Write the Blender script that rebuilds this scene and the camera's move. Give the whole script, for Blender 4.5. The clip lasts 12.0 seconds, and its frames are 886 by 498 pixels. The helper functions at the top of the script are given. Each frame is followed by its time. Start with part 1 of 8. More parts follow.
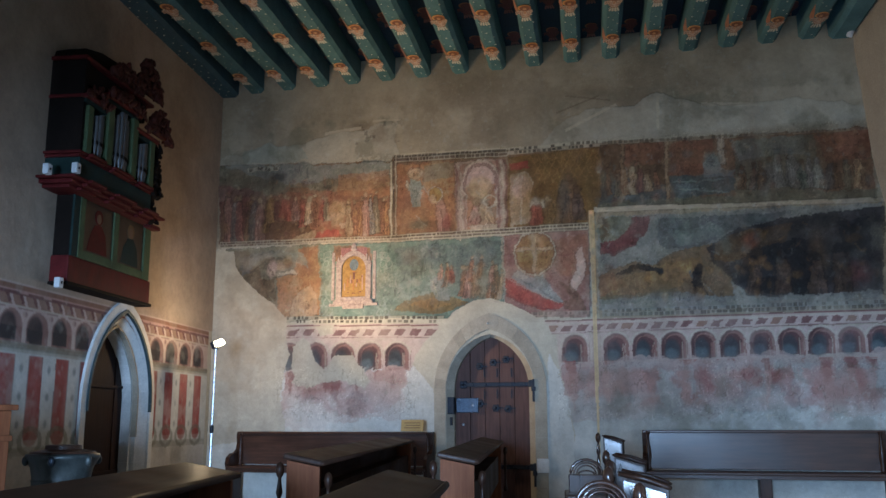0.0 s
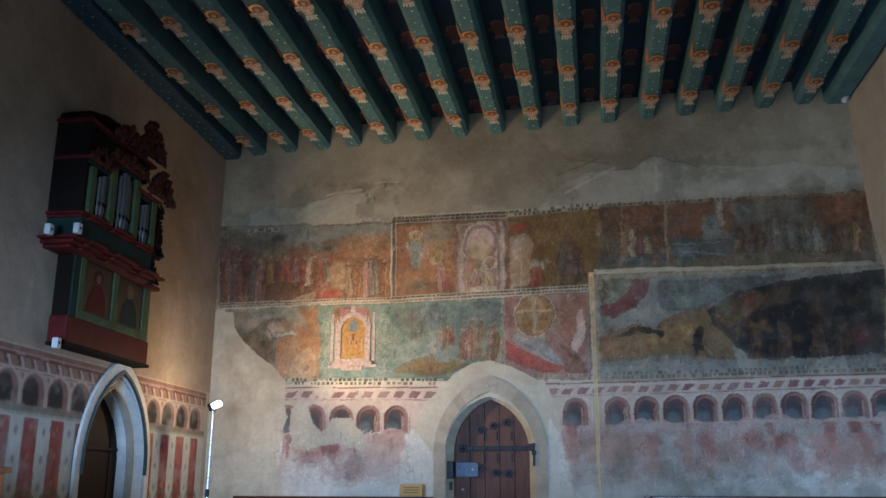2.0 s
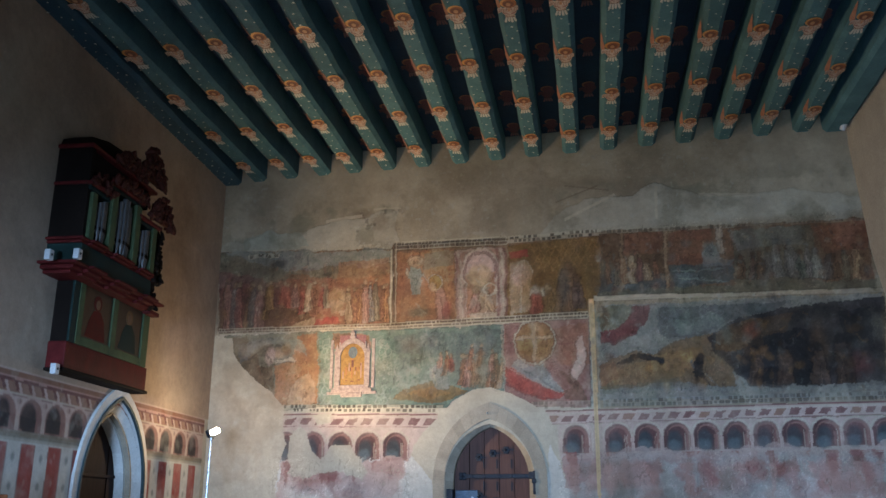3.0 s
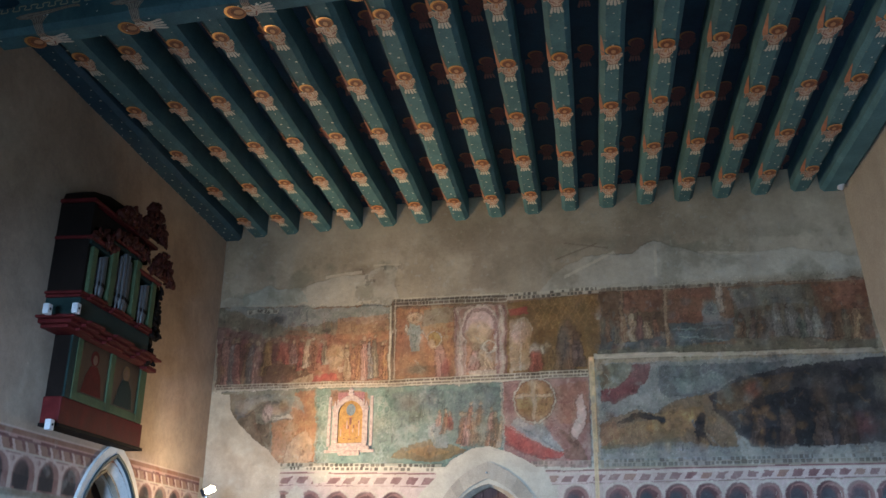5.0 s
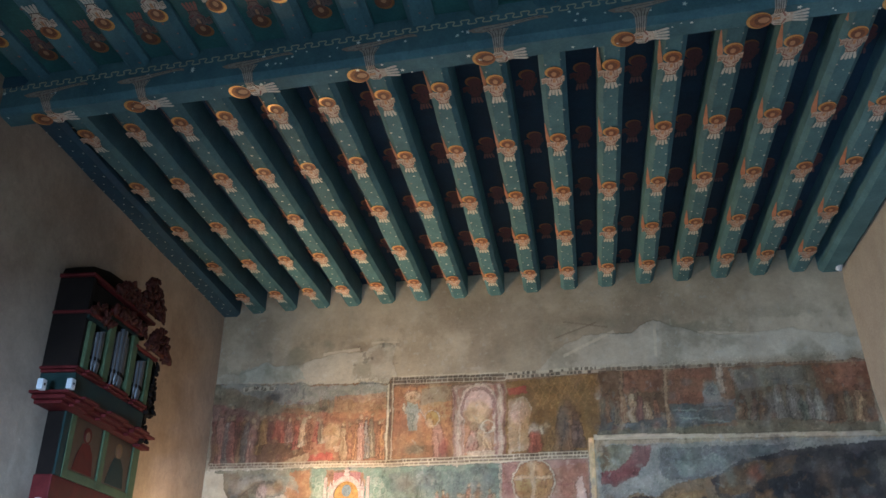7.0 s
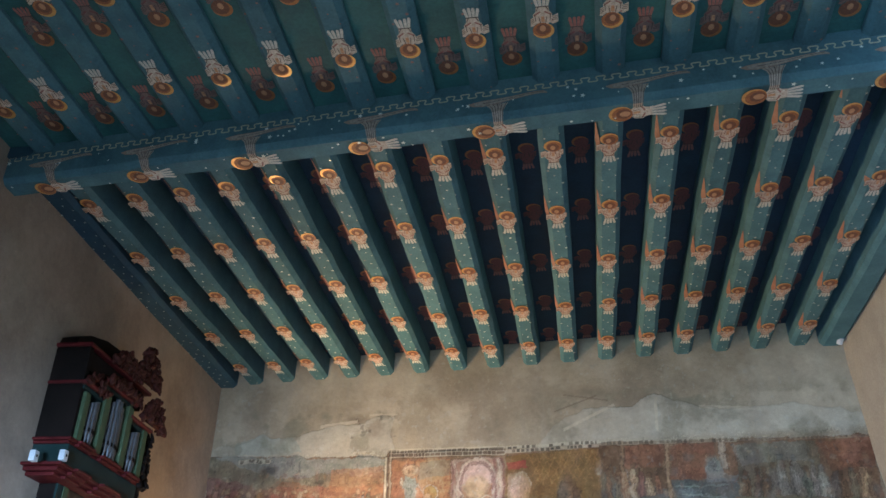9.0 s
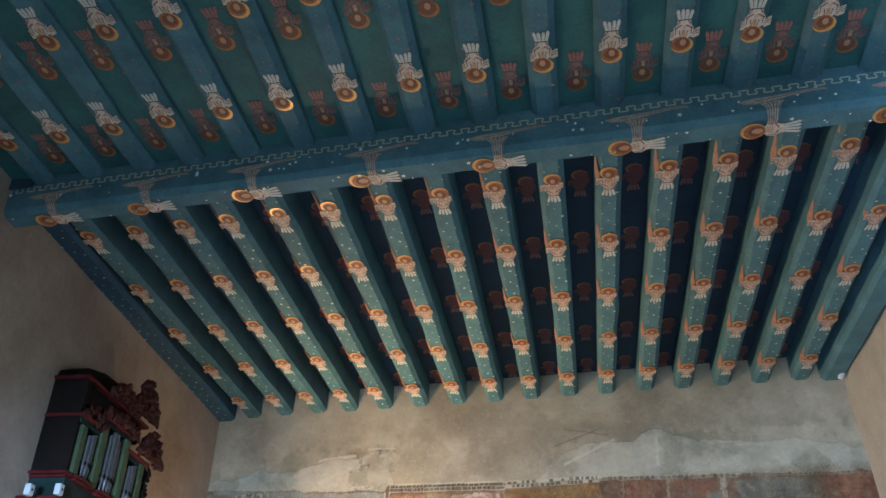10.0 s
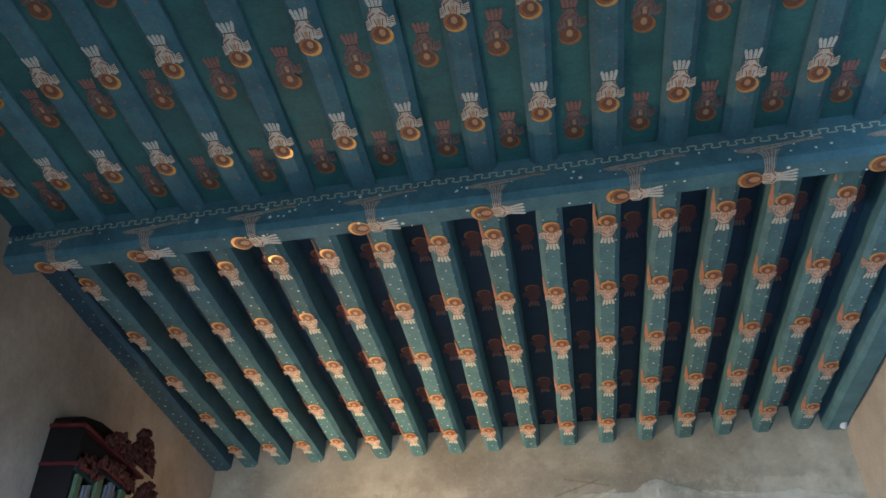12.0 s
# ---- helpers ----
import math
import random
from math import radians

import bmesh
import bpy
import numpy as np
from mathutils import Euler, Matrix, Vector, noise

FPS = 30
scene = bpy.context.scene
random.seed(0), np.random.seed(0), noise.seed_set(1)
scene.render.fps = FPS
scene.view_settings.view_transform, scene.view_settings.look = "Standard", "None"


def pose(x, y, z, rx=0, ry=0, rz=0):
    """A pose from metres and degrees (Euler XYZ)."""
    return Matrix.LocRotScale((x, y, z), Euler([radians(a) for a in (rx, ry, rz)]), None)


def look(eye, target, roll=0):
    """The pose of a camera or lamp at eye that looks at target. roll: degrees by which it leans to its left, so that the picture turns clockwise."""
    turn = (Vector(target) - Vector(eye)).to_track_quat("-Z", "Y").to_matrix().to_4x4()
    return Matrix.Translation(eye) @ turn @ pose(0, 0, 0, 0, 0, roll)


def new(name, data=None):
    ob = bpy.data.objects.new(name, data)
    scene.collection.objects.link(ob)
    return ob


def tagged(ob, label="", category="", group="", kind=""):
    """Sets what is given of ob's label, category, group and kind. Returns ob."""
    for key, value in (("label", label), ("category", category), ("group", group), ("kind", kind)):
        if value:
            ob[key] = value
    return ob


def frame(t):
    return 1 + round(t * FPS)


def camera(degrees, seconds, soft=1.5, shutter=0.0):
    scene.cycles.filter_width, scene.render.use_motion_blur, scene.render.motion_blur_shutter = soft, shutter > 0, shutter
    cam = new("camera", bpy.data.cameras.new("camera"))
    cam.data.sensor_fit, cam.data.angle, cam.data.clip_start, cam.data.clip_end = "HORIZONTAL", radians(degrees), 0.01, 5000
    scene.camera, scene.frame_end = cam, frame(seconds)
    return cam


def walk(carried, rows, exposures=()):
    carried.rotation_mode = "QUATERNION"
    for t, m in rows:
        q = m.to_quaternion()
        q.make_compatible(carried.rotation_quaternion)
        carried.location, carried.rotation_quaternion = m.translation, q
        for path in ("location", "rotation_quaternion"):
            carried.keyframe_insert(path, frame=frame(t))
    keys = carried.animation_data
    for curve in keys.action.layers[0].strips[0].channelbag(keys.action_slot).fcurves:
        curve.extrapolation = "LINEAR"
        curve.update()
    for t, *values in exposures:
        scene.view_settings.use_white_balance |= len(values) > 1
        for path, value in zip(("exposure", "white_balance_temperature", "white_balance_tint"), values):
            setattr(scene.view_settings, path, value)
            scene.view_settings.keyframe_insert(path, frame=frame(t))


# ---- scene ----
cam = camera(52.86, 12.0, soft=1.5)
EYE = (0.0, 0.0, 1.2)
TILT = [
    (0.0, 14.37, 10.87, 0.07),
    (0.5, 14.35, 11.77, 0.01),
    (1.0, 14.34, 12.88, -0.03),
    (1.5, 14.34, 13.87, -0.12),
    (2.0, 14.32, 14.82, -0.14),
    (2.5, 14.30, 15.63, -0.18),
    (3.0, 14.28, 16.51, -0.25),
    (5.0, 14.15, 20.15, -0.57),
    (5.5, 14.11, 21.25, -0.66),
    (6.0, 14.05, 22.55, -0.79),
    (6.5, 13.99, 23.75, -0.87),
    (7.0, 13.91, 25.14, -0.98),
    (9.0, 13.72, 29.72, -1.27),
    (9.5, 13.68, 30.80, -1.34),
    (10.0, 13.63, 31.84, -1.40),
    (10.5, 13.64, 32.67, -1.37),
    (11.0, 13.55, 33.49, -1.45),
    (11.5, 13.55, 34.15, -1.45),
    (12.0, 13.53, 34.89, -1.43),
]
walk(cam, [(t, pose(*EYE, 90 + pitch, roll, yaw)) for t, yaw, pitch, roll in TILT],
     exposures=[(0.0, -0.22), (3.0, -0.08), (7.0, 0.70), (12.0, 1.36)])

# ---- light ----
world = bpy.data.worlds.new("world")
scene.world = world
world.use_nodes = True
sky = world.node_tree.nodes.new("ShaderNodeTexSky")
sky.sky_type = "NISHITA"
sky.sun_disc = False
sky.sun_elevation = radians(35)
sky.sun_rotation = radians(150)
world.node_tree.links.new(sky.outputs[0], world.node_tree.nodes["Background"].inputs[0])
world.node_tree.nodes["Background"].inputs[1].default_value = 0.1
scene.view_settings.exposure = 0.0


def lamp(name, kind, m, energy, colour, **more):
    data = bpy.data.lights.new(name, kind)
    data.energy, data.color = energy, colour
    if kind == "AREA":
        data.shape, data.size, data.size_y = "RECTANGLE", more["size"][0], more["size"][1]
    if kind in ("POINT", "SPOT"):
        data.shadow_soft_size = more["radius"]
    if kind == "SPOT":
        data.spot_size, data.spot_blend = radians(more["cone"]), more["blend"]
    ob = new(name, data)
    ob.matrix_world = m
    return ob


SKYLIGHT = (0.38, 0.62, 1.0)
HALOGEN = (1.0, 0.76, 0.48)
# daylight through the open doorway behind the camera, shaped by an added slab
lamp("daylight_door", "AREA", look((-0.8, -5.05, 1.22), (-4.2, 5, 0.4)), 2750, SKYLIGHT, size=(1.7, 2.3))
# bluish light from the right, through an unseen low opening assumed in that wall
lamp("daylight_side", "AREA", look((3.75, 8.5, 1.15), (-2.0, 9.6, -0.4)), 14, (0.45, 0.68, 1.0), size=(1.7, 1.9))
# work lamp on its stand in the corner: the beam of its reflector, and the spill round the housing
LAMP_HEAD = Vector((-5.72, 10.6, 2.23))
lamp("floodlight_beam", "SPOT", look(LAMP_HEAD + Vector((0.14, 0.0, 0.07)), (-0.6, 11.2, 5.3)), 620, HALOGEN, radius=0.06, cone=134, blend=1.0)
lamp("floodlight_spill", "POINT", Matrix.Translation(LAMP_HEAD + Vector((0.14, 0.02, 0.08))), 52, HALOGEN, radius=0.06)

# ---- materials ----
def material(name):
    m = bpy.data.materials.new(name)
    m.use_nodes = True
    return m, m.node_tree.nodes, m.node_tree.links, m.node_tree.nodes["Principled BSDF"]


def noise_node(nodes, links, scale, detail=4.0, rough=0.6, coord="Object", stretch=(1, 1, 1)):
    tc = nodes.new("ShaderNodeTexCoord")
    mp = nodes.new("ShaderNodeMapping")
    mp.inputs["Scale"].default_value = stretch
    nz = nodes.new("ShaderNodeTexNoise")
    nz.inputs["Scale"].default_value, nz.inputs["Detail"].default_value, nz.inputs["Roughness"].default_value = scale, detail, rough
    links.new(tc.outputs[coord], mp.inputs["Vector"])
    links.new(mp.outputs["Vector"], nz.inputs["Vector"])
    return nz


def ramp_node(nodes, links, source, stops):
    r = nodes.new("ShaderNodeValToRGB")
    while len(r.color_ramp.elements) < len(stops):
        r.color_ramp.elements.new(0.5)
    for e, (p, c) in zip(r.color_ramp.elements, stops):
        e.position, e.color = p, (*c, 1)
    links.new(source, r.inputs[0])
    return r


def mix_node(nodes, links, a, b, fac, mode="MIX"):
    mx = nodes.new("ShaderNodeMix")
    mx.data_type, mx.blend_type = "RGBA", mode
    for sock, val in ((6, a), (7, b), (0, fac)):
        if isinstance(val, (float, int)):
            mx.inputs[sock].default_value = val
        elif isinstance(val, tuple):
            mx.inputs[sock].default_value = (*val, 1)
        else:
            links.new(val, mx.inputs[sock])
    return mx.outputs[2]


def bump(nodes, links, bsdf, sources, strength=0.4, dist=0.01):
    last = None
    for src, d in sources:
        b = nodes.new("ShaderNodeBump")
        b.inputs["Strength"].default_value, b.inputs["Distance"].default_value = strength, d
        links.new(src, b.inputs["Height"])
        if last:
            links.new(last.outputs[0], b.inputs["Normal"])
        last = b
    links.new(last.outputs[0], bsdf.inputs["Normal"])


def plain(name, dark, light, scale=6.0, rough=0.7, metal=0.0, fine=60.0, relief=0.003, stretch=(1, 1, 1), vary=0.0, coat=0.0):
    """A surface between two tones, at two scales, with fine relief."""
    m, nodes, links, bsdf = material(name)
    big = noise_node(nodes, links, scale, 5, 0.65, stretch=stretch)
    small = noise_node(nodes, links, fine, 4, 0.7, stretch=stretch)
    col = ramp_node(nodes, links, big.outputs[0], [(0.3, dark), (0.7, light)]).outputs[0]
    grain = ramp_node(nodes, links, small.outputs[0], [(0.3, (0.72, 0.72, 0.72)), (0.7, (1.15, 1.15, 1.15))]).outputs[0]
    col = mix_node(nodes, links, col, grain, 0.7, "MULTIPLY")
    if vary:
        info = nodes.new("ShaderNodeObjectInfo")
        tone = ramp_node(nodes, links, info.outputs["Random"], [(0.0, (1 - vary,) * 3), (1.0, (1 + vary * 0.6,) * 3)]).outputs[0]
        col = mix_node(nodes, links, col, tone, 1.0, "MULTIPLY")
    links.new(col, bsdf.inputs["Base Color"])
    rr = ramp_node(nodes, links, big.outputs[0], [(0.2, (max(rough - 0.12, 0.05),) * 3), (0.8, (min(rough + 0.12, 1),) * 3)])
    links.new(rr.outputs[0], bsdf.inputs["Roughness"])
    bsdf.inputs["Metallic"].default_value = metal
    bsdf.inputs["Coat Weight"].default_value = coat
    bsdf.inputs["Coat Roughness"].default_value = 0.15
    bump(nodes, links, bsdf, [(big.outputs[0], relief * 3), (small.outputs[0], relief)], 0.5)
    return m


def wood(name, dark, light, axis=0, rough=0.4, coat=0.0, scale=3.0, spec=0.15):
    """Stained timber with its grain along one axis."""
    m, nodes, links, bsdf = material(name)
    stretch = [9, 9, 9]
    stretch[axis] = 0.7
    grain = noise_node(nodes, links, scale, 6, 0.7, stretch=tuple(stretch))
    blot = noise_node(nodes, links, 1.7, 3, 0.5)
    col = ramp_node(nodes, links, grain.outputs[0], [(0.3, dark), (0.72, light)]).outputs[0]
    col = mix_node(nodes, links, col, ramp_node(nodes, links, blot.outputs[0], [(0.3, (0.6, 0.6, 0.6)), (0.7, (1.2, 1.15, 1.1))]).outputs[0], 0.8, "MULTIPLY")
    links.new(col, bsdf.inputs["Base Color"])
    links.new(ramp_node(nodes, links, blot.outputs[0], [(0.3, (rough - 0.1,) * 3), (0.7, (rough + 0.15,) * 3)]).outputs[0], bsdf.inputs["Roughness"])
    bsdf.inputs["Coat Weight"].default_value = coat
    bsdf.inputs["Specular IOR Level"].default_value = spec
    bsdf.inputs["Coat Roughness"].default_value = 0.26
    bump(nodes, links, bsdf, [(grain.outputs[0], 0.002)], 0.4)
    return m


def painted_plaster(name):
    """Lime plaster that carries the wall painting, with fine grain, hairline flaking and soft undulation."""
    m, nodes, links, bsdf = material(name)
    att = nodes.new("ShaderNodeAttribute")
    att.attribute_name = "pigment"
    big = noise_node(nodes, links, 2.2, 6, 0.65)
    mid = noise_node(nodes, links, 14, 6, 0.7)
    fine = noise_node(nodes, links, 90, 3, 0.7)
    col = mix_node(nodes, links, att.outputs[0], ramp_node(nodes, links, big.outputs[0], [(0.3, (0.78, 0.77, 0.75)), (0.7, (1.14, 1.13, 1.1))]).outputs[0], 0.8, "MULTIPLY")
    col = mix_node(nodes, links, col, ramp_node(nodes, links, mid.outputs[0], [(0.3, (0.84, 0.84, 0.83)), (0.72, (1.12, 1.12, 1.11))]).outputs[0], 0.75, "MULTIPLY")
    col = mix_node(nodes, links, col, ramp_node(nodes, links, fine.outputs[0], [(0.3, (0.84, 0.84, 0.84)), (0.7, (1.12, 1.12, 1.12))]).outputs[0], 0.7, "MULTIPLY")
    flake = ramp_node(nodes, links, mid.outputs[0], [(0.68, (0, 0, 0)), (0.72, (1, 1, 1))]).outputs[0]
    pale = mix_node(nodes, links, col, (2.0, 1.95, 1.85), 1.0, "MULTIPLY")
    col = mix_node(nodes, links, col, pale, mix_node(nodes, links, (0.0, 0.0, 0.0), (0.3, 0.3, 0.3), flake))
    links.new(col, bsdf.inputs["Base Color"])
    bsdf.inputs["Roughness"].default_value = 0.88
    bsdf.inputs["Specular IOR Level"].default_value = 0.25
    bump(nodes, links, bsdf, [(big.outputs[0], 0.03), (mid.outputs[0], 0.006), (fine.outputs[0], 0.002)], 0.5)
    return m


M_FRESCO = painted_plaster("painted lime plaster")
M_PLASTER = plain("plain plaster", (0.30, 0.26, 0.21), (0.42, 0.37, 0.30), 1.5, 0.9, relief=0.004, fine=40)
M_STONE = plain("dressed sandstone", (0.27, 0.225, 0.17), (0.4, 0.345, 0.265), 4, 0.85, vary=0.12)
M_WHITESTONE = plain("limewashed stone", (0.50, 0.50, 0.48), (0.66, 0.65, 0.62), 4, 0.8, vary=0.08)
M_BLUELINE = plain("dark green painted roll", (0.012, 0.03, 0.036), (0.03, 0.055, 0.06), 12, 0.7)
M_FLOOR = plain("stone floor", (0.24, 0.23, 0.21), (0.38, 0.365, 0.335), 2, 0.55, vary=0.15)
M_TEAL = plain("teal distemper on oak", (0.043, 0.108, 0.125), (0.090, 0.188, 0.205), 3, 0.7, fine=45, relief=0.002, vary=0.15)
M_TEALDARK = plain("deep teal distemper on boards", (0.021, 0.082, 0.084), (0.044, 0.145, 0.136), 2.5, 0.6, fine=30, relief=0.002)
# navy boards, also taken darker for the shade between the deep far joists
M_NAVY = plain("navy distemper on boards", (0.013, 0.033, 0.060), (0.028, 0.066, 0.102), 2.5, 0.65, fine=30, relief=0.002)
M_BLUEPLATE = plain("dark blue distemper on oak", (0.020, 0.052, 0.078), (0.042, 0.092, 0.120), 3, 0.7, fine=45, relief=0.002)
for m in (M_TEAL, M_TEALDARK, M_NAVY, M_BLUEPLATE):
    m.node_tree.nodes["Principled BSDF"].inputs["Specular IOR Level"].default_value = 0.2
M_GOLD = plain("gilding", (0.56, 0.26, 0.07), (0.78, 0.43, 0.15), 25, 0.38, 0.45, fine=120, relief=0.001)
M_FLESH = plain("worn ochre paint", (0.38, 0.17, 0.08), (0.56, 0.29, 0.15), 40, 0.6)
M_ROBE = plain("worn cream paint", (0.42, 0.31, 0.23), (0.68, 0.57, 0.46), 30, 0.6, vary=0.15)
M_TAIL = plain("off-white brush strokes", (0.44, 0.40, 0.33), (0.62, 0.58, 0.50), 30, 0.6)
M_ROSE = plain("faded rose paint", (0.20, 0.07, 0.06), (0.33, 0.14, 0.11), 30, 0.6)
M_WING = plain("umber paint", (0.26, 0.14, 0.09), (0.42, 0.26, 0.18), 25, 0.6)
M_HAIR = plain("red-brown paint", (0.10, 0.032, 0.016), (0.20, 0.068, 0.032), 40, 0.6)
M_DULLGOLD = plain("tarnished gilding", (0.28, 0.10, 0.03), (0.42, 0.17, 0.06), 25, 0.45, 0.4)
M_WAVE = plain("pale ochre line", (0.34, 0.31, 0.20), (0.50, 0.46, 0.32), 25, 0.6)
M_FARROBE = plain("rosy cream paint, rubbed", (0.29, 0.16, 0.115), (0.68, 0.54, 0.43), 38, 0.6, vary=0.15)
M_DULLCREAM = plain("soiled cream paint", (0.27, 0.2, 0.15), (0.46, 0.37, 0.29), 30, 0.65)
M_DULLROSE = plain("greyed rose paint", (0.12, 0.075, 0.065), (0.21, 0.13, 0.11), 30, 0.7)
M_DARKRED = plain("dark red paint", (0.120, 0.035, 0.035), (0.208, 0.064, 0.058), 30, 0.7)
M_PALEWING = plain("pale green-grey paint", (0.10, 0.17, 0.16), (0.17, 0.25, 0.23), 30, 0.7)
M_OUTLINE = plain("dark outline paint", (0.04, 0.03, 0.025), (0.07, 0.05, 0.04), 25, 0.7)
M_STAR = plain("gilt stars", (0.44, 0.44, 0.37), (0.78, 0.76, 0.64), 9, 0.3, 0.45)
M_BIGSTAR = plain("bright silvered stars", (0.70, 0.72, 0.62), (0.88, 0.88, 0.76), 25, 0.35, 0.2)
M_RUSTWING = plain("rust-red wing paint", (0.24, 0.085, 0.045), (0.42, 0.18, 0.10), 22, 0.6)
M_HALO = plain("orange bole under gilding", (0.22, 0.066, 0.022), (0.38, 0.135, 0.045), 30, 0.5, 0.15)
M_OAK_X = wood("dark varnished oak, lengthwise", (0.034, 0.015, 0.010), (0.090, 0.040, 0.024), 0, 0.45, 0.45, spec=0.2)
M_OAK_Z = wood("dark varnished oak, upright", (0.022, 0.010, 0.007), (0.065, 0.028, 0.016), 2, 0.45, 0.18)
M_OAK_RED = wood("red-brown varnished oak", (0.15, 0.048, 0.024), (0.30, 0.108, 0.050), 2, 0.6, 0.0, spec=0.06)
M_GLOSS = wood("dark oak under thick varnish", (0.028, 0.012, 0.008), (0.075, 0.033, 0.020), 2, 0.3, 1.0)
M_GLOSS.node_tree.nodes["Principled BSDF"].inputs["Coat Roughness"].default_value = 0.14
M_DOOR = wood("old red-brown door boards", (0.070, 0.036, 0.031), (0.155, 0.082, 0.068), 2, 0.6)
M_DOORDARK = wood("dark brown door boards", (0.012, 0.006, 0.005), (0.032, 0.015, 0.011), 2, 0.65)
M_IRON = plain("wrought iron", (0.012, 0.014, 0.02), (0.035, 0.04, 0.05), 20, 0.55, 0.6)
M_LOCK = plain("steel lock plate", (0.045, 0.06, 0.085), (0.09, 0.115, 0.15), 15, 0.4, 0.7)
M_BRONZE = plain("dark bronze", (0.038, 0.045, 0.044), (0.085, 0.094, 0.088), 8, 0.42, 0.4)
M_ORGGREEN = plain("sage green paint", (0.045, 0.066, 0.034), (0.085, 0.112, 0.055), 5, 0.55)
M_ORGTEAL = plain("blue-green paint", (0.009, 0.021, 0.019), (0.018, 0.036, 0.032), 5, 0.55)
M_ORGRED = plain("oxblood paint", (0.060, 0.008, 0.008), (0.110, 0.015, 0.014), 6, 0.5)
M_ORGCARVE = plain("red-brown carved limewood", (0.028, 0.008, 0.006), (0.078, 0.020, 0.014), 18, 0.5, fine=80, relief=0.006)
# dark deal, taken near black to hold the shade on the organ's near side
M_ORGDARK = plain("dark deal, partly shade", (0.006, 0.004, 0.003), (0.014, 0.009, 0.007), 4, 0.8)
for m in (M_ORGDARK, M_ORGCARVE, M_ORGRED, M_ORGTEAL, M_ORGGREEN):
    m.node_tree.nodes["Principled BSDF"].inputs["Specular IOR Level"].default_value = 0.08
M_PANEL = plain("darkened oil paint", (0.011, 0.006, 0.004), (0.027, 0.016, 0.010), 9, 0.45)
M_OLDGILT = plain("browned gilding", (0.06, 0.032, 0.010), (0.13, 0.075, 0.028), 25, 0.5)
M_OLDFLESH = plain("browned ochre paint", (0.07, 0.035, 0.02), (0.16, 0.085, 0.05), 25, 0.5)
M_SHRINEBLUE = plain("worn grey-blue paint", (0.08, 0.10, 0.105), (0.15, 0.17, 0.17), 30, 0.7)
M_PIPE = plain("dull tin pipe metal", (0.085, 0.083, 0.086), (0.15, 0.147, 0.148), 10, 0.45, 0.5)
M_WHITE = plain("white plastic", (0.46, 0.46, 0.46), (0.58, 0.58, 0.58), 10, 0.4)
M_STEEL = plain("grey enamelled tube", (0.42, 0.45, 0.5), (0.55, 0.58, 0.62), 20, 0.3, 0.6)
M_SIGN = plain("yellow card", (0.40, 0.25, 0.09), (0.50, 0.32, 0.12), 12, 0.7)
M_INK = plain("brown ink", (0.20, 0.11, 0.045), (0.25, 0.14, 0.06), 20, 0.8)
M_NICHEGOLD = plain("ochre and gold paint", (0.22, 0.10, 0.022), (0.42, 0.23, 0.06), 18, 0.5, 0.3)
M_NICHESTONE = plain("pale pink painted stone", (0.22, 0.145, 0.115), (0.46, 0.34, 0.275), 22, 0.8)
M_GLOW = bpy.data.materials.new("glowing halogen glass")
M_GLOW.use_nodes = True
M_GLOW.node_tree.nodes["Principled BSDF"].inputs["Emission Color"].default_value = (1.0, 0.85, 0.6, 1)
M_GLOW.node_tree.nodes["Principled BSDF"].inputs["Emission Strength"].default_value = 25


# ---- building helpers ----
def mesh_object(name, bm, mats, parent=None, smooth=False):
    me = bpy.data.meshes.new(name)
    bm.normal_update()
    bm.to_mesh(me)
    bm.free()
    for m in mats if isinstance(mats, (list, tuple)) else [mats]:
        me.materials.append(m)
    if smooth:
        me.polygons.foreach_set("use_smooth", [True] * len(me.polygons))
    ob = new(name, me)
    ob.parent = parent
    return ob


def part(name, bm, mat, parent, label="", m=None, smooth=False):
    ob = mesh_object(name, bm, mat, parent, smooth)
    if m is not None:
        ob.matrix_basis = m
    if label:
        tagged(ob, label)
    return ob


def thing(name, m, label, category, group=""):
    ob = new(name)
    ob.matrix_basis = m
    return tagged(ob, label, category, group)


def box(bm, x0, x1, y0, y1, z0, z1, bevel=0.0, m=None, mat=0):
    made = bmesh.ops.create_cube(bm, size=1.0)["verts"]
    for v in made:
        v.co = Vector(((x0 + x1) / 2 + v.co.x * (x1 - x0), (y0 + y1) / 2 + v.co.y * (y1 - y0), (z0 + z1) / 2 + v.co.z * (z1 - z0)))
    faces = {f for v in made for f in v.link_faces}
    if bevel:
        out = bmesh.ops.bevel(bm, geom=list({e for f in faces for e in f.edges}), offset=bevel, segments=2, profile=0.6, affect="EDGES")
        faces = {f for f in out["faces"]} | {f for f in faces if f.is_valid}
        made = list({v for f in faces for v in f.verts})
    for f in faces:
        f.material_index = mat
    if m is not None:
        bmesh.ops.transform(bm, matrix=m, verts=[v for v in made if v.is_valid])
    return bm


def one_box(*a, **k):
    return box(bmesh.new(), *a, **k)


def prism(bm, outline, depth, m=None, mat=0):
    """A flat outline in x, z, made solid from y = 0 to y = depth."""
    a = [bm.verts.new((x, 0, z)) for x, z in outline]
    b = [bm.verts.new((x, depth, z)) for x, z in outline]
    fs = [bm.faces.new(a), bm.faces.new(b[::-1])]
    n = len(a)
    for i in range(n):
        fs.append(bm.faces.new((a[i], b[i], b[(i + 1) % n], a[(i + 1) % n])))
    for f in fs:
        f.material_index = mat
    bmesh.ops.recalc_face_normals(bm, faces=fs)
    if m is not None:
        bmesh.ops.transform(bm, matrix=m, verts=a + b)
    return bm


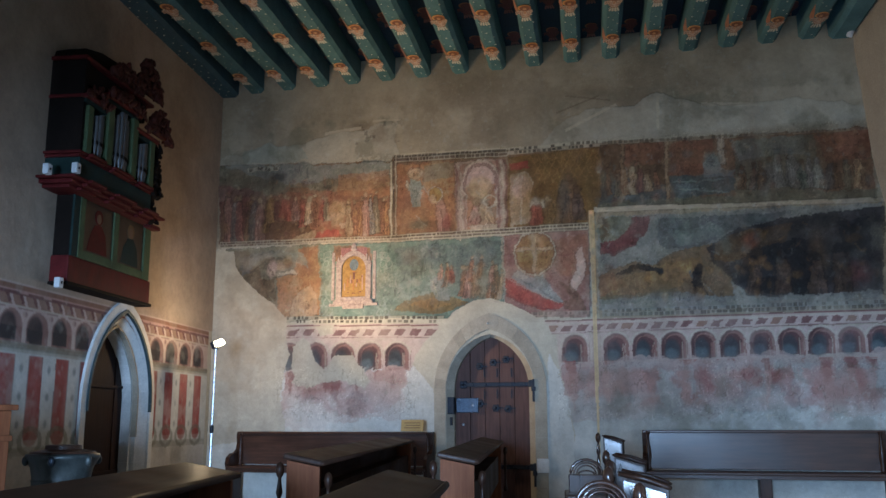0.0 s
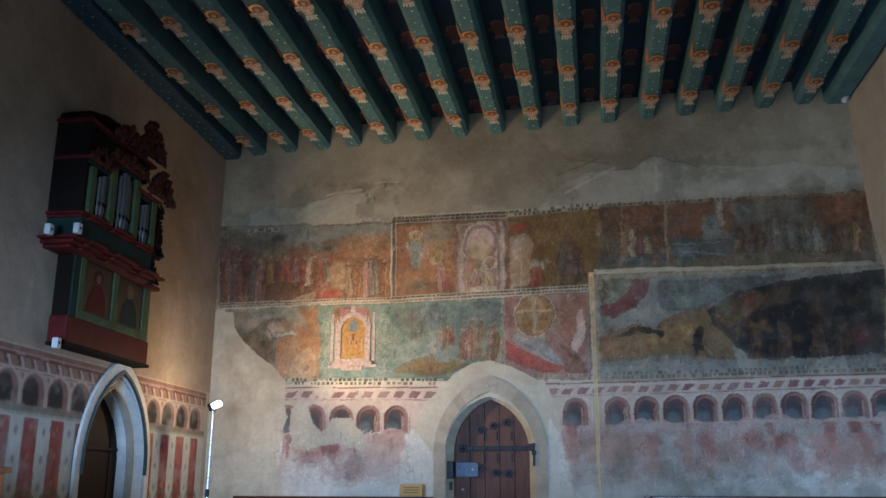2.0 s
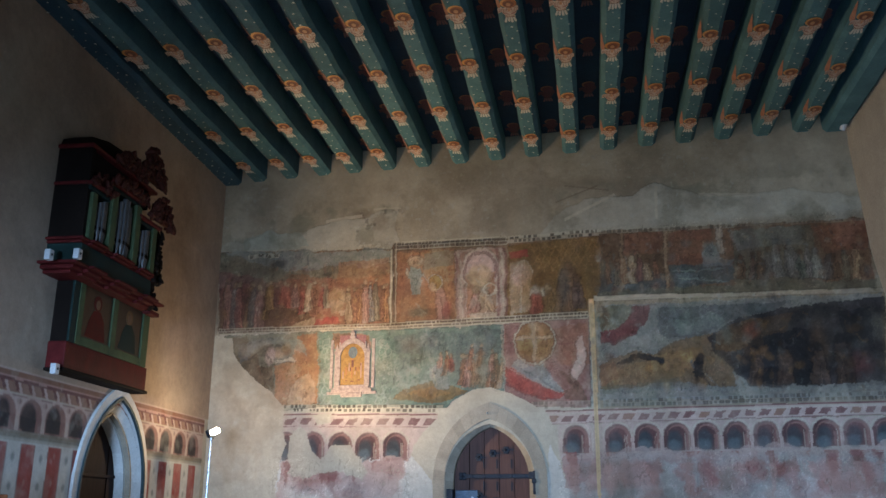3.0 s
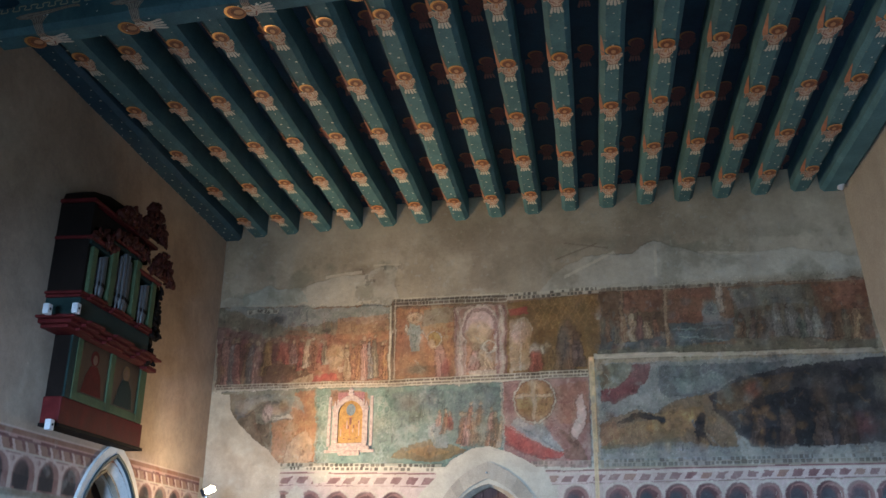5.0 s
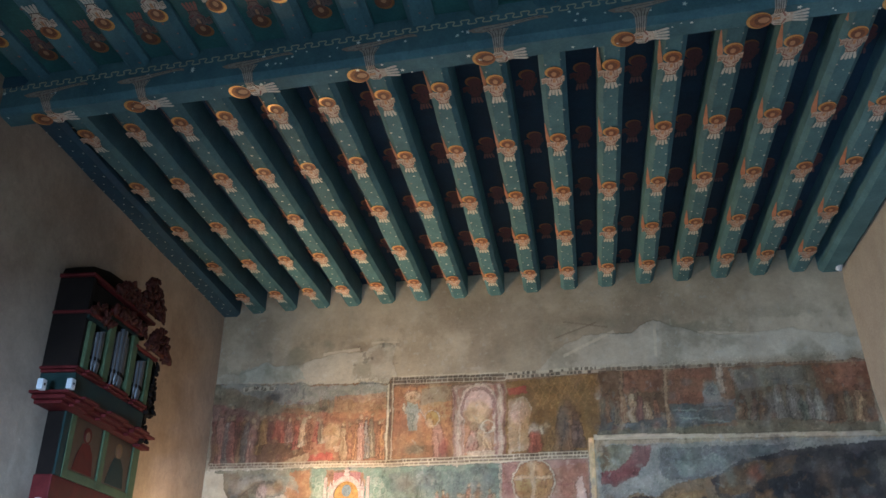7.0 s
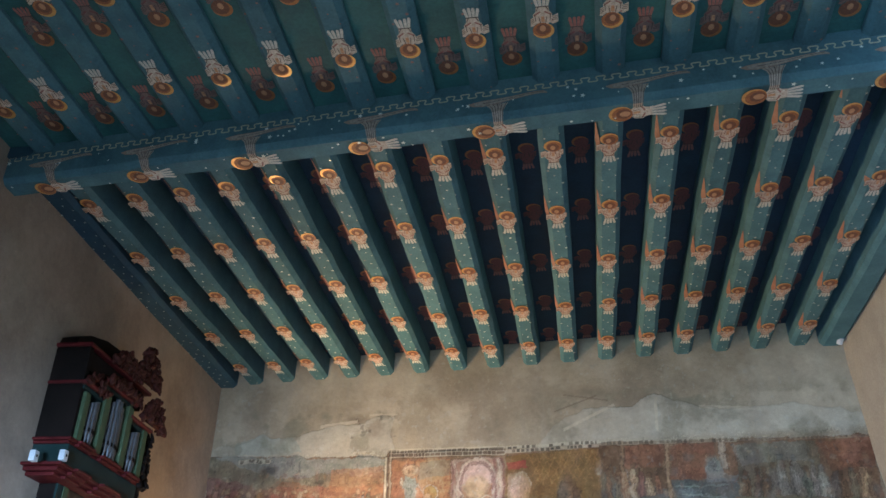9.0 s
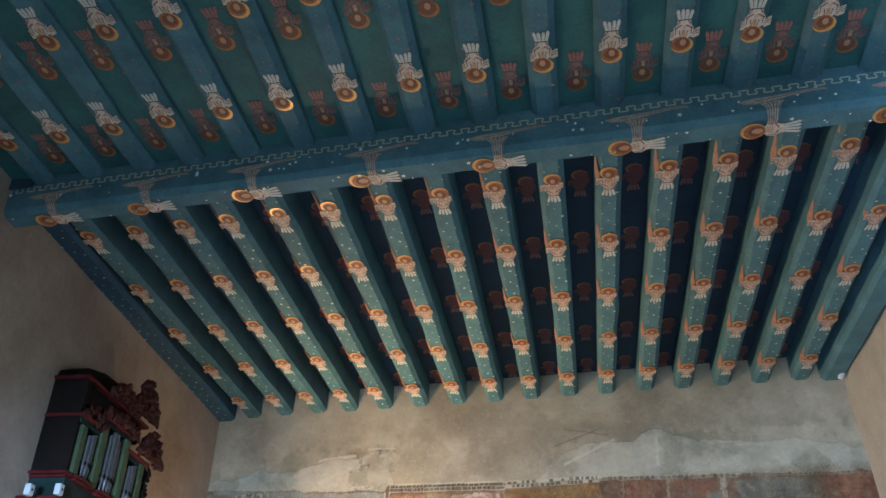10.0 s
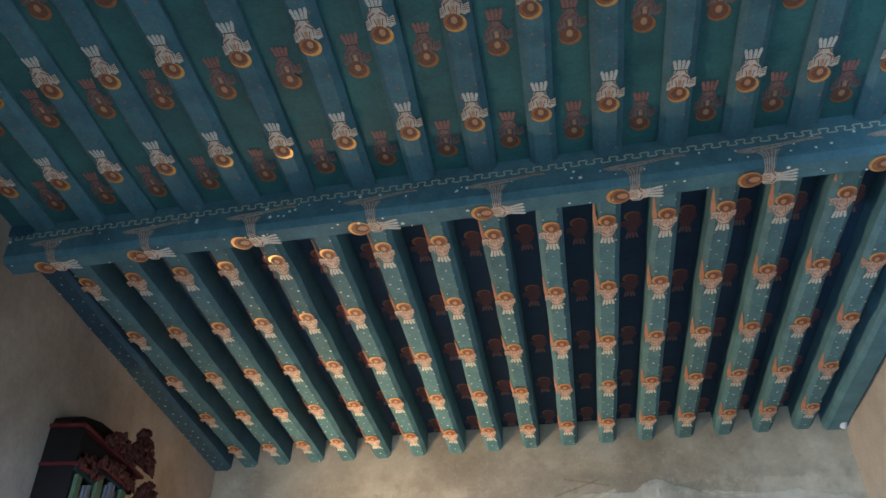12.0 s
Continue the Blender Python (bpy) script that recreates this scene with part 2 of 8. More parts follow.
def lathe(profile, steps=24):
    """A turned body from (radius, height) pairs."""
    bm = bmesh.new()
    rings = []
    for r, z in profile:
        rings.append([bm.verts.new((r * math.cos(2 * math.pi * i / steps), r * math.sin(2 * math.pi * i / steps), z)) for i in range(steps)])
    for lo, hi in zip(rings, rings[1:]):
        for i in range(steps):
            bm.faces.new((lo[i], lo[(i + 1) % steps], hi[(i + 1) % steps], hi[i]))
    bm.faces.new(rings[0][::-1])
    bm.faces.new(rings[-1])
    return bm


def tube(bm, pts, r, steps=8, mat=0):
    """A round bar along a line of points."""
    pts = [Vector(p) for p in pts]
    rings = []
    for i, p in enumerate(pts):
        d = (pts[min(i + 1, len(pts) - 1)] - pts[max(i - 1, 0)]).normalized()
        s = d.cross(Vector((0, 0, 1)))
        s = s.normalized() if s.length > 0.01 else Vector((1, 0, 0))
        t = d.cross(s)
        rad = r[i] if isinstance(r, (list, tuple)) else r
        rings.append([bm.verts.new(p + rad * (s * math.cos(2 * math.pi * k / steps) + t * math.sin(2 * math.pi * k / steps))) for k in range(steps)])
    fs = []
    for a, b in zip(rings, rings[1:]):
        for k in range(steps):
            fs.append(bm.faces.new((a[k], a[(k + 1) % steps], b[(k + 1) % steps], b[k])))
    fs += [bm.faces.new(rings[0][::-1]), bm.faces.new(rings[-1])]
    for f in fs:
        f.material_index = mat
    bmesh.ops.recalc_face_normals(bm, faces=fs)
    return bm


def pointed(half, spring, apex, n=9):
    """Right half to left half of a pointed arch: points from one springing over the apex to the other."""
    rise = apex - spring
    rad = (rise * rise + half * half) / (2 * half)
    out = []
    end = math.atan2(rise, rad - half) if rad != half else math.pi / 2
    for i in range(n + 1):
        a = end * i / n
        out.append((half - rad + rad * math.cos(a), spring + rad * math.sin(a)))
    return out + [(-x, z) for x, z in out[-2::-1]]

# ---- wall painting: pigment and plaster relief laid out over a fine sheet ----
def lattice(shape, cells, seed):
    """Smooth random values over a sheet."""
    rng = np.random.default_rng(seed)
    h, w = shape
    ch, cw = max(2, int(cells[0])), max(2, int(cells[1]))
    g = rng.random((ch + 2, cw + 2))
    yi, xi = np.linspace(0, ch, h), np.linspace(0, cw, w)
    y0, x0 = np.minimum(yi.astype(int), ch), np.minimum(xi.astype(int), cw)
    fy, fx = yi - y0, xi - x0
    fy, fx = (fy * fy * (3 - 2 * fy))[:, None], (fx * fx * (3 - 2 * fx))[None, :]
    a, b = g[y0][:, x0], g[y0][:, x0 + 1]
    c, d = g[y0 + 1][:, x0], g[y0 + 1][:, x0 + 1]
    return (a * (1 - fx) + b * fx) * (1 - fy) + (c * (1 - fx) + d * fx) * fy


def cloud(shape, size, seed, octaves=4):
    """Fractal noise from 0 to 1 on a sheet of the given size in cells."""
    out, amp, tot = np.zeros(shape), 1.0, 0.0
    for o in range(octaves):
        out += amp * lattice(shape, (size[0] * 2 ** o, size[1] * 2 ** o), seed + o * 17)
        tot += amp
        amp *= 0.55
    return out / tot


class Sheet:
    def __init__(self, u0, u1, z0, z1, step, colour, seed):
        self.u, self.z = np.arange(u0, u1 + step / 2, step), np.arange(z0, z1 + step / 2, step)
        self.step, self.seed = step, seed
        self.U, self.Z = np.meshgrid(self.u, self.z)
        shape, wide, high = self.U.shape, u1 - u0, z1 - z0
        self.wu = cloud(shape, (high * 2.5, wide * 2.5), seed + 1, 5) - 0.5
        self.wz = cloud(shape, (high * 2.5, wide * 2.5), seed + 2, 5) - 0.5
        self.wear = cloud(shape, (high * 3, wide * 3), seed + 3, 5)
        self.soft = cloud(shape, (high * 0.9, wide * 0.9), seed + 4, 4)
        self.streak = cloud(shape, (high * 0.7, wide * 7), seed + 5, 4)
        self.col = np.empty(shape + (3,))
        self.col[:] = colour
        self.lift = np.zeros(shape)

    def window(self, u0, u1, z0, z1, pad=0.25):
        i = slice(max(0, np.searchsorted(self.z, z0 - pad)), np.searchsorted(self.z, z1 + pad))
        j = slice(max(0, np.searchsorted(self.u, u0 - pad)), np.searchsorted(self.u, u1 + pad))
        return i, j

    def lay(self, ij, mask, colour, a, rub=0.5):
        k = np.clip(mask * a * (1 - rub + 2 * rub * self.wear[ij]), 0, 1)[..., None]
        self.col[ij] = self.col[ij] * (1 - k) + np.array(colour) * k

    def warped(self, ij, w):
        return self.U[ij] + self.wu[ij] * w, self.Z[ij] + self.wz[ij] * w

    def poly(self, colour, a, w, *pts, lift=None, rub=0.4):
        us, zs = pts[0::2], pts[1::2]
        ij = self.window(min(us), max(us), min(zs), max(zs))
        U, Z = self.warped(ij, w)
        inside = np.zeros(U.shape, bool)
        n = len(us)
        for i in range(n):
            ua, za, ub, zb = us[i], zs[i], us[(i + 1) % n], zs[(i + 1) % n]
            if za != zb:
                inside ^= ((za > Z) != (zb > Z)) & (U < (ub - ua) * (Z - za) / (zb - za) + ua)
        if a and inside.size:
            self.lay(ij, inside, colour, a, rub)
        if lift is not None:
            self.lift[ij] = np.where(inside, lift, self.lift[ij])

    def rect(self, colour, a, u0, u1, z0, z1, w=0.015, rub=0.35):
        self.poly(colour, a, w, u0, z0, u1, z0, u1, z1, u0, z1, rub=rub)

    def ell(self, colour, a, cu, cz, ru, rz, soft=0.35, w=0.05, rub=0.4):
        ij = self.window(cu - ru, cu + ru, cz - rz, cz + rz)
        U, Z = self.warped(ij, w)
        d = np.sqrt(((U - cu) / ru) ** 2 + ((Z - cz) / rz) ** 2)
        self.lay(ij, np.clip((1 + soft - d) / (2 * soft), 0, 1), colour, a, rub)

    def ring(self, colour, a, cu, cz, ru, rz, thick, w=0.02, half=False):
        ij = self.window(cu - ru, cu + ru, cz - rz, cz + rz)
        U, Z = self.warped(ij, w)
        d = np.sqrt(((U - cu) / ru) ** 2 + ((Z - cz) / rz) ** 2)
        m = np.abs(d - 1) * min(ru, rz) < thick / 2
        if half:
            m &= Z > cz
        self.lay(ij, m, colour, a, 0.3)

    def line(self, colour, a, thick, u0, z0, u1, z1, w=0.012):
        L = math.hypot(u1 - u0, z1 - z0)
        nu, nz = -(z1 - z0) / L * thick / 2, (u1 - u0) / L * thick / 2
        self.poly(colour, a, w, u0 + nu, z0 + nz, u1 + nu, z1 + nz, u1 - nu, z1 - nz, u0 - nu, z0 - nz, rub=0.3)

    def writing(self, u0, z0, u1, z1, high, seed, paper=(0.46, 0.42, 0.33), ink=(0.09, 0.075, 0.06), rows=2, a=0.7):
        """A pale band with illegible worn writing, as short bars."""
        rng = np.random.default_rng(seed)
        self.line(paper, 0.75 * a, high, u0, z0, u1, z1)
        L = abs(u1 - u0)
        for r in range(rows):
            off = (r + 0.5) / rows * high - high / 2
            p = 0.03
            while p < L - 0.05:
                n = rng.uniform(0.025, 0.06)
                if rng.random() < 0.8:
                    t = p / L
                    u, z = u0 + (u1 - u0) * t, z0 + (z1 - z0) * t + off
                    self.rect(ink, min(1.0, a * rng.uniform(0.9, 1.5)), u, u + n, z - high * 0.40 / rows, z + high * 0.40 / rows, 0.006, 0.15)
                p += n + rng.uniform(0.018, 0.035)

    def brickwork(self, u0, z0, u1, z1, high, seed, a=0.8):
        """A border of two rows of dark dashes framed by pale lines, like worn lettering."""
        rng = np.random.default_rng(seed)
        self.line((0.11, 0.085, 0.065), a, high, u0, z0, u1, z1)
        for off in (-0.5, 0.0, 0.5):
            self.line((0.46, 0.41, 0.32), a * (0.95 if off else 0.7), 0.018, u0, z0 + off * high, u1, z1 + off * high, 0.014)
        L = math.hypot(u1 - u0, z1 - z0)
        for r in (-0.25, 0.25):
            p = rng.uniform(0, 0.05)
            while p < L:
                t = p / L
                u, z = u0 + (u1 - u0) * t, z0 + (z1 - z0) * t + r * high
                if rng.random() < 0.85:
                    self.line((0.44, 0.39, 0.31), a * rng.uniform(0.5, 1.0), 0.016, u, z - high * 0.25, u + rng.uniform(-0.008, 0.008), z + high * 0.25, 0.008)
                p += rng.uniform(0.04, 0.085)

    def draped(self, u, z0, h, wide, tone, head, lean, seed, a=0.72):
        """One worn upright draped shape: dark contour, tapered body, folds, a plain round top."""
        rng = np.random.default_rng(seed)
        tone, head = np.array(tone) * 0.65 + np.array(BROWN) * 0.33, np.array(head)
        top = u + (lean + rng.uniform(-0.35, 0.35)) * wide
        h, wide = h * rng.uniform(0.88, 1.04), wide * rng.uniform(0.85, 1.35)
        w = wide / 2
        self.poly(tuple(tone * 0.3), a * 0.8, 0.03, u - w * 1.2, z0, u + w * 1.2, z0, top + w * 1.05, z0 + h * 0.6, top + w * 0.6, z0 + h * 0.86, top - w * 0.6, z0 + h * 0.86, top - w * 1.05, z0 + h * 0.6)
        self.poly(tuple(tone * rng.uniform(0.95, 1.35)), a, 0.03, u - w, z0 + h * 0.01, u + w, z0 + h * 0.01, top + w * 0.85, z0 + h * 0.6, top + w * 0.45, z0 + h * 0.82, top - w * 0.45, z0 + h * 0.82, top - w * 0.85, z0 + h * 0.6)
        for k in range(4):
            p, q = rng.uniform(-0.8, 0.8) * w, rng.uniform(-0.5, 0.5) * w
            self.line(tuple(tone * rng.choice([0.35, 0.45, 1.9, 2.2])), a * 0.75, rng.uniform(0.010, 0.018), u + p, z0 + h * 0.03, top + q, z0 + h * rng.uniform(0.45, 0.8), 0.02)
        side = rng.choice([-1, 1])
        self.line(tuple(np.minimum(tone * 1.7, 0.6)), a * 0.8, 0.024, top + side * w * 0.7, z0 + h * 0.66, top - side * w * rng.uniform(0.0, 0.9), z0 + h * rng.uniform(0.45, 0.62), 0.02)
        r = min(wide * 0.30, 0.052)
        self.ell(tuple(head * 0.35), a * 0.85, top, z0 + h * 0.92, r * 1.3, r * 1.3, 0.2, 0.01)
        self.ell(tuple(head * rng.uniform(0.6, 1.1)), a * 0.9, top, z0 + h * 0.91, r * 0.85, r, 0.2, 0.01)

    def niche(self, u, z0, r, a, seed):
        """A painted round-headed niche: rose barrel vault lit on one side, dark opening, pale line above."""
        rng = np.random.default_rng(seed)
        zc = z0 + r * 1.15
        self.rect(PALEPINK, 0.55 * a, u - r * 1.2, u + r * 1.2, z0, zc + r * 1.15, 0.01)
        dark, rose = tuple(np.array((0.105, 0.052, 0.05)) * rng.uniform(0.8, 1.25)), (0.25, 0.135, 0.115)
        for col, k, du in ((dark, 1.0, 0.0), (rose, 0.86, r * 0.14), (dark, 0.70, r * 0.02)):
            self.ell(col, 0.95 * a, u + du, zc, r * k, r * k, 0.05, 0.012)
            self.rect(col, 0.95 * a, u + du - r * k, u + du + r * k, z0, zc, 0.012)
        self.rect(rose, 0.7 * a, u + r * 0.52, u + r * 0.98, z0, zc, 0.012)
        for k in range(3):
            x = u + r * rng.uniform(0.5, 0.95)
            self.line(CREAM if k else WINE, 0.45 * a, 0.010, x, z0 - 0.02, x, zc + r * 0.2, 0.015)
        self.ell((0.05, 0.058, 0.065), 0.85 * a, u - r * 0.16, z0 + r * 0.75, r * 0.58, r * 0.85, 0.2, 0.02)
        self.ell((0.10, 0.125, 0.135), 0.8 * a, u - r * 0.25, z0 + r * 0.40, r * 0.5, r * 0.45, 0.3, 0.03)
        self.ring(CREAM, 0.75 * a, u, zc, r * 1.12, r * 1.12, 0.022, 0.008, True)
        self.line(WINE, 0.5 * a, 0.012, u + r * 1.14, z0, u + r * 1.14, zc + r * 0.4)

    def dabs(self, u0, u1, z0, z1, n, tones, seed, a, size):
        """Loose brush dabs, some drawn out, that break up the larger tones."""
        rng = np.random.default_rng(seed)
        for i in range(n):
            tone = np.array(tones[rng.integers(len(tones))]) * rng.uniform(0.6, 1.3)
            r = size * rng.uniform(0.4, 1.3)
            if rng.random() < 0.55:
                self.ell(tuple(tone), a, rng.uniform(u0, u1), rng.uniform(z0, z1), r * rng.uniform(0.5, 1.2), r * rng.uniform(0.6, 1.6), 0.35, 0.08)
            else:
                u, z, t = rng.uniform(u0, u1), rng.uniform(z0, z1), rng.uniform(0.5, 2.6)
                self.line(tuple(tone), a, 0.018, u, z, u + 2 * r * math.cos(t), min(z1, z + 2 * r * math.sin(t)), 0.06)

    def splotch(self, colour, a, low, high, u0, u1, z0, z1, seed, size=3.0):
        """Stains, scuffs, lost paint and dimming tones of their own irregular shape."""
        ij = self.window(u0, u1, z0, z1, 0)
        U, Z = self.U[ij], self.Z[ij]
        if not U.size:
            return
        f = cloud(U.shape, ((z1 - z0) * size, (u1 - u0) * size), seed, 5)
        edge = np.clip(np.minimum(np.minimum(U - u0, u1 - U), np.minimum(Z - z0, z1 - Z)) / 0.2, 0, 1)
        self.lay(ij, np.clip((f - low) / (high - low), 0, 1) * edge, colour, a, 0.3)

    def weather(self, where):
        """Breaks painted edges up: strokes dragged this way and that, washed into one another and rubbed thin."""
        shape = self.U.shape
        high, wide = self.z[-1] - self.z[0], self.u[-1] - self.u[0]
        rows, cols = np.meshgrid(np.arange(shape[0]), np.arange(shape[1]), indexing="ij")
        dr, dc = np.zeros(shape), np.zeros(shape)
        for k, (cells, reach) in enumerate(((5, 0.020), (14, 0.018), (34, 0.012))):
            dr += (cloud(shape, (high * cells, wide * cells), 700 + k, 2) - 0.5) * 2 * reach / self.step
            dc += (cloud(shape, (high * cells, wide * cells), 710 + k, 2) - 0.5) * 2 * reach / self.step
        r = np.clip(np.rint(rows + dr * where).astype(int), 0, shape[0] - 1)
        c = np.clip(np.rint(cols + dc * where).astype(int), 0, shape[1] - 1)
        moved = self.col[r, c]
        wash = moved
        for n in (1, 2, 4):
            wash = (wash + np.roll(wash, n, 0) + np.roll(wash, -n, 0) + np.roll(wash, n, 1) + np.roll(wash, -n, 1)) / 5
        thin = (0.05 + 0.35 * np.clip((cloud(shape, (high * 4, wide * 4), 720, 3) - 0.35) / 0.3, 0, 1)) * np.minimum(where, 1.0)
        self.col = moved * (1 - thin[..., None]) + wash * thin[..., None]
        # drawn line: broken contours and highlights of the old brush
        for k, (tall, across, gain) in enumerate(((5, 13, 0.62), (9, 20, 1.5), (12, 12, 0.68), (16, 26, 1.4))):
            n = cloud(shape, (high * tall, wide * across), 730 + k, 2)
            keep = np.clip((cloud(shape, (high * 3, wide * 3), 740 + k, 2) - 0.45) / 0.1, 0, 1)
            line = np.clip(1 - np.abs(n - 0.5) / 0.022, 0, 1) * keep * np.minimum(where, 1.0)
            self.col *= (1 + (gain - 1) * line)[..., None]

    def drip(self, colour, a, low, u0, u1, z0, z1):
        """Paint that has run down or washed out in vertical streaks."""
        ij = self.window(u0, u1, z0, z1, 0)
        fade = np.clip((self.Z[ij] - z0) / (z1 - z0), 0, 1)
        self.lay(ij, np.clip((self.streak[ij] * (0.55 + 0.6 * fade) + 0.35 * (self.wear[ij] - 0.5) - low) / 0.07, 0, 1), colour, a, 0.4)

    def build(self, name, place, cut=None):
        """The sheet as one mesh; place maps (u, lift, z) to the world; cut leaves faces out."""
        nz, nu = self.U.shape
        co = place(self.U, self.lift + (self.soft - 0.5) * 0.012 + (self.wear - 0.5) * 0.006, self.Z).reshape(-1, 3)
        idx = np.arange(nz * nu).reshape(nz, nu)
        quads = np.stack([idx[:-1, :-1], idx[:-1, 1:], idx[1:, 1:], idx[1:, :-1]], -1).reshape(-1, 4)
        if cut is not None:
            cu, cz = (self.U[:-1, :-1] + self.step / 2).ravel(), (self.Z[:-1, :-1] + self.step / 2).ravel()
            quads = quads[~cut(cu, cz)]
        me = bpy.data.meshes.new(name)
        me.vertices.add(len(co))
        me.vertices.foreach_set("co", co.astype(np.float32).ravel())
        me.loops.add(quads.size)
        me.loops.foreach_set("vertex_index", quads.astype(np.int32).ravel())
        me.polygons.add(len(quads))
        me.polygons.foreach_set("loop_start", np.arange(0, quads.size, 4, dtype=np.int32))
        me.update(calc_edges=True)
        me.polygons.foreach_set("use_smooth", np.ones(len(quads), bool))
        att = me.color_attributes.new("pigment", "FLOAT_COLOR", "POINT")
        rgba = np.ones((nz * nu, 4), np.float32)
        rgba[:, :3] = np.clip(self.col.reshape(-1, 3), 0.01, 0.85)
        att.data.foreach_set("color", rgba.ravel())
        me.materials.append(M_FRESCO)
        return new(name, me)


# pigments, in linear light
GREYPLASTER, CREAM, CHALK, OLDWHITE = (0.285, 0.245, 0.185), (0.45, 0.40, 0.32), (0.54, 0.53, 0.50), (0.40, 0.39, 0.345)
OCHRE, DEEPOCHRE, ORANGE, SAND = (0.27, 0.16, 0.065), (0.155, 0.092, 0.035), (0.30, 0.15, 0.08), (0.40, 0.29, 0.19)
RUST, REDPAINT, WINE, PINK, PALEPINK = (0.205, 0.095, 0.06), (0.25, 0.055, 0.045), (0.13, 0.05, 0.05), (0.38, 0.22, 0.19), (0.47, 0.35, 0.31)
TEALPAINT, PALETEAL, GREENGREY, SLATE, SKYGREY = (0.115, 0.165, 0.145), (0.22, 0.27, 0.245), (0.135, 0.135, 0.10), (0.085, 0.10, 0.105), (0.21, 0.225, 0.22)
MAUVE = (0.23, 0.125, 0.11)
UMBER, SOOT, BLACKISH, BROWN = (0.095, 0.06, 0.036), (0.035, 0.032, 0.034), (0.016, 0.017, 0.02), (0.165, 0.10, 0.06)

FAR_Y = 12.0
DOOR_U, DOOR_HALF, DOOR_SPRING, DOOR_APEX = -2.42, 0.55, 1.62, 2.36
far = Sheet(-6.66, 3.30, 0.0, 6.62, 0.0105, GREYPLASTER, 40)
# bare plaster: warm grey above, pale lime towards the floor
far.splotch(CREAM, 0.6, 0.42, 0.62, -6.6, 3.2, 4.6, 6.6, 11, 0.8)
far.splotch(UMBER, 0.3, 0.52, 0.7, -6.6, 3.2, 4.9, 6.6, 12, 1.5)
far.poly(CREAM, 0.9, 0.1, -6.65, 3.78, -0.96, 3.80, -1.07, 0.21, -6.68, 0.10, -6.76, 2.40)
far.poly(CHALK, 0.85, 0.15, -6.74, 1.98, 2.74, 1.90, 2.57, 0.03, -6.71, -0.20)
# older lighter plaster left above the pictures
far.poly(OLDWHITE, 0.5, 0.25, -6.66, 5.01, -6.53, 5.18, -5.87, 5.29, -5.31, 5.33, -4.90, 5.41, -4.32, 5.47, -3.88, 5.57, -3.69, 5.55, -3.75, 5.27, -3.79, 5.06, -3.87, 4.93, lift=0.005)
far.poly(OLDWHITE, 0.5, 0.25, -1.42, 5.27, -0.90, 5.45, -0.36, 5.51, -0.01, 5.61, 0.61, 5.39, 1.19, 5.39, 1.83, 5.41, 2.60, 5.21, 2.59, 4.81, 0.80, 4.86, -1.31, 4.93, -1.63, 4.99, lift=0.005)
far.poly(PALETEAL, 0.5, 0.2, -6.25, 5.29, -5.31, 5.31, -5.17, 5.03, -6.23, 5.05)
far.splotch(GREENGREY, 0.5, 0.5, 0.62, -6.70, -3.61, 4.79, 5.79, 21, 3)
far.splotch(GREENGREY, 0.45, 0.5, 0.62, -1.69, 2.59, 4.64, 5.77, 22, 3)
far.splotch(SOOT, 0.5, 0.62, 0.68, -4.68, -3.61, 4.87, 5.70, 23, 6)
far.ell(UMBER, 0.5, -4.32, 5.52, 0.160, 0.070, 0.35, 0.05)
far.ell(UMBER, 0.4, -4.04, 5.36, 0.130, 0.130, 0.35, 0.05)
far.ell(UMBER, 0.35, -1.04, 5.71, 0.320, 0.080, 0.6, 0.05)
far.line(CREAM, 0.7, 0.05, -4.90, 5.43, -4.32, 5.48)
far.line(CREAM, 0.7, 0.04, -1.30, 5.18, -0.59, 5.50)
far.line(CREAM, 0.6, 0.04, -0.02, 5.57, -0.04, 5.09)
far.line(CREAM, 0.5, 0.05, 0.54, 5.40, 1.33, 5.33)
far.line(CREAM, 0.6, 0.03, -4.14, 5.57, -3.71, 5.55)
far.line(UMBER, 0.5, 0.02, -1.42, 5.45, -0.82, 5.65)
far.line(UMBER, 0.4, 0.02, -1.29, 5.69, -0.67, 5.57)
# upper register: ground colours of the seven pictures
far.poly(BROWN, 0.95, 0.05, -6.65, 5.06, -3.88, 4.92, -3.83, 5.00, -2.11, 4.95, -0.83, 4.97, 0.89, 4.93, 2.61, 4.90, 2.59, 3.96, 0.03, 4.02, -0.91, 4.01, -1.03, 3.81, -2.13, 3.80, -3.86, 3.78, -6.56, 3.81, lift=0.008)
far.poly(GREENGREY, 0.75, 0.15, -6.65, 5.04, -3.88, 4.90, -3.87, 4.49, -4.66, 4.48, -5.02, 4.61, -5.84, 4.55, -6.61, 4.44)
far.poly(SKYGREY, 0.6, 0.2, -6.54, 5.05, -3.88, 4.91, -3.88, 4.71, -5.03, 4.71, -5.39, 4.63, -6.14, 4.86)
far.poly(GREENGREY, 0.6, 0.15, -6.13, 4.59, -5.81, 4.79, -5.39, 4.63, -5.56, 4.38, -6.02, 4.36)
far.poly(WINE, 0.55, 0.12, -6.63, 4.71, -5.85, 4.57, -5.75, 3.78, -6.56, 3.82)
far.poly(RUST, 0.85, 0.08, -5.84, 4.53, -4.66, 4.52, -3.87, 4.54, -3.86, 3.78, -5.80, 3.82)
far.poly(UMBER, 0.7, 0.12, -5.82, 4.09, -5.14, 4.10, -4.99, 3.78, -5.80, 3.80)
far.poly(ORANGE, 0.6, 0.12, -4.67, 4.76, -3.88, 4.79, -3.87, 4.37, -4.66, 4.46)
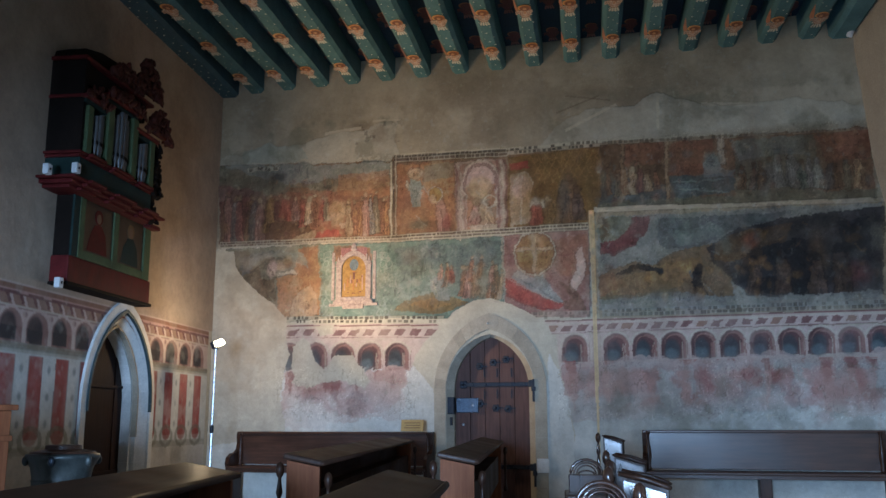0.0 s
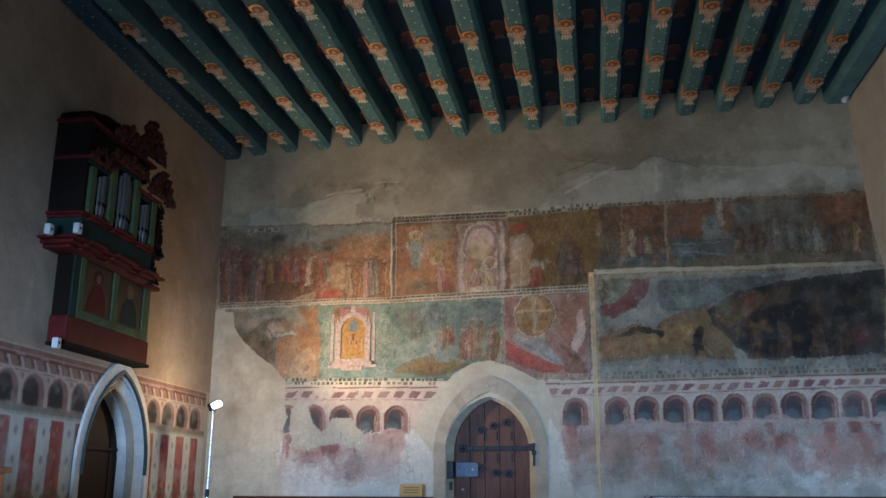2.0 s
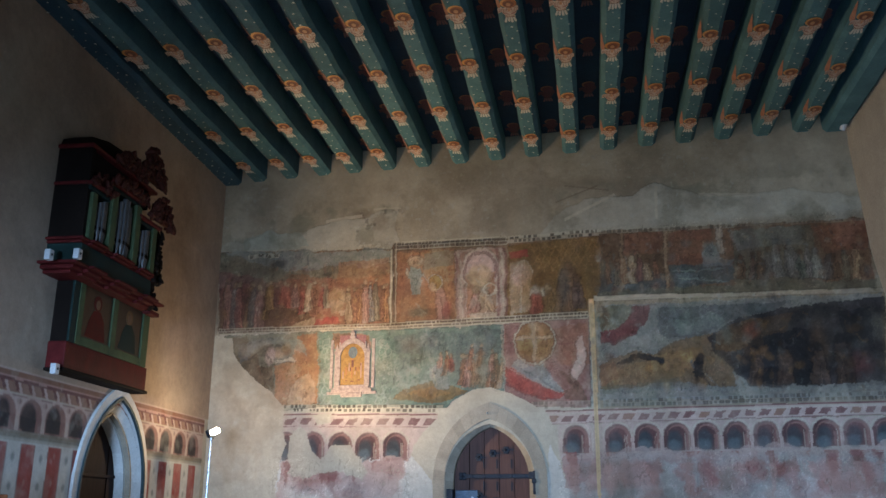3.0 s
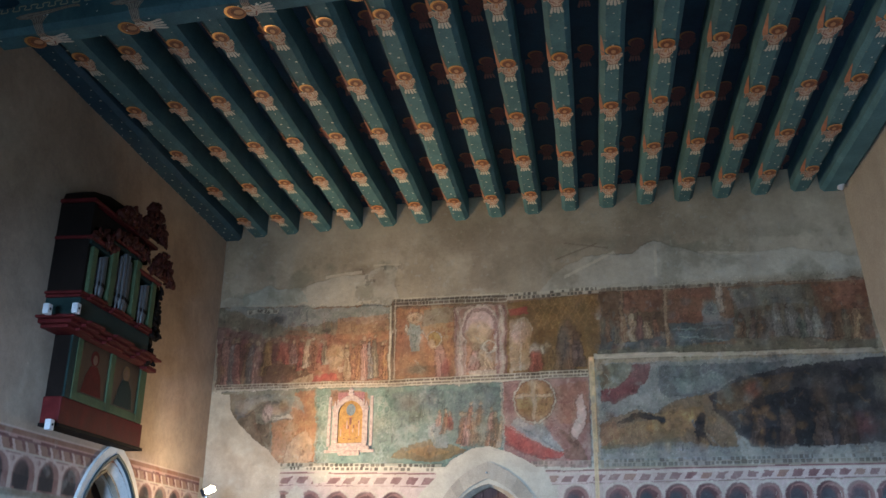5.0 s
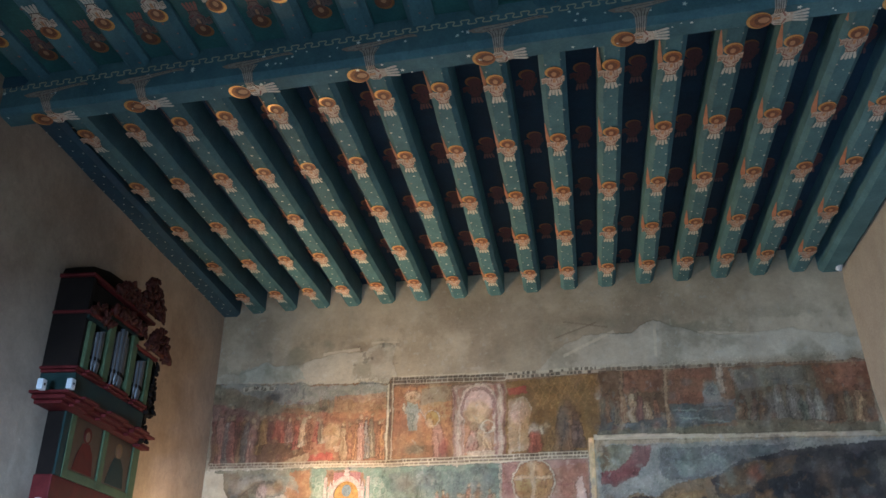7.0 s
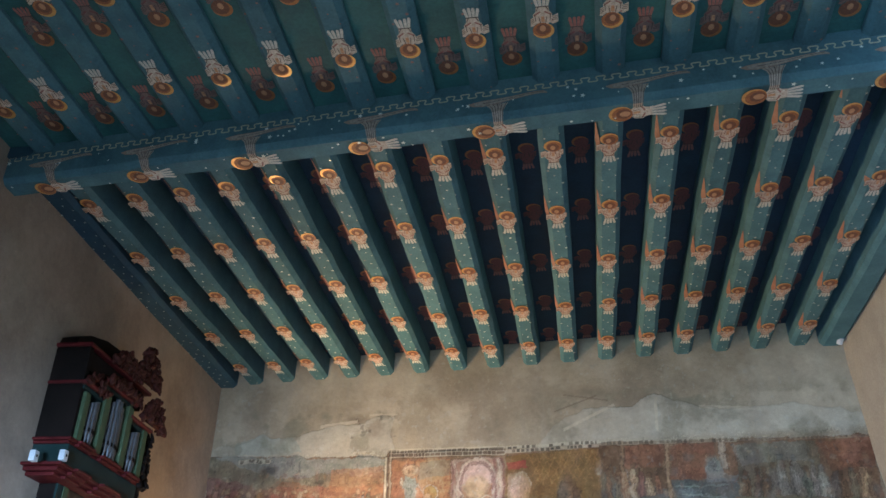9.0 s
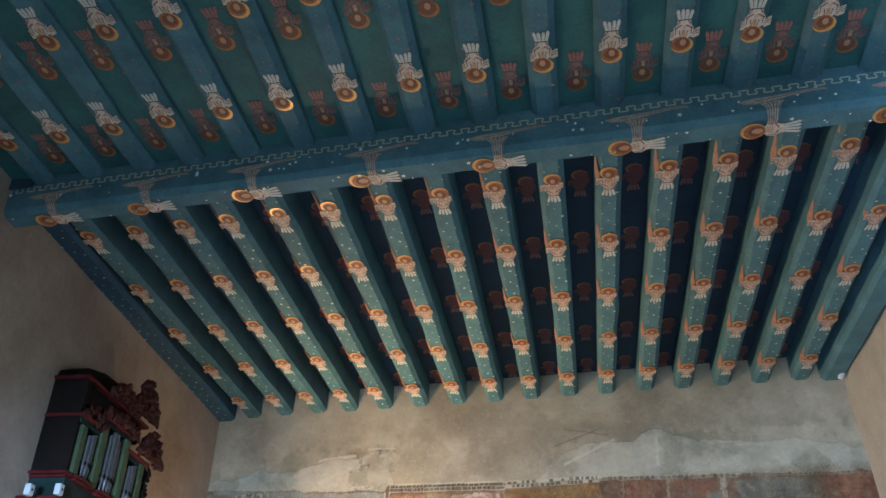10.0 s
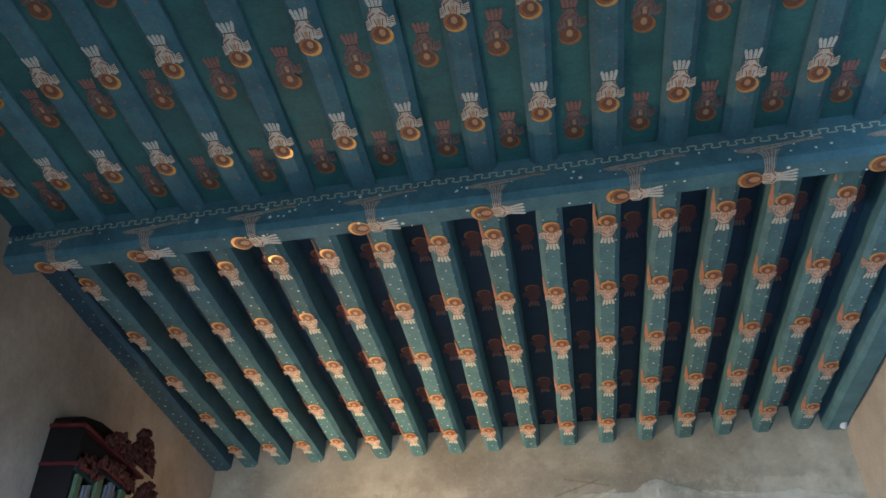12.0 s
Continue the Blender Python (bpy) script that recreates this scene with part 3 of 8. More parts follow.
# first picture: a throng
far.draped(-6.51, 3.85, 0.85, 0.11, UMBER, BROWN, 0.0, 501)
far.draped(-6.41, 3.83, 0.90, 0.12, MAUVE, BROWN, 0.0, 502)
far.draped(-6.31, 3.83, 0.81, 0.12, SLATE, BROWN, 0.0, 503)
far.draped(-6.22, 3.84, 0.83, 0.11, WINE, SAND, 0.0, 504)
far.draped(-6.11, 3.85, 0.74, 0.11, UMBER, BROWN, 0.0, 505)
far.draped(-6.02, 3.85, 0.76, 0.12, SLATE, SAND, 0.0, 506)
far.draped(-5.90, 3.83, 0.74, 0.14, MAUVE, SAND, 0.0, 507)
far.draped(-5.81, 3.96, 0.63, 0.09, DEEPOCHRE, SAND, 0.0, 508)
far.draped(-5.74, 4.09, 0.46, 0.09, OCHRE, SAND, 0.0, 509)
far.draped(-5.65, 4.12, 0.39, 0.10, WINE, SAND, 0.0, 510)
far.draped(-5.56, 4.15, 0.39, 0.11, REDPAINT, SAND, 0.0, 511)
far.draped(-5.44, 4.11, 0.37, 0.12, REDPAINT, SAND, 0.0, 512)
far.draped(-5.34, 4.12, 0.38, 0.10, PINK, SAND, 0.0, 513)
far.draped(-5.23, 4.02, 0.48, 0.12, REDPAINT, SAND, 0.0, 514)
far.draped(-5.13, 4.05, 0.46, 0.11, SAND, SAND, 0.0, 515)
far.draped(-5.02, 3.99, 0.54, 0.11, RUST, SAND, 0.0, 516)
far.draped(-4.93, 4.09, 0.39, 0.10, REDPAINT, SAND, 0.0, 517)
far.draped(-4.84, 4.08, 0.36, 0.09, GREENGREY, SAND, 0.0, 518)
far.ell(SAND, 0.8, -4.67, 4.20, 0.141, 0.172, 0.3, 0.03)
far.ell(OCHRE, 0.5, -4.70, 4.26, 0.089, 0.086, 0.3, 0.03)
far.poly(REDPAINT, 0.85, 0.04, -4.99, 3.92, -4.64, 3.94, -4.60, 3.84, -5.03, 3.82)
far.poly(SAND, 0.6, 0.05, -5.35, 3.87, -5.00, 3.94, -5.03, 3.80, -5.39, 3.80)
far.poly(CREAM, 0.4, 0.05, -4.64, 4.03, -4.43, 4.06, -4.40, 3.96, -4.62, 3.95)
far.draped(-4.48, 3.83, 0.65, 0.10, SAND, SAND, 0.0, 519)
far.draped(-4.39, 3.83, 0.60, 0.09, RUST, SAND, 0.0, 520)
far.draped(-4.31, 3.83, 0.65, 0.10, ORANGE, SAND, 0.0, 521)
far.draped(-4.21, 3.83, 0.68, 0.09, PINK, SAND, 0.0, 522)
far.draped(-4.13, 3.83, 0.63, 0.08, SKYGREY, SAND, 0.0, 523)
far.draped(-4.05, 3.83, 0.72, 0.09, GREENGREY, SAND, 0.0, 524)
far.draped(-3.97, 3.83, 0.65, 0.09, RUST, SAND, 0.0, 525)
far.draped(-3.90, 3.82, 0.67, 0.08, ORANGE, SAND, 0.0, 526)
far.ell(SOOT, 0.7, -5.61, 4.80, 0.111, 0.071, 0.4, 0.03)
far.ell(UMBER, 0.6, -5.74, 4.74, 0.074, 0.107, 0.4, 0.03)
far.ell(SOOT, 0.5, -4.82, 4.60, 0.090, 0.044, 0.5, 0.03)
far.writing(-6.15, 4.95, -5.62, 4.95, 0.075, 61, rows=2, a=0.8)
far.line(CREAM, 0.8, 0.03, -3.85, 4.92, -3.84, 3.79)
far.line(SOOT, 0.5, 0.014, -3.82, 4.92, -3.80, 3.82)
far.line(CREAM, 0.6, 0.015, -3.78, 4.92, -3.77, 3.82)
# second picture: two large shapes on orange
far.poly(ORANGE, 0.85, 0.05, -3.77, 4.87, -2.90, 4.85, -2.89, 3.80, -3.76, 3.81)
far.poly(RUST, 0.7, 0.08, -3.77, 4.70, -3.57, 4.73, -3.57, 4.18, -3.76, 4.11)
far.poly(GREENGREY, 0.6, 0.1, -3.34, 4.84, -2.90, 4.84, -2.90, 4.64, -3.34, 4.59)
far.poly(UMBER, 0.45, 0.1, -3.76, 4.11, -3.27, 4.00, -2.89, 3.98, -2.89, 3.80, -3.76, 3.81)
far.poly(PALETEAL, 0.92, 0.02, -3.56, 4.62, -3.38, 4.61, -3.36, 4.50, -3.41, 4.46, -3.39, 4.19, -3.54, 4.20, -3.55, 4.46, -3.59, 4.48)
far.line(CREAM, 0.8, 0.03, -3.58, 4.48, -3.64, 4.61)
far.line(CREAM, 0.7, 0.025, -3.38, 4.50, -3.27, 4.35)
far.line(SOOT, 0.5, 0.012, -3.47, 4.54, -3.47, 4.21)
far.line(SLATE, 0.5, 0.014, -3.52, 4.46, -3.52, 4.21)
far.line(CREAM, 0.5, 0.012, -3.43, 4.46, -3.42, 4.22)
far.ell(SAND, 0.95, -3.48, 4.72, 0.137, 0.103, 0.15, 0.03)
far.ring(RUST, 0.6, -3.48, 4.72, 0.137, 0.103, 0.016)
far.ell(ORANGE, 0.4, -3.48, 4.70, 0.051, 0.060, 0.3, 0.03)
far.draped(-3.06, 3.83, 0.59, 0.17, PINK, SAND, -0.25, 527)
far.ell(OCHRE, 0.85, -3.18, 4.38, 0.117, 0.109, 0.15, 0.03)
far.ring(CREAM, 0.6, -3.18, 4.38, 0.117, 0.109, 0.016)
far.ell(SAND, 0.9, -3.22, 4.31, 0.050, 0.067, 0.2, 0.03)
far.line(SAND, 0.8, 0.03, -3.15, 4.24, -3.26, 4.30)
far.ell(REDPAINT, 0.5, -3.01, 3.98, 0.058, 0.132, 0.3, 0.03)
far.line(CREAM, 0.5, 0.02, -3.48, 4.11, -3.31, 3.92)
far.line(BROWN, 0.7, 0.03, -3.68, 4.19, -3.66, 3.85)
far.ell(GREENGREY, 0.6, -3.44, 3.96, 0.134, 0.075, 0.4, 0.03)
# third picture: a pink building with arches
far.poly(PALEPINK, 0.55, 0.03, -2.89, 4.83, -2.17, 4.84, -2.16, 3.79, -2.87, 3.80)
far.poly(RUST, 0.6, 0.05, -2.84, 4.72, -2.75, 4.80, -2.27, 4.81, -2.21, 4.72, -2.21, 4.43, -2.84, 4.43)
far.ell(PALEPINK, 0.95, -2.52, 4.53, 0.278, 0.285, 0.1, 0.02)
far.ring(WINE, 0.7, -2.52, 4.52, 0.229, 0.251, 0.03)
far.ring(CREAM, 0.6, -2.52, 4.52, 0.270, 0.302, 0.025)
far.poly(ORANGE, 0.7, 0.03, -2.72, 4.50, -2.31, 4.49, -2.29, 3.82, -2.72, 3.82)
far.ell(SAND, 0.95, -2.52, 4.43, 0.180, 0.183, 0.12, 0.02)
far.line(WINE, 0.6, 0.025, -2.87, 4.81, -2.86, 3.81)
far.line(CREAM, 0.6, 0.025, -2.82, 4.79, -2.79, 3.82)
far.line(WINE, 0.6, 0.03, -2.27, 4.82, -2.26, 3.81)
far.line(CREAM, 0.7, 0.035, -2.22, 4.81, -2.19, 3.81)
far.line(WINE, 0.7, 0.03, -2.16, 4.83, -2.14, 3.81)
far.line(RUST, 0.6, 0.02, -2.76, 4.30, -2.74, 3.84)
far.draped(-2.64, 3.87, 0.41, 0.15, PINK, SAND, 0.2, 528)
far.draped(-2.40, 3.85, 0.44, 0.16, SAND, CREAM, -0.1, 529)
far.ring(CREAM, 0.8, -2.38, 4.22, 0.089, 0.082, 0.022)
far.poly(CREAM, 0.6, 0.03, -2.68, 3.90, -2.29, 3.91, -2.29, 3.81, -2.66, 3.81)
far.line(RUST, 0.6, 0.015, -2.68, 3.90, -2.29, 3.91)
# fourth picture: red canopy, archway and lozenged ochre ground
far.poly(DEEPOCHRE, 0.95, 0.05, -2.12, 4.87, -0.84, 4.91, -0.86, 4.01, -1.03, 3.99, -1.03, 3.83, -2.13, 3.81)
far.poly(REDPAINT, 0.9, 0.02, -2.11, 4.77, -1.83, 4.79, -1.82, 4.67, -2.10, 4.66)
far.poly(SAND, 0.6, 0.04, -2.10, 4.59, -1.91, 4.63, -1.79, 4.49, -1.82, 3.88, -2.10, 3.84)
far.ell(PALEPINK, 0.6, -1.96, 4.42, 0.112, 0.165, 0.3, 0.03)
far.line(CREAM, 0.6, 0.025, -1.94, 4.58, -1.95, 3.86)
far.ring(CREAM, 0.5, -1.92, 4.41, 0.128, 0.198, 0.02, half=True)
far.line(OCHRE, 0.55, 0.014, -1.82, 4.87, -1.59, 4.44)
far.line(OCHRE, 0.55, 0.014, -1.58, 4.87, -1.79, 4.47)
far.line(OCHRE, 0.55, 0.014, -1.71, 4.87, -1.48, 4.44)
far.line(OCHRE, 0.55, 0.014, -1.48, 4.87, -1.70, 4.47)
far.line(OCHRE, 0.55, 0.014, -1.59, 4.87, -1.37, 4.45)
far.line(OCHRE, 0.55, 0.014, -1.39, 4.87, -1.60, 4.48)
far.line(OCHRE, 0.55, 0.014, -1.48, 4.88, -1.26, 4.45)
far.line(OCHRE, 0.55, 0.014, -1.29, 4.88, -1.51, 4.48)
far.line(OCHRE, 0.55, 0.014, -1.37, 4.88, -1.15, 4.45)
far.line(OCHRE, 0.55, 0.014, -1.20, 4.88, -1.41, 4.49)
far.line(OCHRE, 0.55, 0.014, -1.26, 4.88, -1.04, 4.45)
far.line(OCHRE, 0.55, 0.014, -1.10, 4.88, -1.32, 4.49)
far.line(OCHRE, 0.55, 0.014, -1.15, 4.88, -0.93, 4.46)
far.line(OCHRE, 0.55, 0.014, -1.01, 4.89, -1.23, 4.49)
far.line(OCHRE, 0.55, 0.014, -1.04, 4.88, -0.82, 4.46)
far.line(OCHRE, 0.55, 0.014, -0.91, 4.89, -1.13, 4.50)
far.line(OCHRE, 0.55, 0.014, -0.93, 4.88, -0.72, 4.46)
far.line(OCHRE, 0.55, 0.014, -0.82, 4.89, -1.04, 4.50)
far.ell(OCHRE, 0.5, -1.88, 4.29, 0.080, 0.246, 0.4, 0.03)
far.draped(-1.73, 3.85, 0.40, 0.13, REDPAINT, CREAM, -0.1, 530)
far.line(CREAM, 0.8, 0.03, -1.77, 4.18, -1.82, 4.10)
far.line(CREAM, 0.8, 0.03, -1.66, 4.12, -1.60, 4.20)
far.ell(CREAM, 0.7, -1.62, 4.15, 0.047, 0.057, 0.3, 0.03)
far.draped(-1.34, 3.83, 0.71, 0.26, UMBER, BROWN, 0.0, 531)
far.draped(-1.12, 3.88, 0.53, 0.17, SOOT, UMBER, 0.0, 532)
far.ell(SLATE, 0.4, -1.34, 4.21, 0.078, 0.259, 0.4, 0.03)
far.draped(-1.56, 3.84, 0.43, 0.11, DEEPOCHRE, SAND, 0.0, 533)
# the pictures over the ledge
far.poly(UMBER, 0.8, 0.06, -0.82, 4.93, 0.02, 4.93, -0.00, 4.06, -0.86, 4.03)
far.poly(RUST, 0.6, 0.06, -0.49, 4.90, 0.02, 4.91, 0.00, 4.61, -0.50, 4.58)
far.poly(SLATE, 0.8, 0.08, -0.84, 4.34, -0.55, 4.45, 0.01, 4.29, 0.01, 4.02, -0.89, 4.02)
far.ell(TEALPAINT, 0.5, -0.74, 4.42, 0.091, 0.129, 0.4, 0.03)
far.draped(-0.73, 4.21, 0.45, 0.09, UMBER, BROWN, 0.0, 534)
far.draped(-0.62, 4.19, 0.42, 0.09, GREENGREY, BROWN, 0.0, 535)
far.draped(-0.50, 4.20, 0.50, 0.11, BROWN, BROWN, 0.0, 536)
far.draped(-0.39, 4.20, 0.47, 0.10, SAND, BROWN, 0.0, 537)
far.draped(-0.30, 4.23, 0.37, 0.08, WINE, BROWN, 0.0, 538)
far.draped(-0.18, 4.21, 0.33, 0.10, SAND, BROWN, 0.0, 539)
far.draped(-0.08, 4.23, 0.34, 0.08, RUST, BROWN, 0.0, 540)
far.line(SAND, 0.7, 0.045, 0.06, 4.93, 0.04, 4.07)
far.line(SAND, 0.4, 0.03, -0.53, 4.92, -0.54, 4.33)
far.poly(RUST, 0.8, 0.04, 0.11, 4.89, 0.69, 4.90, 0.65, 4.42, 0.08, 4.41)
far.poly(BROWN, 0.5, 0.08, 0.15, 4.76, 0.63, 4.76, 0.58, 4.57, 0.13, 4.56)
far.poly(SLATE, 0.85, 0.06, 0.08, 4.41, 0.91, 4.44, 0.91, 4.17, 0.06, 4.08)
far.line(PALETEAL, 0.6, 0.03, 0.12, 4.32, 0.78, 4.34)
far.line(PALETEAL, 0.5, 0.025, 0.19, 4.23, 0.83, 4.15)
far.line(SKYGREY, 0.6, 0.02, 0.41, 4.27, 0.69, 4.15)
far.poly(CREAM, 0.6, 0.03, 0.73, 4.92, 0.81, 4.92, 0.81, 4.54, 0.73, 4.54)
far.poly(SKYGREY, 0.75, 0.06, 0.52, 4.57, 0.67, 4.72, 0.75, 4.49, 0.93, 4.47, 0.92, 4.39, 0.52, 4.38)
far.ell(PALETEAL, 0.6, 0.62, 4.60, 0.101, 0.110, 0.3, 0.03)
far.poly(GREENGREY, 0.7, 0.08, 0.96, 4.86, 1.95, 4.86, 1.88, 4.08, 0.90, 4.11)
far.poly(RUST, 0.6, 0.1, 1.95, 4.84, 2.62, 4.87, 2.60, 4.49, 2.05, 4.47)
far.poly(SKYGREY, 0.4, 0.15, 0.89, 4.86, 1.81, 4.85, 1.79, 4.60, 1.01, 4.58)
far.draped(0.99, 4.17, 0.36, 0.10, UMBER, BROWN, 0.0, 541)
far.draped(1.12, 4.17, 0.37, 0.11, SOOT, BROWN, 0.0, 542)
far.draped(1.25, 4.17, 0.38, 0.10, UMBER, BROWN, 0.0, 543)
far.draped(1.36, 4.17, 0.41, 0.10, SLATE, BROWN, 0.0, 544)
far.draped(1.47, 4.15, 0.55, 0.10, SKYGREY, SKYGREY, 0.0, 545)
far.draped(1.57, 4.16, 0.45, 0.08, SLATE, BROWN, 0.0, 546)
far.draped(1.66, 4.14, 0.57, 0.10, SKYGREY, SKYGREY, 0.0, 547)
far.draped(1.76, 4.13, 0.41, 0.10, TEALPAINT, BROWN, 0.0, 548)
far.draped(1.86, 4.14, 0.50, 0.09, SKYGREY, SKYGREY, 0.0, 549)
far.draped(1.95, 4.12, 0.41, 0.09, PALETEAL, SKYGREY, 0.0, 550)
far.draped(2.06, 4.12, 0.45, 0.10, SLATE, BROWN, 0.0, 551)
far.draped(2.17, 4.12, 0.35, 0.09, UMBER, BROWN, 0.0, 552)
far.draped(2.28, 4.09, 0.48, 0.09, GREENGREY, BROWN, 0.0, 553)
far.draped(2.39, 4.07, 0.55, 0.09, SAND, BROWN, 0.0, 554)
far.draped(2.50, 4.09, 0.40, 0.08, UMBER, BROWN, 0.0, 555)
far.poly(GREENGREY, 0.75, 0.04, -0.85, 4.11, 0.03, 4.12, 2.62, 4.08, 2.62, 3.95, 0.03, 4.01, -0.87, 4.00)
# lower register: winged shape, teal ground round the shrine, crowd, disc and boat
far.poly(GREENGREY, 0.95, 0.05, -6.46, 3.76, -4.93, 3.74, -4.86, 2.64, -6.36, 2.53, lift=0.008)
far.poly(UMBER, 0.6, 0.15, -6.46, 3.73, -6.07, 3.73, -5.66, 2.94, -6.20, 2.87)
far.poly(ORANGE, 0.9, 0.05, -5.59, 3.27, -5.33, 3.34, -5.25, 3.69, -4.96, 3.71, -4.90, 2.69, -5.56, 2.67)
far.poly(SAND, 0.6, 0.15, -5.35, 2.93, -5.09, 3.13, -4.94, 2.92, -4.93, 2.69, -5.38, 2.68)
far.poly(RUST, 0.5, 0.1, -5.25, 3.69, -4.96, 3.71, -4.94, 3.25, -5.10, 3.25)
far.poly(PALETEAL, 0.5, 0.06, -6.06, 3.46, -5.93, 3.62, -5.52, 3.68, -5.25, 3.63, -5.15, 3.42, -5.26, 3.47, -5.52, 3.59, -5.83, 3.57)
far.poly(SLATE, 0.6, 0.06, -6.25, 3.59, -5.98, 3.66, -5.52, 3.70, -5.52, 3.65, -5.88, 3.57, -6.05, 3.37, -6.14, 3.29)
far.poly(SOOT, 0.5, 0.06, -5.92, 3.41, -5.70, 3.57, -5.38, 3.56, -5.51, 3.48, -5.73, 3.43)
far.poly(PALETEAL, 0.6, 0.04, -5.29, 3.66, -5.20, 3.62, -5.09, 3.38, -5.17, 3.44)
far.ell(PALEPINK, 0.85, -5.69, 3.40, 0.081, 0.110, 0.25, 0.03)
far.ell(SAND, 0.8, -5.54, 3.45, 0.090, 0.076, 0.25, 0.03)
far.ell(OCHRE, 0.6, -5.44, 3.53, 0.081, 0.076, 0.3, 0.03)
far.poly(CREAM, 0.75, 0.04, -5.64, 3.34, -5.33, 3.38, -5.28, 3.32, -5.57, 3.27)
far.ell(RUST, 0.6, -5.40, 3.47, 0.063, 0.059, 0.3, 0.03)
far.line(SOOT, 0.6, 0.016, -5.78, 3.49, -5.64, 3.27)
far.line(SOOT, 0.6, 0.016, -5.64, 3.27, -5.31, 3.31)
far.line(SOOT, 0.5, 0.016, -6.05, 3.35, -5.79, 3.56)
far.poly(UMBER, 0.6, 0.06, -5.91, 3.28, -5.63, 3.25, -5.59, 2.90, -5.76, 3.07)
far.poly(TEALPAINT, 0.95, 0.03, -4.93, 3.73, -2.21, 3.72, -2.18, 2.57, -4.87, 2.64, lift=0.008)
far.poly(RUST, 0.8, 0.03, -4.72, 3.69, -4.16, 3.68, -4.13, 3.46, -4.70, 3.47)
far.ring(PALETEAL, 0.7, -4.90, 3.58, 0.044, 0.050, 0.016)
far.ell(PALETEAL, 0.55, -4.85, 3.51, 0.031, 0.025, 0.3, 0.03)
far.ring(PALETEAL, 0.7, -4.83, 3.43, 0.044, 0.050, 0.016)
far.ell(PALETEAL, 0.55, -4.90, 3.37, 0.031, 0.025, 0.3, 0.03)
far.ring(PALETEAL, 0.7, -4.89, 3.29, 0.044, 0.050, 0.016)
far.ell(PALETEAL, 0.55, -4.83, 3.22, 0.031, 0.025, 0.3, 0.03)
far.ring(PALETEAL, 0.7, -4.82, 3.15, 0.044, 0.049, 0.016)
far.ell(PALETEAL, 0.55, -4.89, 3.09, 0.031, 0.025, 0.3, 0.03)
far.ring(PALETEAL, 0.7, -4.88, 3.01, 0.044, 0.049, 0.016)
far.ell(PALETEAL, 0.55, -4.82, 2.95, 0.030, 0.025, 0.3, 0.03)
far.ring(PALETEAL, 0.7, -4.81, 2.87, 0.043, 0.049, 0.016)
far.ell(PALETEAL, 0.55, -4.88, 2.81, 0.030, 0.024, 0.3, 0.03)
far.ring(PALETEAL, 0.7, -4.87, 2.74, 0.043, 0.049, 0.016)
far.ell(PALETEAL, 0.55, -4.81, 2.67, 0.030, 0.024, 0.3, 0.03)
far.ring(PALETEAL, 0.7, -4.80, 3.57, 0.044, 0.050, 0.016)
far.ell(PALETEAL, 0.55, -4.75, 3.50, 0.031, 0.025, 0.3, 0.03)
far.ring(PALETEAL, 0.7, -4.74, 3.43, 0.044, 0.050, 0.016)
far.ell(PALETEAL, 0.55, -4.80, 3.36, 0.031, 0.025, 0.3, 0.03)
far.ring(PALETEAL, 0.7, -4.79, 3.29, 0.044, 0.050, 0.016)
far.ell(PALETEAL, 0.55, -4.74, 3.22, 0.030, 0.025, 0.3, 0.03)
far.ring(PALETEAL, 0.7, -4.73, 3.15, 0.043, 0.049, 0.016)
far.ell(PALETEAL, 0.55, -4.79, 3.08, 0.030, 0.025, 0.3, 0.03)
far.ring(PALETEAL, 0.7, -4.78, 3.01, 0.043, 0.049, 0.016)
far.ell(PALETEAL, 0.55, -4.73, 2.94, 0.030, 0.024, 0.3, 0.03)
far.ring(PALETEAL, 0.7, -4.72, 2.87, 0.043, 0.049, 0.016)
far.ell(PALETEAL, 0.55, -4.78, 2.81, 0.030, 0.024, 0.3, 0.03)
far.ring(PALETEAL, 0.7, -4.77, 2.73, 0.043, 0.049, 0.016)
far.ell(PALETEAL, 0.55, -4.72, 2.67, 0.030, 0.024, 0.3, 0.03)
far.ring(PALETEAL, 0.7, -4.03, 3.54, 0.043, 0.049, 0.016)
far.ell(PALETEAL, 0.55, -3.98, 3.47, 0.030, 0.025, 0.3, 0.03)
far.ring(PALETEAL, 0.7, -3.97, 3.40, 0.042, 0.049, 0.016)
far.ell(PALETEAL, 0.55, -4.04, 3.33, 0.030, 0.025, 0.3, 0.03)
far.ring(PALETEAL, 0.7, -4.03, 3.26, 0.042, 0.049, 0.016)
far.ell(PALETEAL, 0.55, -3.97, 3.19, 0.030, 0.024, 0.3, 0.03)
far.ring(PALETEAL, 0.7, -3.96, 3.12, 0.042, 0.049, 0.016)
far.ell(PALETEAL, 0.55, -4.03, 3.06, 0.030, 0.024, 0.3, 0.03)
far.ring(PALETEAL, 0.7, -4.02, 2.98, 0.042, 0.048, 0.016)
far.ell(PALETEAL, 0.55, -3.97, 2.92, 0.029, 0.024, 0.3, 0.03)
far.ring(PALETEAL, 0.7, -3.96, 2.85, 0.042, 0.048, 0.016)
far.ell(PALETEAL, 0.55, -4.02, 2.78, 0.029, 0.024, 0.3, 0.03)
far.ring(PALETEAL, 0.7, -4.01, 2.71, 0.042, 0.048, 0.016)
far.ell(PALETEAL, 0.55, -3.96, 2.65, 0.029, 0.024, 0.3, 0.03)
far.ring(PALETEAL, 0.7, -3.93, 3.53, 0.042, 0.049, 0.016)
far.ell(PALETEAL, 0.55, -3.88, 3.47, 0.030, 0.025, 0.3, 0.03)
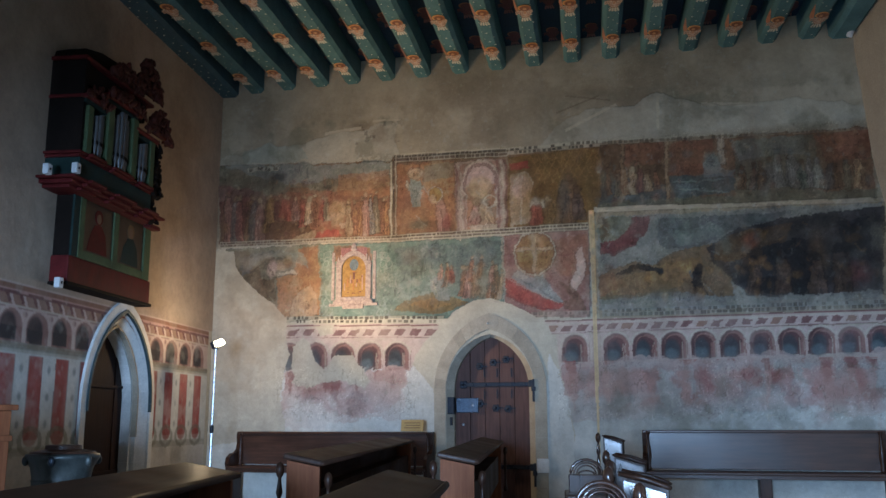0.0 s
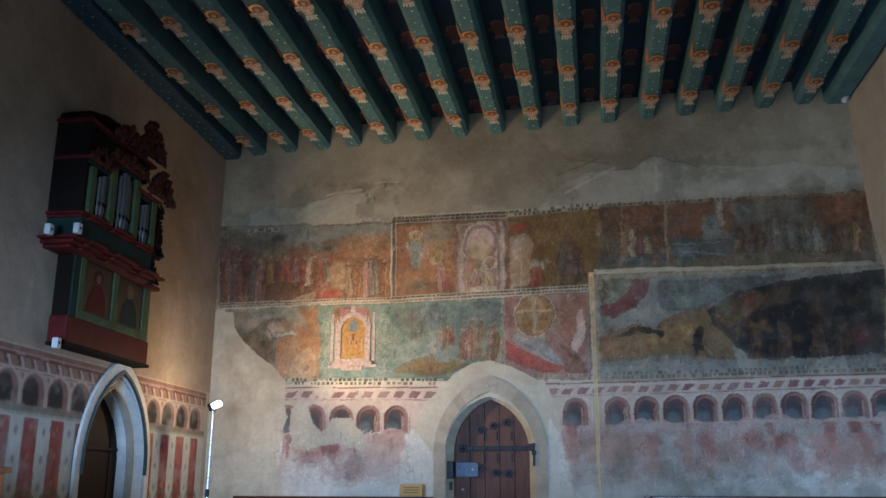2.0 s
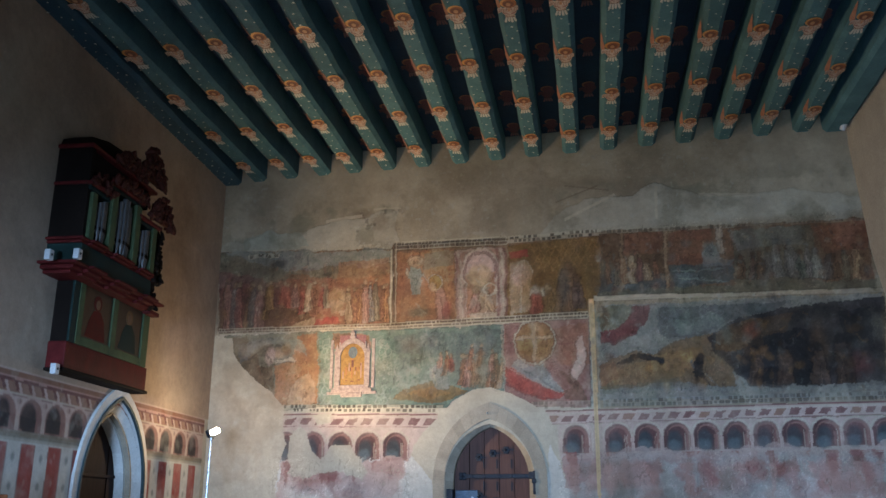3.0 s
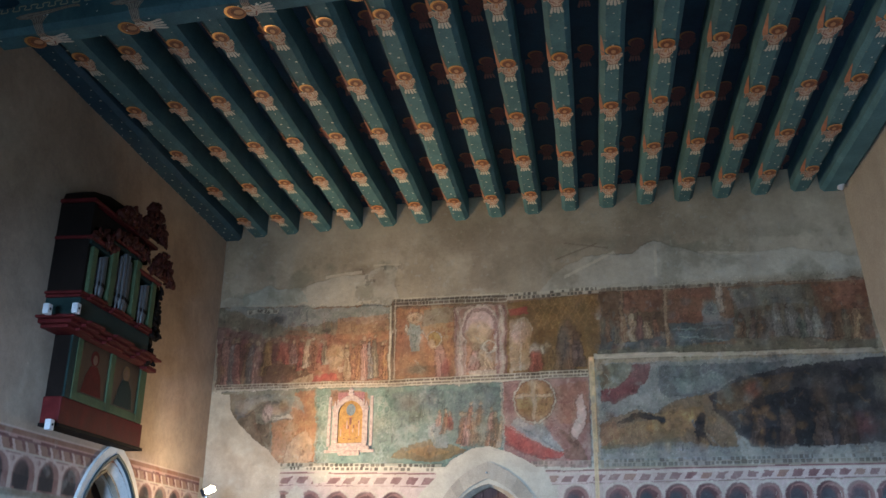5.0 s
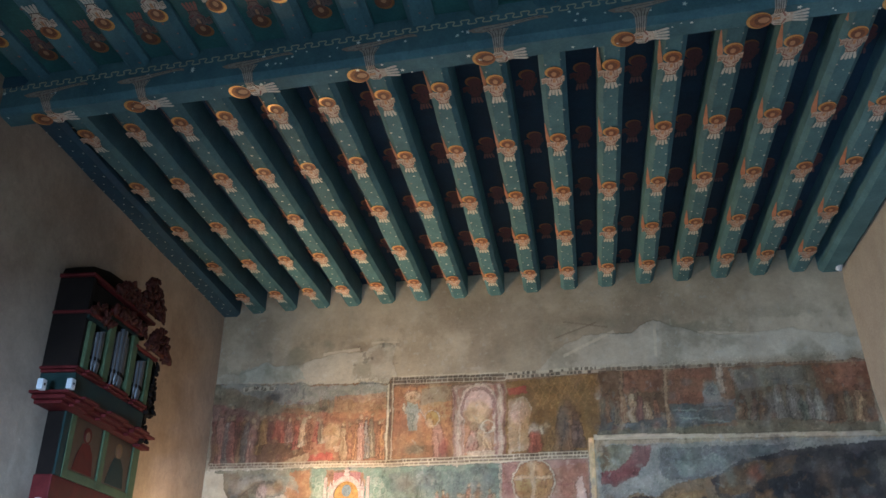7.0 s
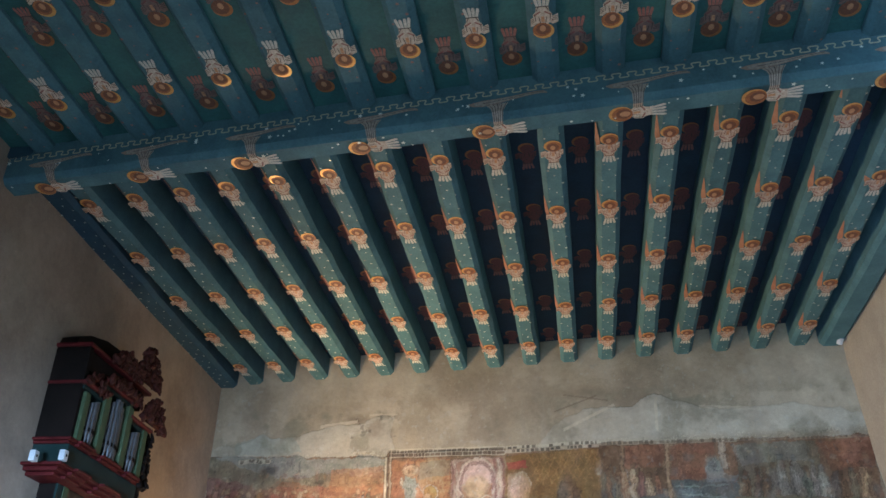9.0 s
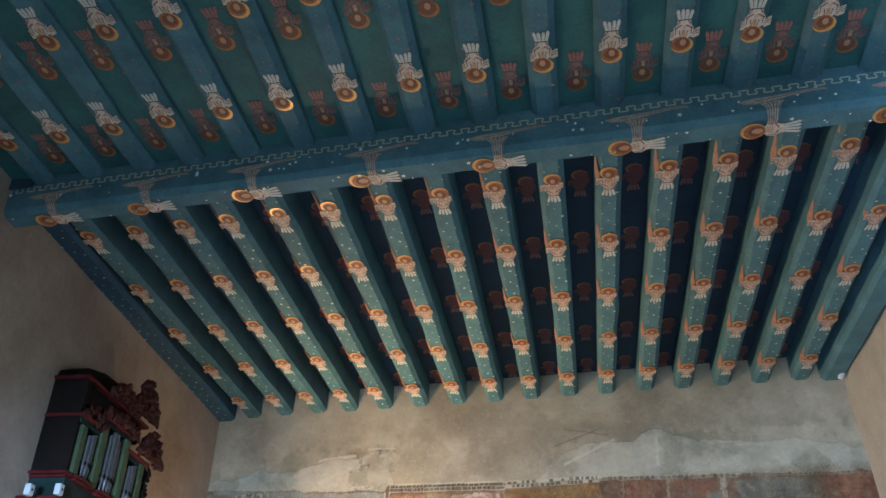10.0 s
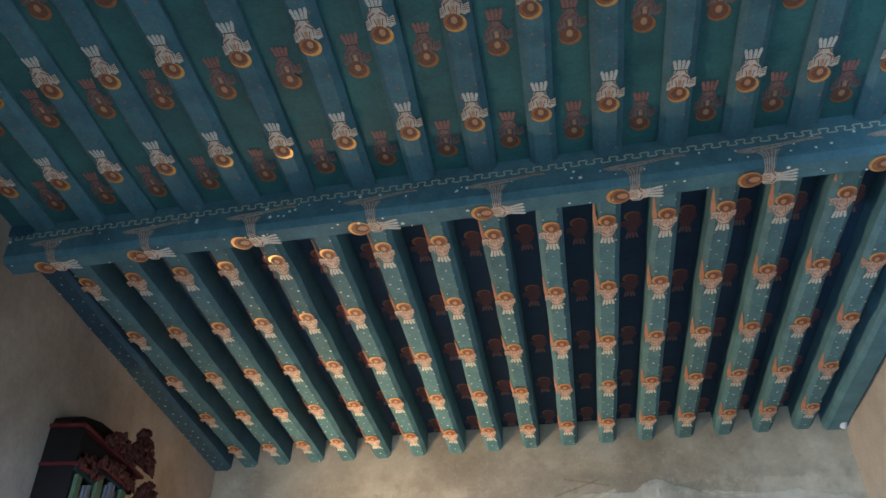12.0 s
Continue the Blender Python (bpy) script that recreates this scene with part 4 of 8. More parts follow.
far.ring(PALETEAL, 0.7, -3.87, 3.39, 0.042, 0.049, 0.016)
far.ell(PALETEAL, 0.55, -3.93, 3.33, 0.030, 0.024, 0.3, 0.03)
far.ring(PALETEAL, 0.7, -3.92, 3.26, 0.042, 0.049, 0.016)
far.ell(PALETEAL, 0.55, -3.87, 3.19, 0.029, 0.024, 0.3, 0.03)
far.ring(PALETEAL, 0.7, -3.86, 3.12, 0.042, 0.048, 0.016)
far.ell(PALETEAL, 0.55, -3.93, 3.05, 0.029, 0.024, 0.3, 0.03)
far.ring(PALETEAL, 0.7, -3.92, 2.98, 0.042, 0.048, 0.016)
far.ell(PALETEAL, 0.55, -3.87, 2.92, 0.029, 0.024, 0.3, 0.03)
far.ring(PALETEAL, 0.7, -3.86, 2.84, 0.042, 0.048, 0.016)
far.ell(PALETEAL, 0.55, -3.92, 2.78, 0.029, 0.024, 0.3, 0.03)
far.ring(PALETEAL, 0.7, -3.91, 2.71, 0.042, 0.048, 0.016)
far.ell(PALETEAL, 0.55, -3.86, 2.64, 0.029, 0.024, 0.3, 0.03)
far.poly(SLATE, 0.5, 0.2, -3.77, 3.65, -2.21, 3.68, -2.21, 3.30, -3.27, 3.26, -3.77, 3.40)
far.poly(PALETEAL, 0.45, 0.2, -3.77, 3.32, -3.18, 3.22, -3.18, 2.86, -3.76, 2.82)
far.poly(SKYGREY, 0.4, 0.2, -3.73, 3.59, -3.18, 3.60, -3.02, 3.45, -3.60, 3.40)
far.ell(UMBER, 0.5, -3.54, 3.48, 0.117, 0.114, 0.5, 0.03)
far.ell(SLATE, 0.5, -3.23, 3.50, 0.099, 0.130, 0.5, 0.03)
far.ell(GREENGREY, 0.5, -3.39, 3.27, 0.165, 0.097, 0.5, 0.03)
far.poly(DEEPOCHRE, 0.75, 0.12, -3.76, 2.71, -3.59, 2.88, -3.26, 2.96, -2.86, 2.85, -2.70, 2.77, -3.10, 2.67)
far.poly(OCHRE, 0.5, 0.1, -3.59, 2.81, -3.18, 2.91, -2.94, 2.79, -3.26, 2.72)
far.poly(SKYGREY, 0.85, 0.05, -3.26, 3.14, -3.12, 3.19, -2.98, 3.12, -2.95, 2.86, -3.14, 2.85, -3.22, 2.94)
far.line(SLATE, 0.5, 0.016, -3.14, 3.14, -3.08, 2.86)
far.line(CREAM, 0.5, 0.016, -3.20, 3.12, -3.15, 2.92)
far.draped(-3.12, 3.13, 0.25, 0.07, PINK, SAND, 0.15, 556)
far.draped(-3.04, 3.03, 0.37, 0.09, RUST, SAND, 0.15, 557)
far.draped(-2.96, 3.08, 0.27, 0.07, REDPAINT, SAND, 0.15, 558)
far.draped(-2.81, 2.89, 0.44, 0.09, RUST, SAND, 0.15, 559)
far.draped(-2.73, 2.85, 0.54, 0.09, PINK, SAND, 0.15, 560)
far.draped(-2.65, 2.86, 0.47, 0.09, BROWN, SAND, 0.15, 561)
far.draped(-2.57, 2.87, 0.54, 0.08, SAND, SAND, 0.15, 562)
far.draped(-2.49, 2.84, 0.52, 0.09, GREENGREY, SAND, 0.15, 563)
far.draped(-2.41, 2.84, 0.47, 0.09, RUST, SAND, 0.15, 564)
far.draped(-2.33, 2.82, 0.52, 0.09, UMBER, SAND, 0.15, 565)
far.draped(-2.27, 2.83, 0.45, 0.07, SAND, SAND, 0.15, 566)
far.draped(-2.68, 3.08, 0.40, 0.07, RUST, SAND, 0.15, 567)
far.draped(-2.54, 3.11, 0.35, 0.07, UMBER, SAND, 0.15, 568)
far.draped(-2.39, 3.07, 0.35, 0.07, PINK, SAND, 0.15, 569)
far.line(CREAM, 0.6, 0.022, -2.22, 3.70, -2.20, 2.83)
far.poly(MAUVE, 0.95, 0.04, -2.19, 3.73, -1.02, 3.77, -1.04, 2.56, -2.18, 2.57, lift=0.008)
far.poly(RUST, 0.6, 0.1, -1.66, 3.63, -1.04, 3.68, -1.05, 3.10, -1.44, 3.12)
far.poly(WINE, 0.4, 0.1, -2.21, 3.46, -2.04, 3.48, -2.02, 3.14, -2.20, 3.10)
far.ell(OCHRE, 0.7, -1.77, 3.46, 0.279, 0.301, 0.06, 0.02)
far.ring(CREAM, 0.8, -1.77, 3.46, 0.279, 0.301, 0.025)
far.ring(RUST, 0.6, -1.77, 3.46, 0.256, 0.277, 0.02)
far.line(SAND, 0.85, 0.055, -1.77, 3.72, -1.78, 3.19)
far.line(SAND, 0.8, 0.045, -2.02, 3.52, -1.52, 3.52)
far.ell(DEEPOCHRE, 0.5, -1.90, 3.33, 0.109, 0.094, 0.4, 0.03)
far.ell(DEEPOCHRE, 0.4, -1.63, 3.32, 0.093, 0.094, 0.4, 0.03)
far.ell(SAND, 0.5, -1.77, 3.68, 0.070, 0.079, 0.3, 0.03)
far.poly(PALEPINK, 0.8, 0.06, -1.18, 3.49, -1.12, 3.51, -1.06, 3.25, -1.14, 3.03, -1.28, 2.86, -1.33, 2.96, -1.22, 3.18)
far.line(UMBER, 0.6, 0.018, -1.18, 3.49, -1.32, 2.94)
far.line(UMBER, 0.5, 0.02, -1.63, 3.12, -1.31, 2.87)
far.line(PINK, 0.6, 0.03, -1.59, 3.15, -1.26, 2.80)
far.line(WINE, 0.6, 0.03, -1.47, 3.43, -1.20, 3.42)
far.poly(UMBER, 0.6, 0.06, -1.56, 3.12, -1.37, 3.02, -1.15, 2.84, -1.08, 2.65, -1.38, 2.66)
far.poly(MAUVE, 0.6, 0.05, -1.67, 3.09, -1.48, 3.12, -1.30, 2.80, -1.45, 2.73)
far.poly(SKYGREY, 0.92, 0.03, -2.11, 3.14, -2.02, 3.25, -1.83, 3.13, -1.65, 3.15, -1.56, 2.97, -1.39, 2.76, -1.60, 2.81, -1.91, 2.96)
far.poly(CREAM, 0.5, 0.03, -2.10, 3.16, -2.00, 3.25, -1.84, 3.13, -1.94, 3.09)
far.line(SLATE, 0.6, 0.018, -1.98, 3.09, -1.41, 2.75)
far.poly(REDPAINT, 0.97, 0.025, -2.20, 3.14, -2.10, 3.11, -1.91, 2.95, -1.64, 2.82, -1.38, 2.74, -1.45, 2.67, -1.68, 2.66, -1.95, 2.75, -2.17, 2.89)
far.line(WINE, 0.7, 0.022, -2.20, 2.93, -1.91, 2.73)
far.line(WINE, 0.7, 0.022, -1.91, 2.73, -1.49, 2.66)
far.line(CREAM, 0.4, 0.014, -2.19, 3.14, -1.91, 2.95)
far.line(CREAM, 0.4, 0.014, -1.91, 2.95, -1.39, 2.74)
# the long picture in the recess: maroon arc, cloudy sky, ochre hills, dark beasts
far.poly(SKYGREY, 0.9, 0.06, -0.91, 3.93, 2.66, 3.90, 2.56, 2.69, -0.94, 2.75)
far.poly(SLATE, 0.7, 0.1, -0.13, 3.87, 1.58, 3.84, 1.43, 3.75, 0.79, 3.63, 0.43, 3.46, -0.08, 3.44)
far.poly(PALETEAL, 0.35, 0.2, 0.01, 3.67, 0.59, 3.79, 0.72, 3.63, 0.14, 3.47)
far.poly(GREENGREY, 0.85, 0.06, -0.89, 3.92, -0.41, 3.91, -0.45, 3.73, -0.63, 3.58, -0.88, 3.52)
far.poly(WINE, 0.95, 0.03, -0.44, 3.89, -0.20, 3.90, -0.24, 3.68, -0.41, 3.50, -0.67, 3.39, -0.88, 3.40, -0.89, 3.55, -0.67, 3.58, -0.51, 3.69)
far.ell(UMBER, 0.7, -0.82, 3.75, 0.068, 0.172, 0.3, 0.03)
far.ell(SAND, 0.5, -0.88, 3.87, 0.046, 0.079, 0.3, 0.03)
far.poly(DEEPOCHRE, 0.75, 0.06, -0.93, 3.10, -0.76, 3.18, -0.46, 3.29, -0.17, 3.23, 0.02, 3.36, 0.35, 3.46, 0.59, 3.49, 0.77, 3.33, 0.80, 2.78, -0.92, 2.79)
far.poly(OCHRE, 0.3, 0.15, -0.84, 3.09, -0.24, 3.18, 0.42, 3.35, 0.47, 3.04, -0.04, 2.84, -0.77, 2.85)
far.poly(RUST, 0.5, 0.1, -0.93, 3.10, -0.72, 3.16, -0.66, 2.94, -0.94, 2.82)
far.poly(SOOT, 0.9, 0.1, 0.50, 3.45, 0.87, 3.64, 1.43, 3.75, 2.05, 3.82, 2.70, 3.84, 2.58, 2.74, 1.81, 2.74, 1.01, 2.79, 0.75, 3.03, 0.57, 3.23)
far.poly(DEEPOCHRE, 0.6, 0.12, 0.59, 3.49, 1.08, 3.65, 1.28, 3.60, 1.19, 3.31, 0.83, 3.22, 0.59, 3.26)
far.poly(BLACKISH, 0.75, 0.12, 1.13, 3.46, 1.82, 3.50, 1.90, 2.99, 1.62, 2.77, 0.94, 2.87, 0.82, 3.03)
far.poly(BLACKISH, 0.7, 0.12, 2.11, 3.71, 2.51, 3.73, 2.49, 3.25, 2.19, 3.20)
far.poly(UMBER, 0.6, 0.12, 0.86, 3.59, 1.57, 3.70, 1.48, 3.45, 0.92, 3.40)
far.ell(WINE, 0.6, 2.30, 2.98, 0.143, 0.128, 0.5, 0.1)
far.ell(REDPAINT, 0.35, 1.07, 3.50, 0.097, 0.089, 0.4, 0.08)
far.ell(UMBER, 0.6, 1.87, 3.28, 0.093, 0.292, 0.5, 0.08)
far.poly(BLACKISH, 0.85, 0.03, -0.47, 3.23, -0.31, 3.25, -0.17, 3.20, -0.08, 3.17, -0.06, 3.09, -0.17, 3.14, -0.39, 3.18, -0.63, 3.11, -0.69, 3.13)
far.ell(BLACKISH, 0.9, -0.09, 3.13, 0.051, 0.053, 0.2, 0.03)
far.ell(BLACKISH, 0.9, 0.38, 3.15, 0.057, 0.082, 0.2, 0.03)
far.poly(BLACKISH, 0.85, 0.03, 0.32, 3.11, 0.42, 3.11, 0.43, 2.90, 0.30, 2.90)
far.line(BLACKISH, 0.85, 0.035, 0.32, 2.93, 0.38, 2.77)
far.line(BLACKISH, 0.85, 0.035, 0.38, 2.77, 0.46, 2.75)
far.line(BLACKISH, 0.8, 0.03, 0.41, 2.96, 0.49, 2.79)
far.line(SLATE, 0.7, 0.025, 0.28, 3.13, 0.31, 3.01)
far.line(SKYGREY, 0.5, 0.02, 0.45, 2.96, 0.58, 2.78)
far.draped(1.05, 2.78, 0.54, 0.16, BLACKISH, SOOT, 0.0, 570)
far.draped(1.41, 2.78, 0.59, 0.18, BLACKISH, SOOT, 0.0, 571)
far.draped(1.82, 2.77, 0.57, 0.16, SOOT, SOOT, 0.0, 572)
far.draped(2.15, 2.77, 0.61, 0.17, BLACKISH, SOOT, 0.0, 573)
far.poly(SKYGREY, 0.75, 0.08, -0.94, 2.79, 0.24, 2.85, 0.52, 2.75, 1.75, 2.77, 2.57, 2.78, 2.57, 2.60, -0.93, 2.64)
far.poly(GREENGREY, 0.5, 0.1, -0.92, 2.82, 0.10, 2.89, 0.31, 2.76, -0.91, 2.73)
far.dabs(-0.88, 1.00, 3.30, 3.87, 60, (SKYGREY, SLATE, PALETEAL), 416, 0.3, 0.06)
far.dabs(-0.90, 1.20, 2.76, 3.29, 90, (OCHRE, UMBER, BROWN, SOOT), 417, 0.4, 0.05)
far.dabs(0.87, 2.59, 2.70, 3.70, 150, (SOOT, UMBER, BLACKISH, DEEPOCHRE, SLATE), 418, 0.4, 0.05)
far.dabs(-3.80, -2.30, 2.75, 3.75, 120, (PALETEAL, SLATE, SKYGREY, GREENGREY), 419, 0.3, 0.045)
far.dabs(-6.50, -3.90, 3.85, 4.75, 160, (SAND, RUST, UMBER, WINE, OCHRE), 420, 0.35, 0.04)
far.dabs(-0.90, 2.60, 4.10, 4.85, 160, (SAND, RUST, SLATE, SKYGREY, UMBER), 421, 0.35, 0.045)
far.weather(((far.Z > 2.69) & (far.Z < 5.02)).astype(float))
# borders of the upper register
far.brickwork(-6.56, 3.81, -3.86, 3.77, 0.075, 65, 0.6)
far.brickwork(-3.86, 3.77, -1.03, 3.80, 0.085, 66, 0.85)
far.brickwork(-3.81, 4.97, -2.13, 4.93, 0.11, 62, 0.75)
far.writing(-2.12, 4.94, -0.83, 4.96, 0.10, 63, rows=2, a=0.75)
far.writing(-0.83, 4.96, 0.97, 4.92, 0.06, 64, rows=1, a=0.5)
far.writing(0.97, 4.92, 2.61, 4.88, 0.04, 67, rows=1, a=0.3)
far.line(CREAM, 0.8, 0.03, -3.85, 4.92, -3.84, 3.79)
far.line(SOOT, 0.5, 0.014, -3.82, 4.92, -3.80, 3.82)
far.line(CREAM, 0.6, 0.015, -3.78, 4.92, -3.77, 3.82)
# edge strip and ledge
far.line(CREAM, 0.95, 0.07, -0.94, 4.02, 0.17, 4.00)
far.line(CREAM, 0.8, 0.06, 0.10, 3.99, 2.92, 3.93)
# writing above the painted cornice
far.writing(-5.45, 2.64, -3.06, 2.58, 0.1, 68, rows=2, a=0.7)
far.writing(-1.83, 2.59, -0.92, 2.59, 0.1, 69, rows=2, a=0.4)
far.writing(-0.88, 2.60, 2.80, 2.62, 0.1, 70, rows=2, a=0.45, paper=(0.30, 0.33, 0.33))
# painted cornice with slanting blocks
far.poly(PALEPINK, 0.8, 0.02, -5.45, 2.57, -3.14, 2.52, -3.14, 2.33, -5.44, 2.37)
far.line(WINE, 0.8, 0.02, -5.45, 2.55, -3.14, 2.50)
far.line(WINE, 0.6, 0.015, -5.44, 2.38, -3.14, 2.33)
far.line(CREAM, 0.7, 0.02, -5.44, 2.52, -3.14, 2.47)
far.poly(WINE, 0.75, 0.02, -5.37, 2.49, -5.22, 2.49, -5.29, 2.40, -5.42, 2.41)
far.poly(WINE, 0.75, 0.02, -5.13, 2.49, -4.98, 2.49, -5.05, 2.40, -5.18, 2.40)
far.poly(WINE, 0.75, 0.02, -4.90, 2.48, -4.74, 2.48, -4.81, 2.39, -4.95, 2.40)
far.poly(WINE, 0.75, 0.02, -4.66, 2.48, -4.51, 2.47, -4.58, 2.39, -4.71, 2.39)
far.poly(WINE, 0.75, 0.02, -4.43, 2.47, -4.28, 2.47, -4.35, 2.38, -4.48, 2.39)
far.poly(WINE, 0.75, 0.02, -4.20, 2.47, -4.05, 2.46, -4.12, 2.38, -4.25, 2.38)
far.poly(WINE, 0.75, 0.02, -3.97, 2.46, -3.82, 2.46, -3.89, 2.37, -4.02, 2.38)
far.poly(WINE, 0.75, 0.02, -3.74, 2.46, -3.60, 2.45, -3.66, 2.37, -3.79, 2.37)
far.poly(WINE, 0.75, 0.02, -3.52, 2.45, -3.37, 2.45, -3.44, 2.36, -3.56, 2.37)
far.poly(WINE, 0.75, 0.02, -3.29, 2.45, -3.15, 2.44, -3.22, 2.36, -3.34, 2.36)
far.poly(PALEPINK, 0.8, 0.02, -1.65, 2.52, 2.80, 2.55, 2.78, 2.39, -1.66, 2.34)
far.line(WINE, 0.8, 0.02, -1.65, 2.51, 2.80, 2.54)
far.line(WINE, 0.6, 0.015, -1.66, 2.34, 2.78, 2.39)
far.line(CREAM, 0.7, 0.02, -1.65, 2.47, 2.79, 2.51)
far.poly(RUST, 0.75, 0.02, -1.59, 2.45, -1.46, 2.45, -1.52, 2.37, -1.64, 2.37)
far.poly(WINE, 0.75, 0.02, -1.39, 2.45, -1.26, 2.45, -1.32, 2.37, -1.44, 2.37)
far.poly(WINE, 0.75, 0.02, -1.19, 2.46, -1.06, 2.45, -1.12, 2.37, -1.24, 2.37)
far.poly(WINE, 0.75, 0.02, -0.99, 2.46, -0.86, 2.45, -0.93, 2.37, -1.04, 2.38)
far.poly(WINE, 0.75, 0.02, -0.79, 2.46, -0.67, 2.46, -0.73, 2.38, -0.84, 2.38)
far.poly(RUST, 0.75, 0.02, -0.60, 2.46, -0.47, 2.46, -0.53, 2.38, -0.64, 2.38)
far.poly(WINE, 0.75, 0.02, -0.40, 2.46, -0.28, 2.46, -0.34, 2.38, -0.45, 2.38)
far.poly(WINE, 0.75, 0.02, -0.21, 2.47, -0.09, 2.46, -0.15, 2.38, -0.26, 2.38)
far.poly(WINE, 0.75, 0.02, -0.02, 2.47, 0.10, 2.46, 0.04, 2.38, -0.07, 2.39)
far.poly(WINE, 0.75, 0.02, 0.17, 2.47, 0.29, 2.47, 0.23, 2.39, 0.12, 2.39)
far.poly(RUST, 0.75, 0.02, 0.36, 2.47, 0.48, 2.47, 0.42, 2.39, 0.31, 2.39)
far.poly(WINE, 0.75, 0.02, 0.54, 2.47, 0.66, 2.47, 0.60, 2.39, 0.50, 2.39)
far.poly(WINE, 0.75, 0.02, 0.73, 2.47, 0.85, 2.47, 0.79, 2.39, 0.68, 2.39)
far.poly(WINE, 0.75, 0.02, 0.91, 2.48, 1.03, 2.47, 0.97, 2.39, 0.87, 2.40)
far.poly(WINE, 0.75, 0.02, 1.09, 2.48, 1.21, 2.47, 1.15, 2.40, 1.05, 2.40)
far.poly(RUST, 0.75, 0.02, 1.28, 2.48, 1.39, 2.48, 1.33, 2.40, 1.23, 2.40)
far.poly(WINE, 0.75, 0.02, 1.45, 2.48, 1.57, 2.48, 1.51, 2.40, 1.41, 2.40)
far.poly(WINE, 0.75, 0.02, 1.63, 2.48, 1.75, 2.48, 1.69, 2.40, 1.59, 2.40)
far.poly(WINE, 0.75, 0.02, 1.81, 2.48, 1.92, 2.48, 1.86, 2.40, 1.76, 2.41)
far.poly(WINE, 0.75, 0.02, 1.98, 2.49, 2.10, 2.48, 2.04, 2.41, 1.94, 2.41)
far.poly(RUST, 0.75, 0.02, 2.16, 2.49, 2.27, 2.48, 2.21, 2.41, 2.11, 2.41)
far.poly(WINE, 0.75, 0.02, 2.33, 2.49, 2.44, 2.49, 2.38, 2.41, 2.29, 2.41)
far.poly(WINE, 0.75, 0.02, 2.50, 2.49, 2.61, 2.49, 2.55, 2.41, 2.46, 2.41)
far.poly(WINE, 0.75, 0.02, 2.67, 2.49, 2.78, 2.49, 2.72, 2.41, 2.63, 2.42)
# painted arcade: barrel niches seen at a slant, with a pale line over each
far.poly(PALEPINK, 0.55, 0.04, -1.50, 2.32, 2.78, 2.37, 2.74, 1.90, -1.47, 1.89)
far.poly(PALEPINK, 0.7, 0.05, -5.41, 2.38, -3.27, 2.33, -3.39, 2.16, -3.55, 1.89, -5.40, 1.96)
for k in range(5):
    far.niche(-5.36 + 0.405 * k, 1.93 - 0.01 * k, 0.175, 1.0 if k > 2 else 0.8, 600 + k)
far.niche(-1.26, 1.96, 0.17, 0.8, 610)
for k in range(10):
    far.niche(-0.715 + 0.378 * k - 0.0022 * k * k, 1.97 + 0.006 * k, 0.166 - 0.0016 * k, 0.75 if k in (5, 8) else 1.0, 620 + k)
# worn red dado under the arcade
far.poly(PINK, 0.6, 0.3, -5.47, 1.92, -3.55, 1.91, -3.58, 1.62, -3.83, 1.27, -4.25, 1.19, -4.93, 1.31, -5.45, 1.39)
far.poly(PALEPINK, 0.5, 0.4, -5.47, 1.92, -3.55, 1.91, -3.63, 1.15, -5.44, 1.08)
far.splotch(REDPAINT, 0.5, 0.55, 0.68, -5.46, -3.59, 1.23, 1.79, 31, 4)
far.splotch(WINE, 0.4, 0.56, 0.66, -4.77, -4.08, 1.19, 1.95, 32, 4)
far.poly(REDPAINT, 0.25, 0.25, -4.09, 1.90, -3.59, 1.89, -3.59, 1.69, -4.05, 1.70)
far.drip(REDPAINT, 0.5, 0.6, -5.42, -3.57, 1.27, 1.88)
far.drip(WINE, 0.4, 0.63, -5.42, -3.57, 1.19, 1.88)
far.splotch(SOOT, 0.35, 0.62, 0.7, -5.48, -3.59, 1.08, 2.37, 33, 5)
far.poly(PALEPINK, 0.5, 0.3, -1.47, 1.97, 2.75, 2.00, 2.69, 1.35, -1.41, 1.19)
far.poly(REDPAINT, 0.45, 0.15, -1.47, 1.91, -0.98, 1.92, -0.99, 1.67, -1.44, 1.54)
# grey put into the right dado's colour for the dimmer light there
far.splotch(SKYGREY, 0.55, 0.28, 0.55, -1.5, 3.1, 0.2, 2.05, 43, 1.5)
far.splotch(GREENGREY, 0.4, 0.45, 0.62, -0.9, 3.0, 0.9, 1.98, 44, 5)
far.splotch(REDPAINT, 0.5, 0.5, 0.6, -0.9, 2.6, 1.3, 1.98, 45, 5)
far.splotch(PINK, 0.7, 0.48, 0.62, -1.47, 2.49, 1.36, 2.01, 34, 3)
far.splotch(REDPAINT, 0.5, 0.58, 0.66, -1.47, 2.50, 1.49, 2.01, 35, 4)
far.splotch(UMBER, 0.3, 0.56, 0.68, -1.46, 2.46, 1.09, 2.04, 36, 4)
far.splotch(SLATE, 0.3, 0.56, 0.68, -0.95, 2.46, 1.09, 1.81, 37, 5)
far.drip(REDPAINT, 0.6, 0.6, -1.43, 2.45, 1.49, 1.97)
far.drip(WINE, 0.45, 0.64, -0.94, 2.46, 1.56, 1.96)
far.drip(UMBER, 0.35, 0.62, -0.95, 2.43, 1.29, 1.89)
far.drip(PINK, 0.6, 0.55, -1.43, 2.41, 1.09, 1.82)
far.splotch(PINK, 0.7, 0.5, 0.62, 1.68, 2.46, 1.09, 1.57, 38, 3)
far.ell(REDPAINT, 0.4, 2.24, 1.70, 0.070, 0.150, 0.35, 0.05)
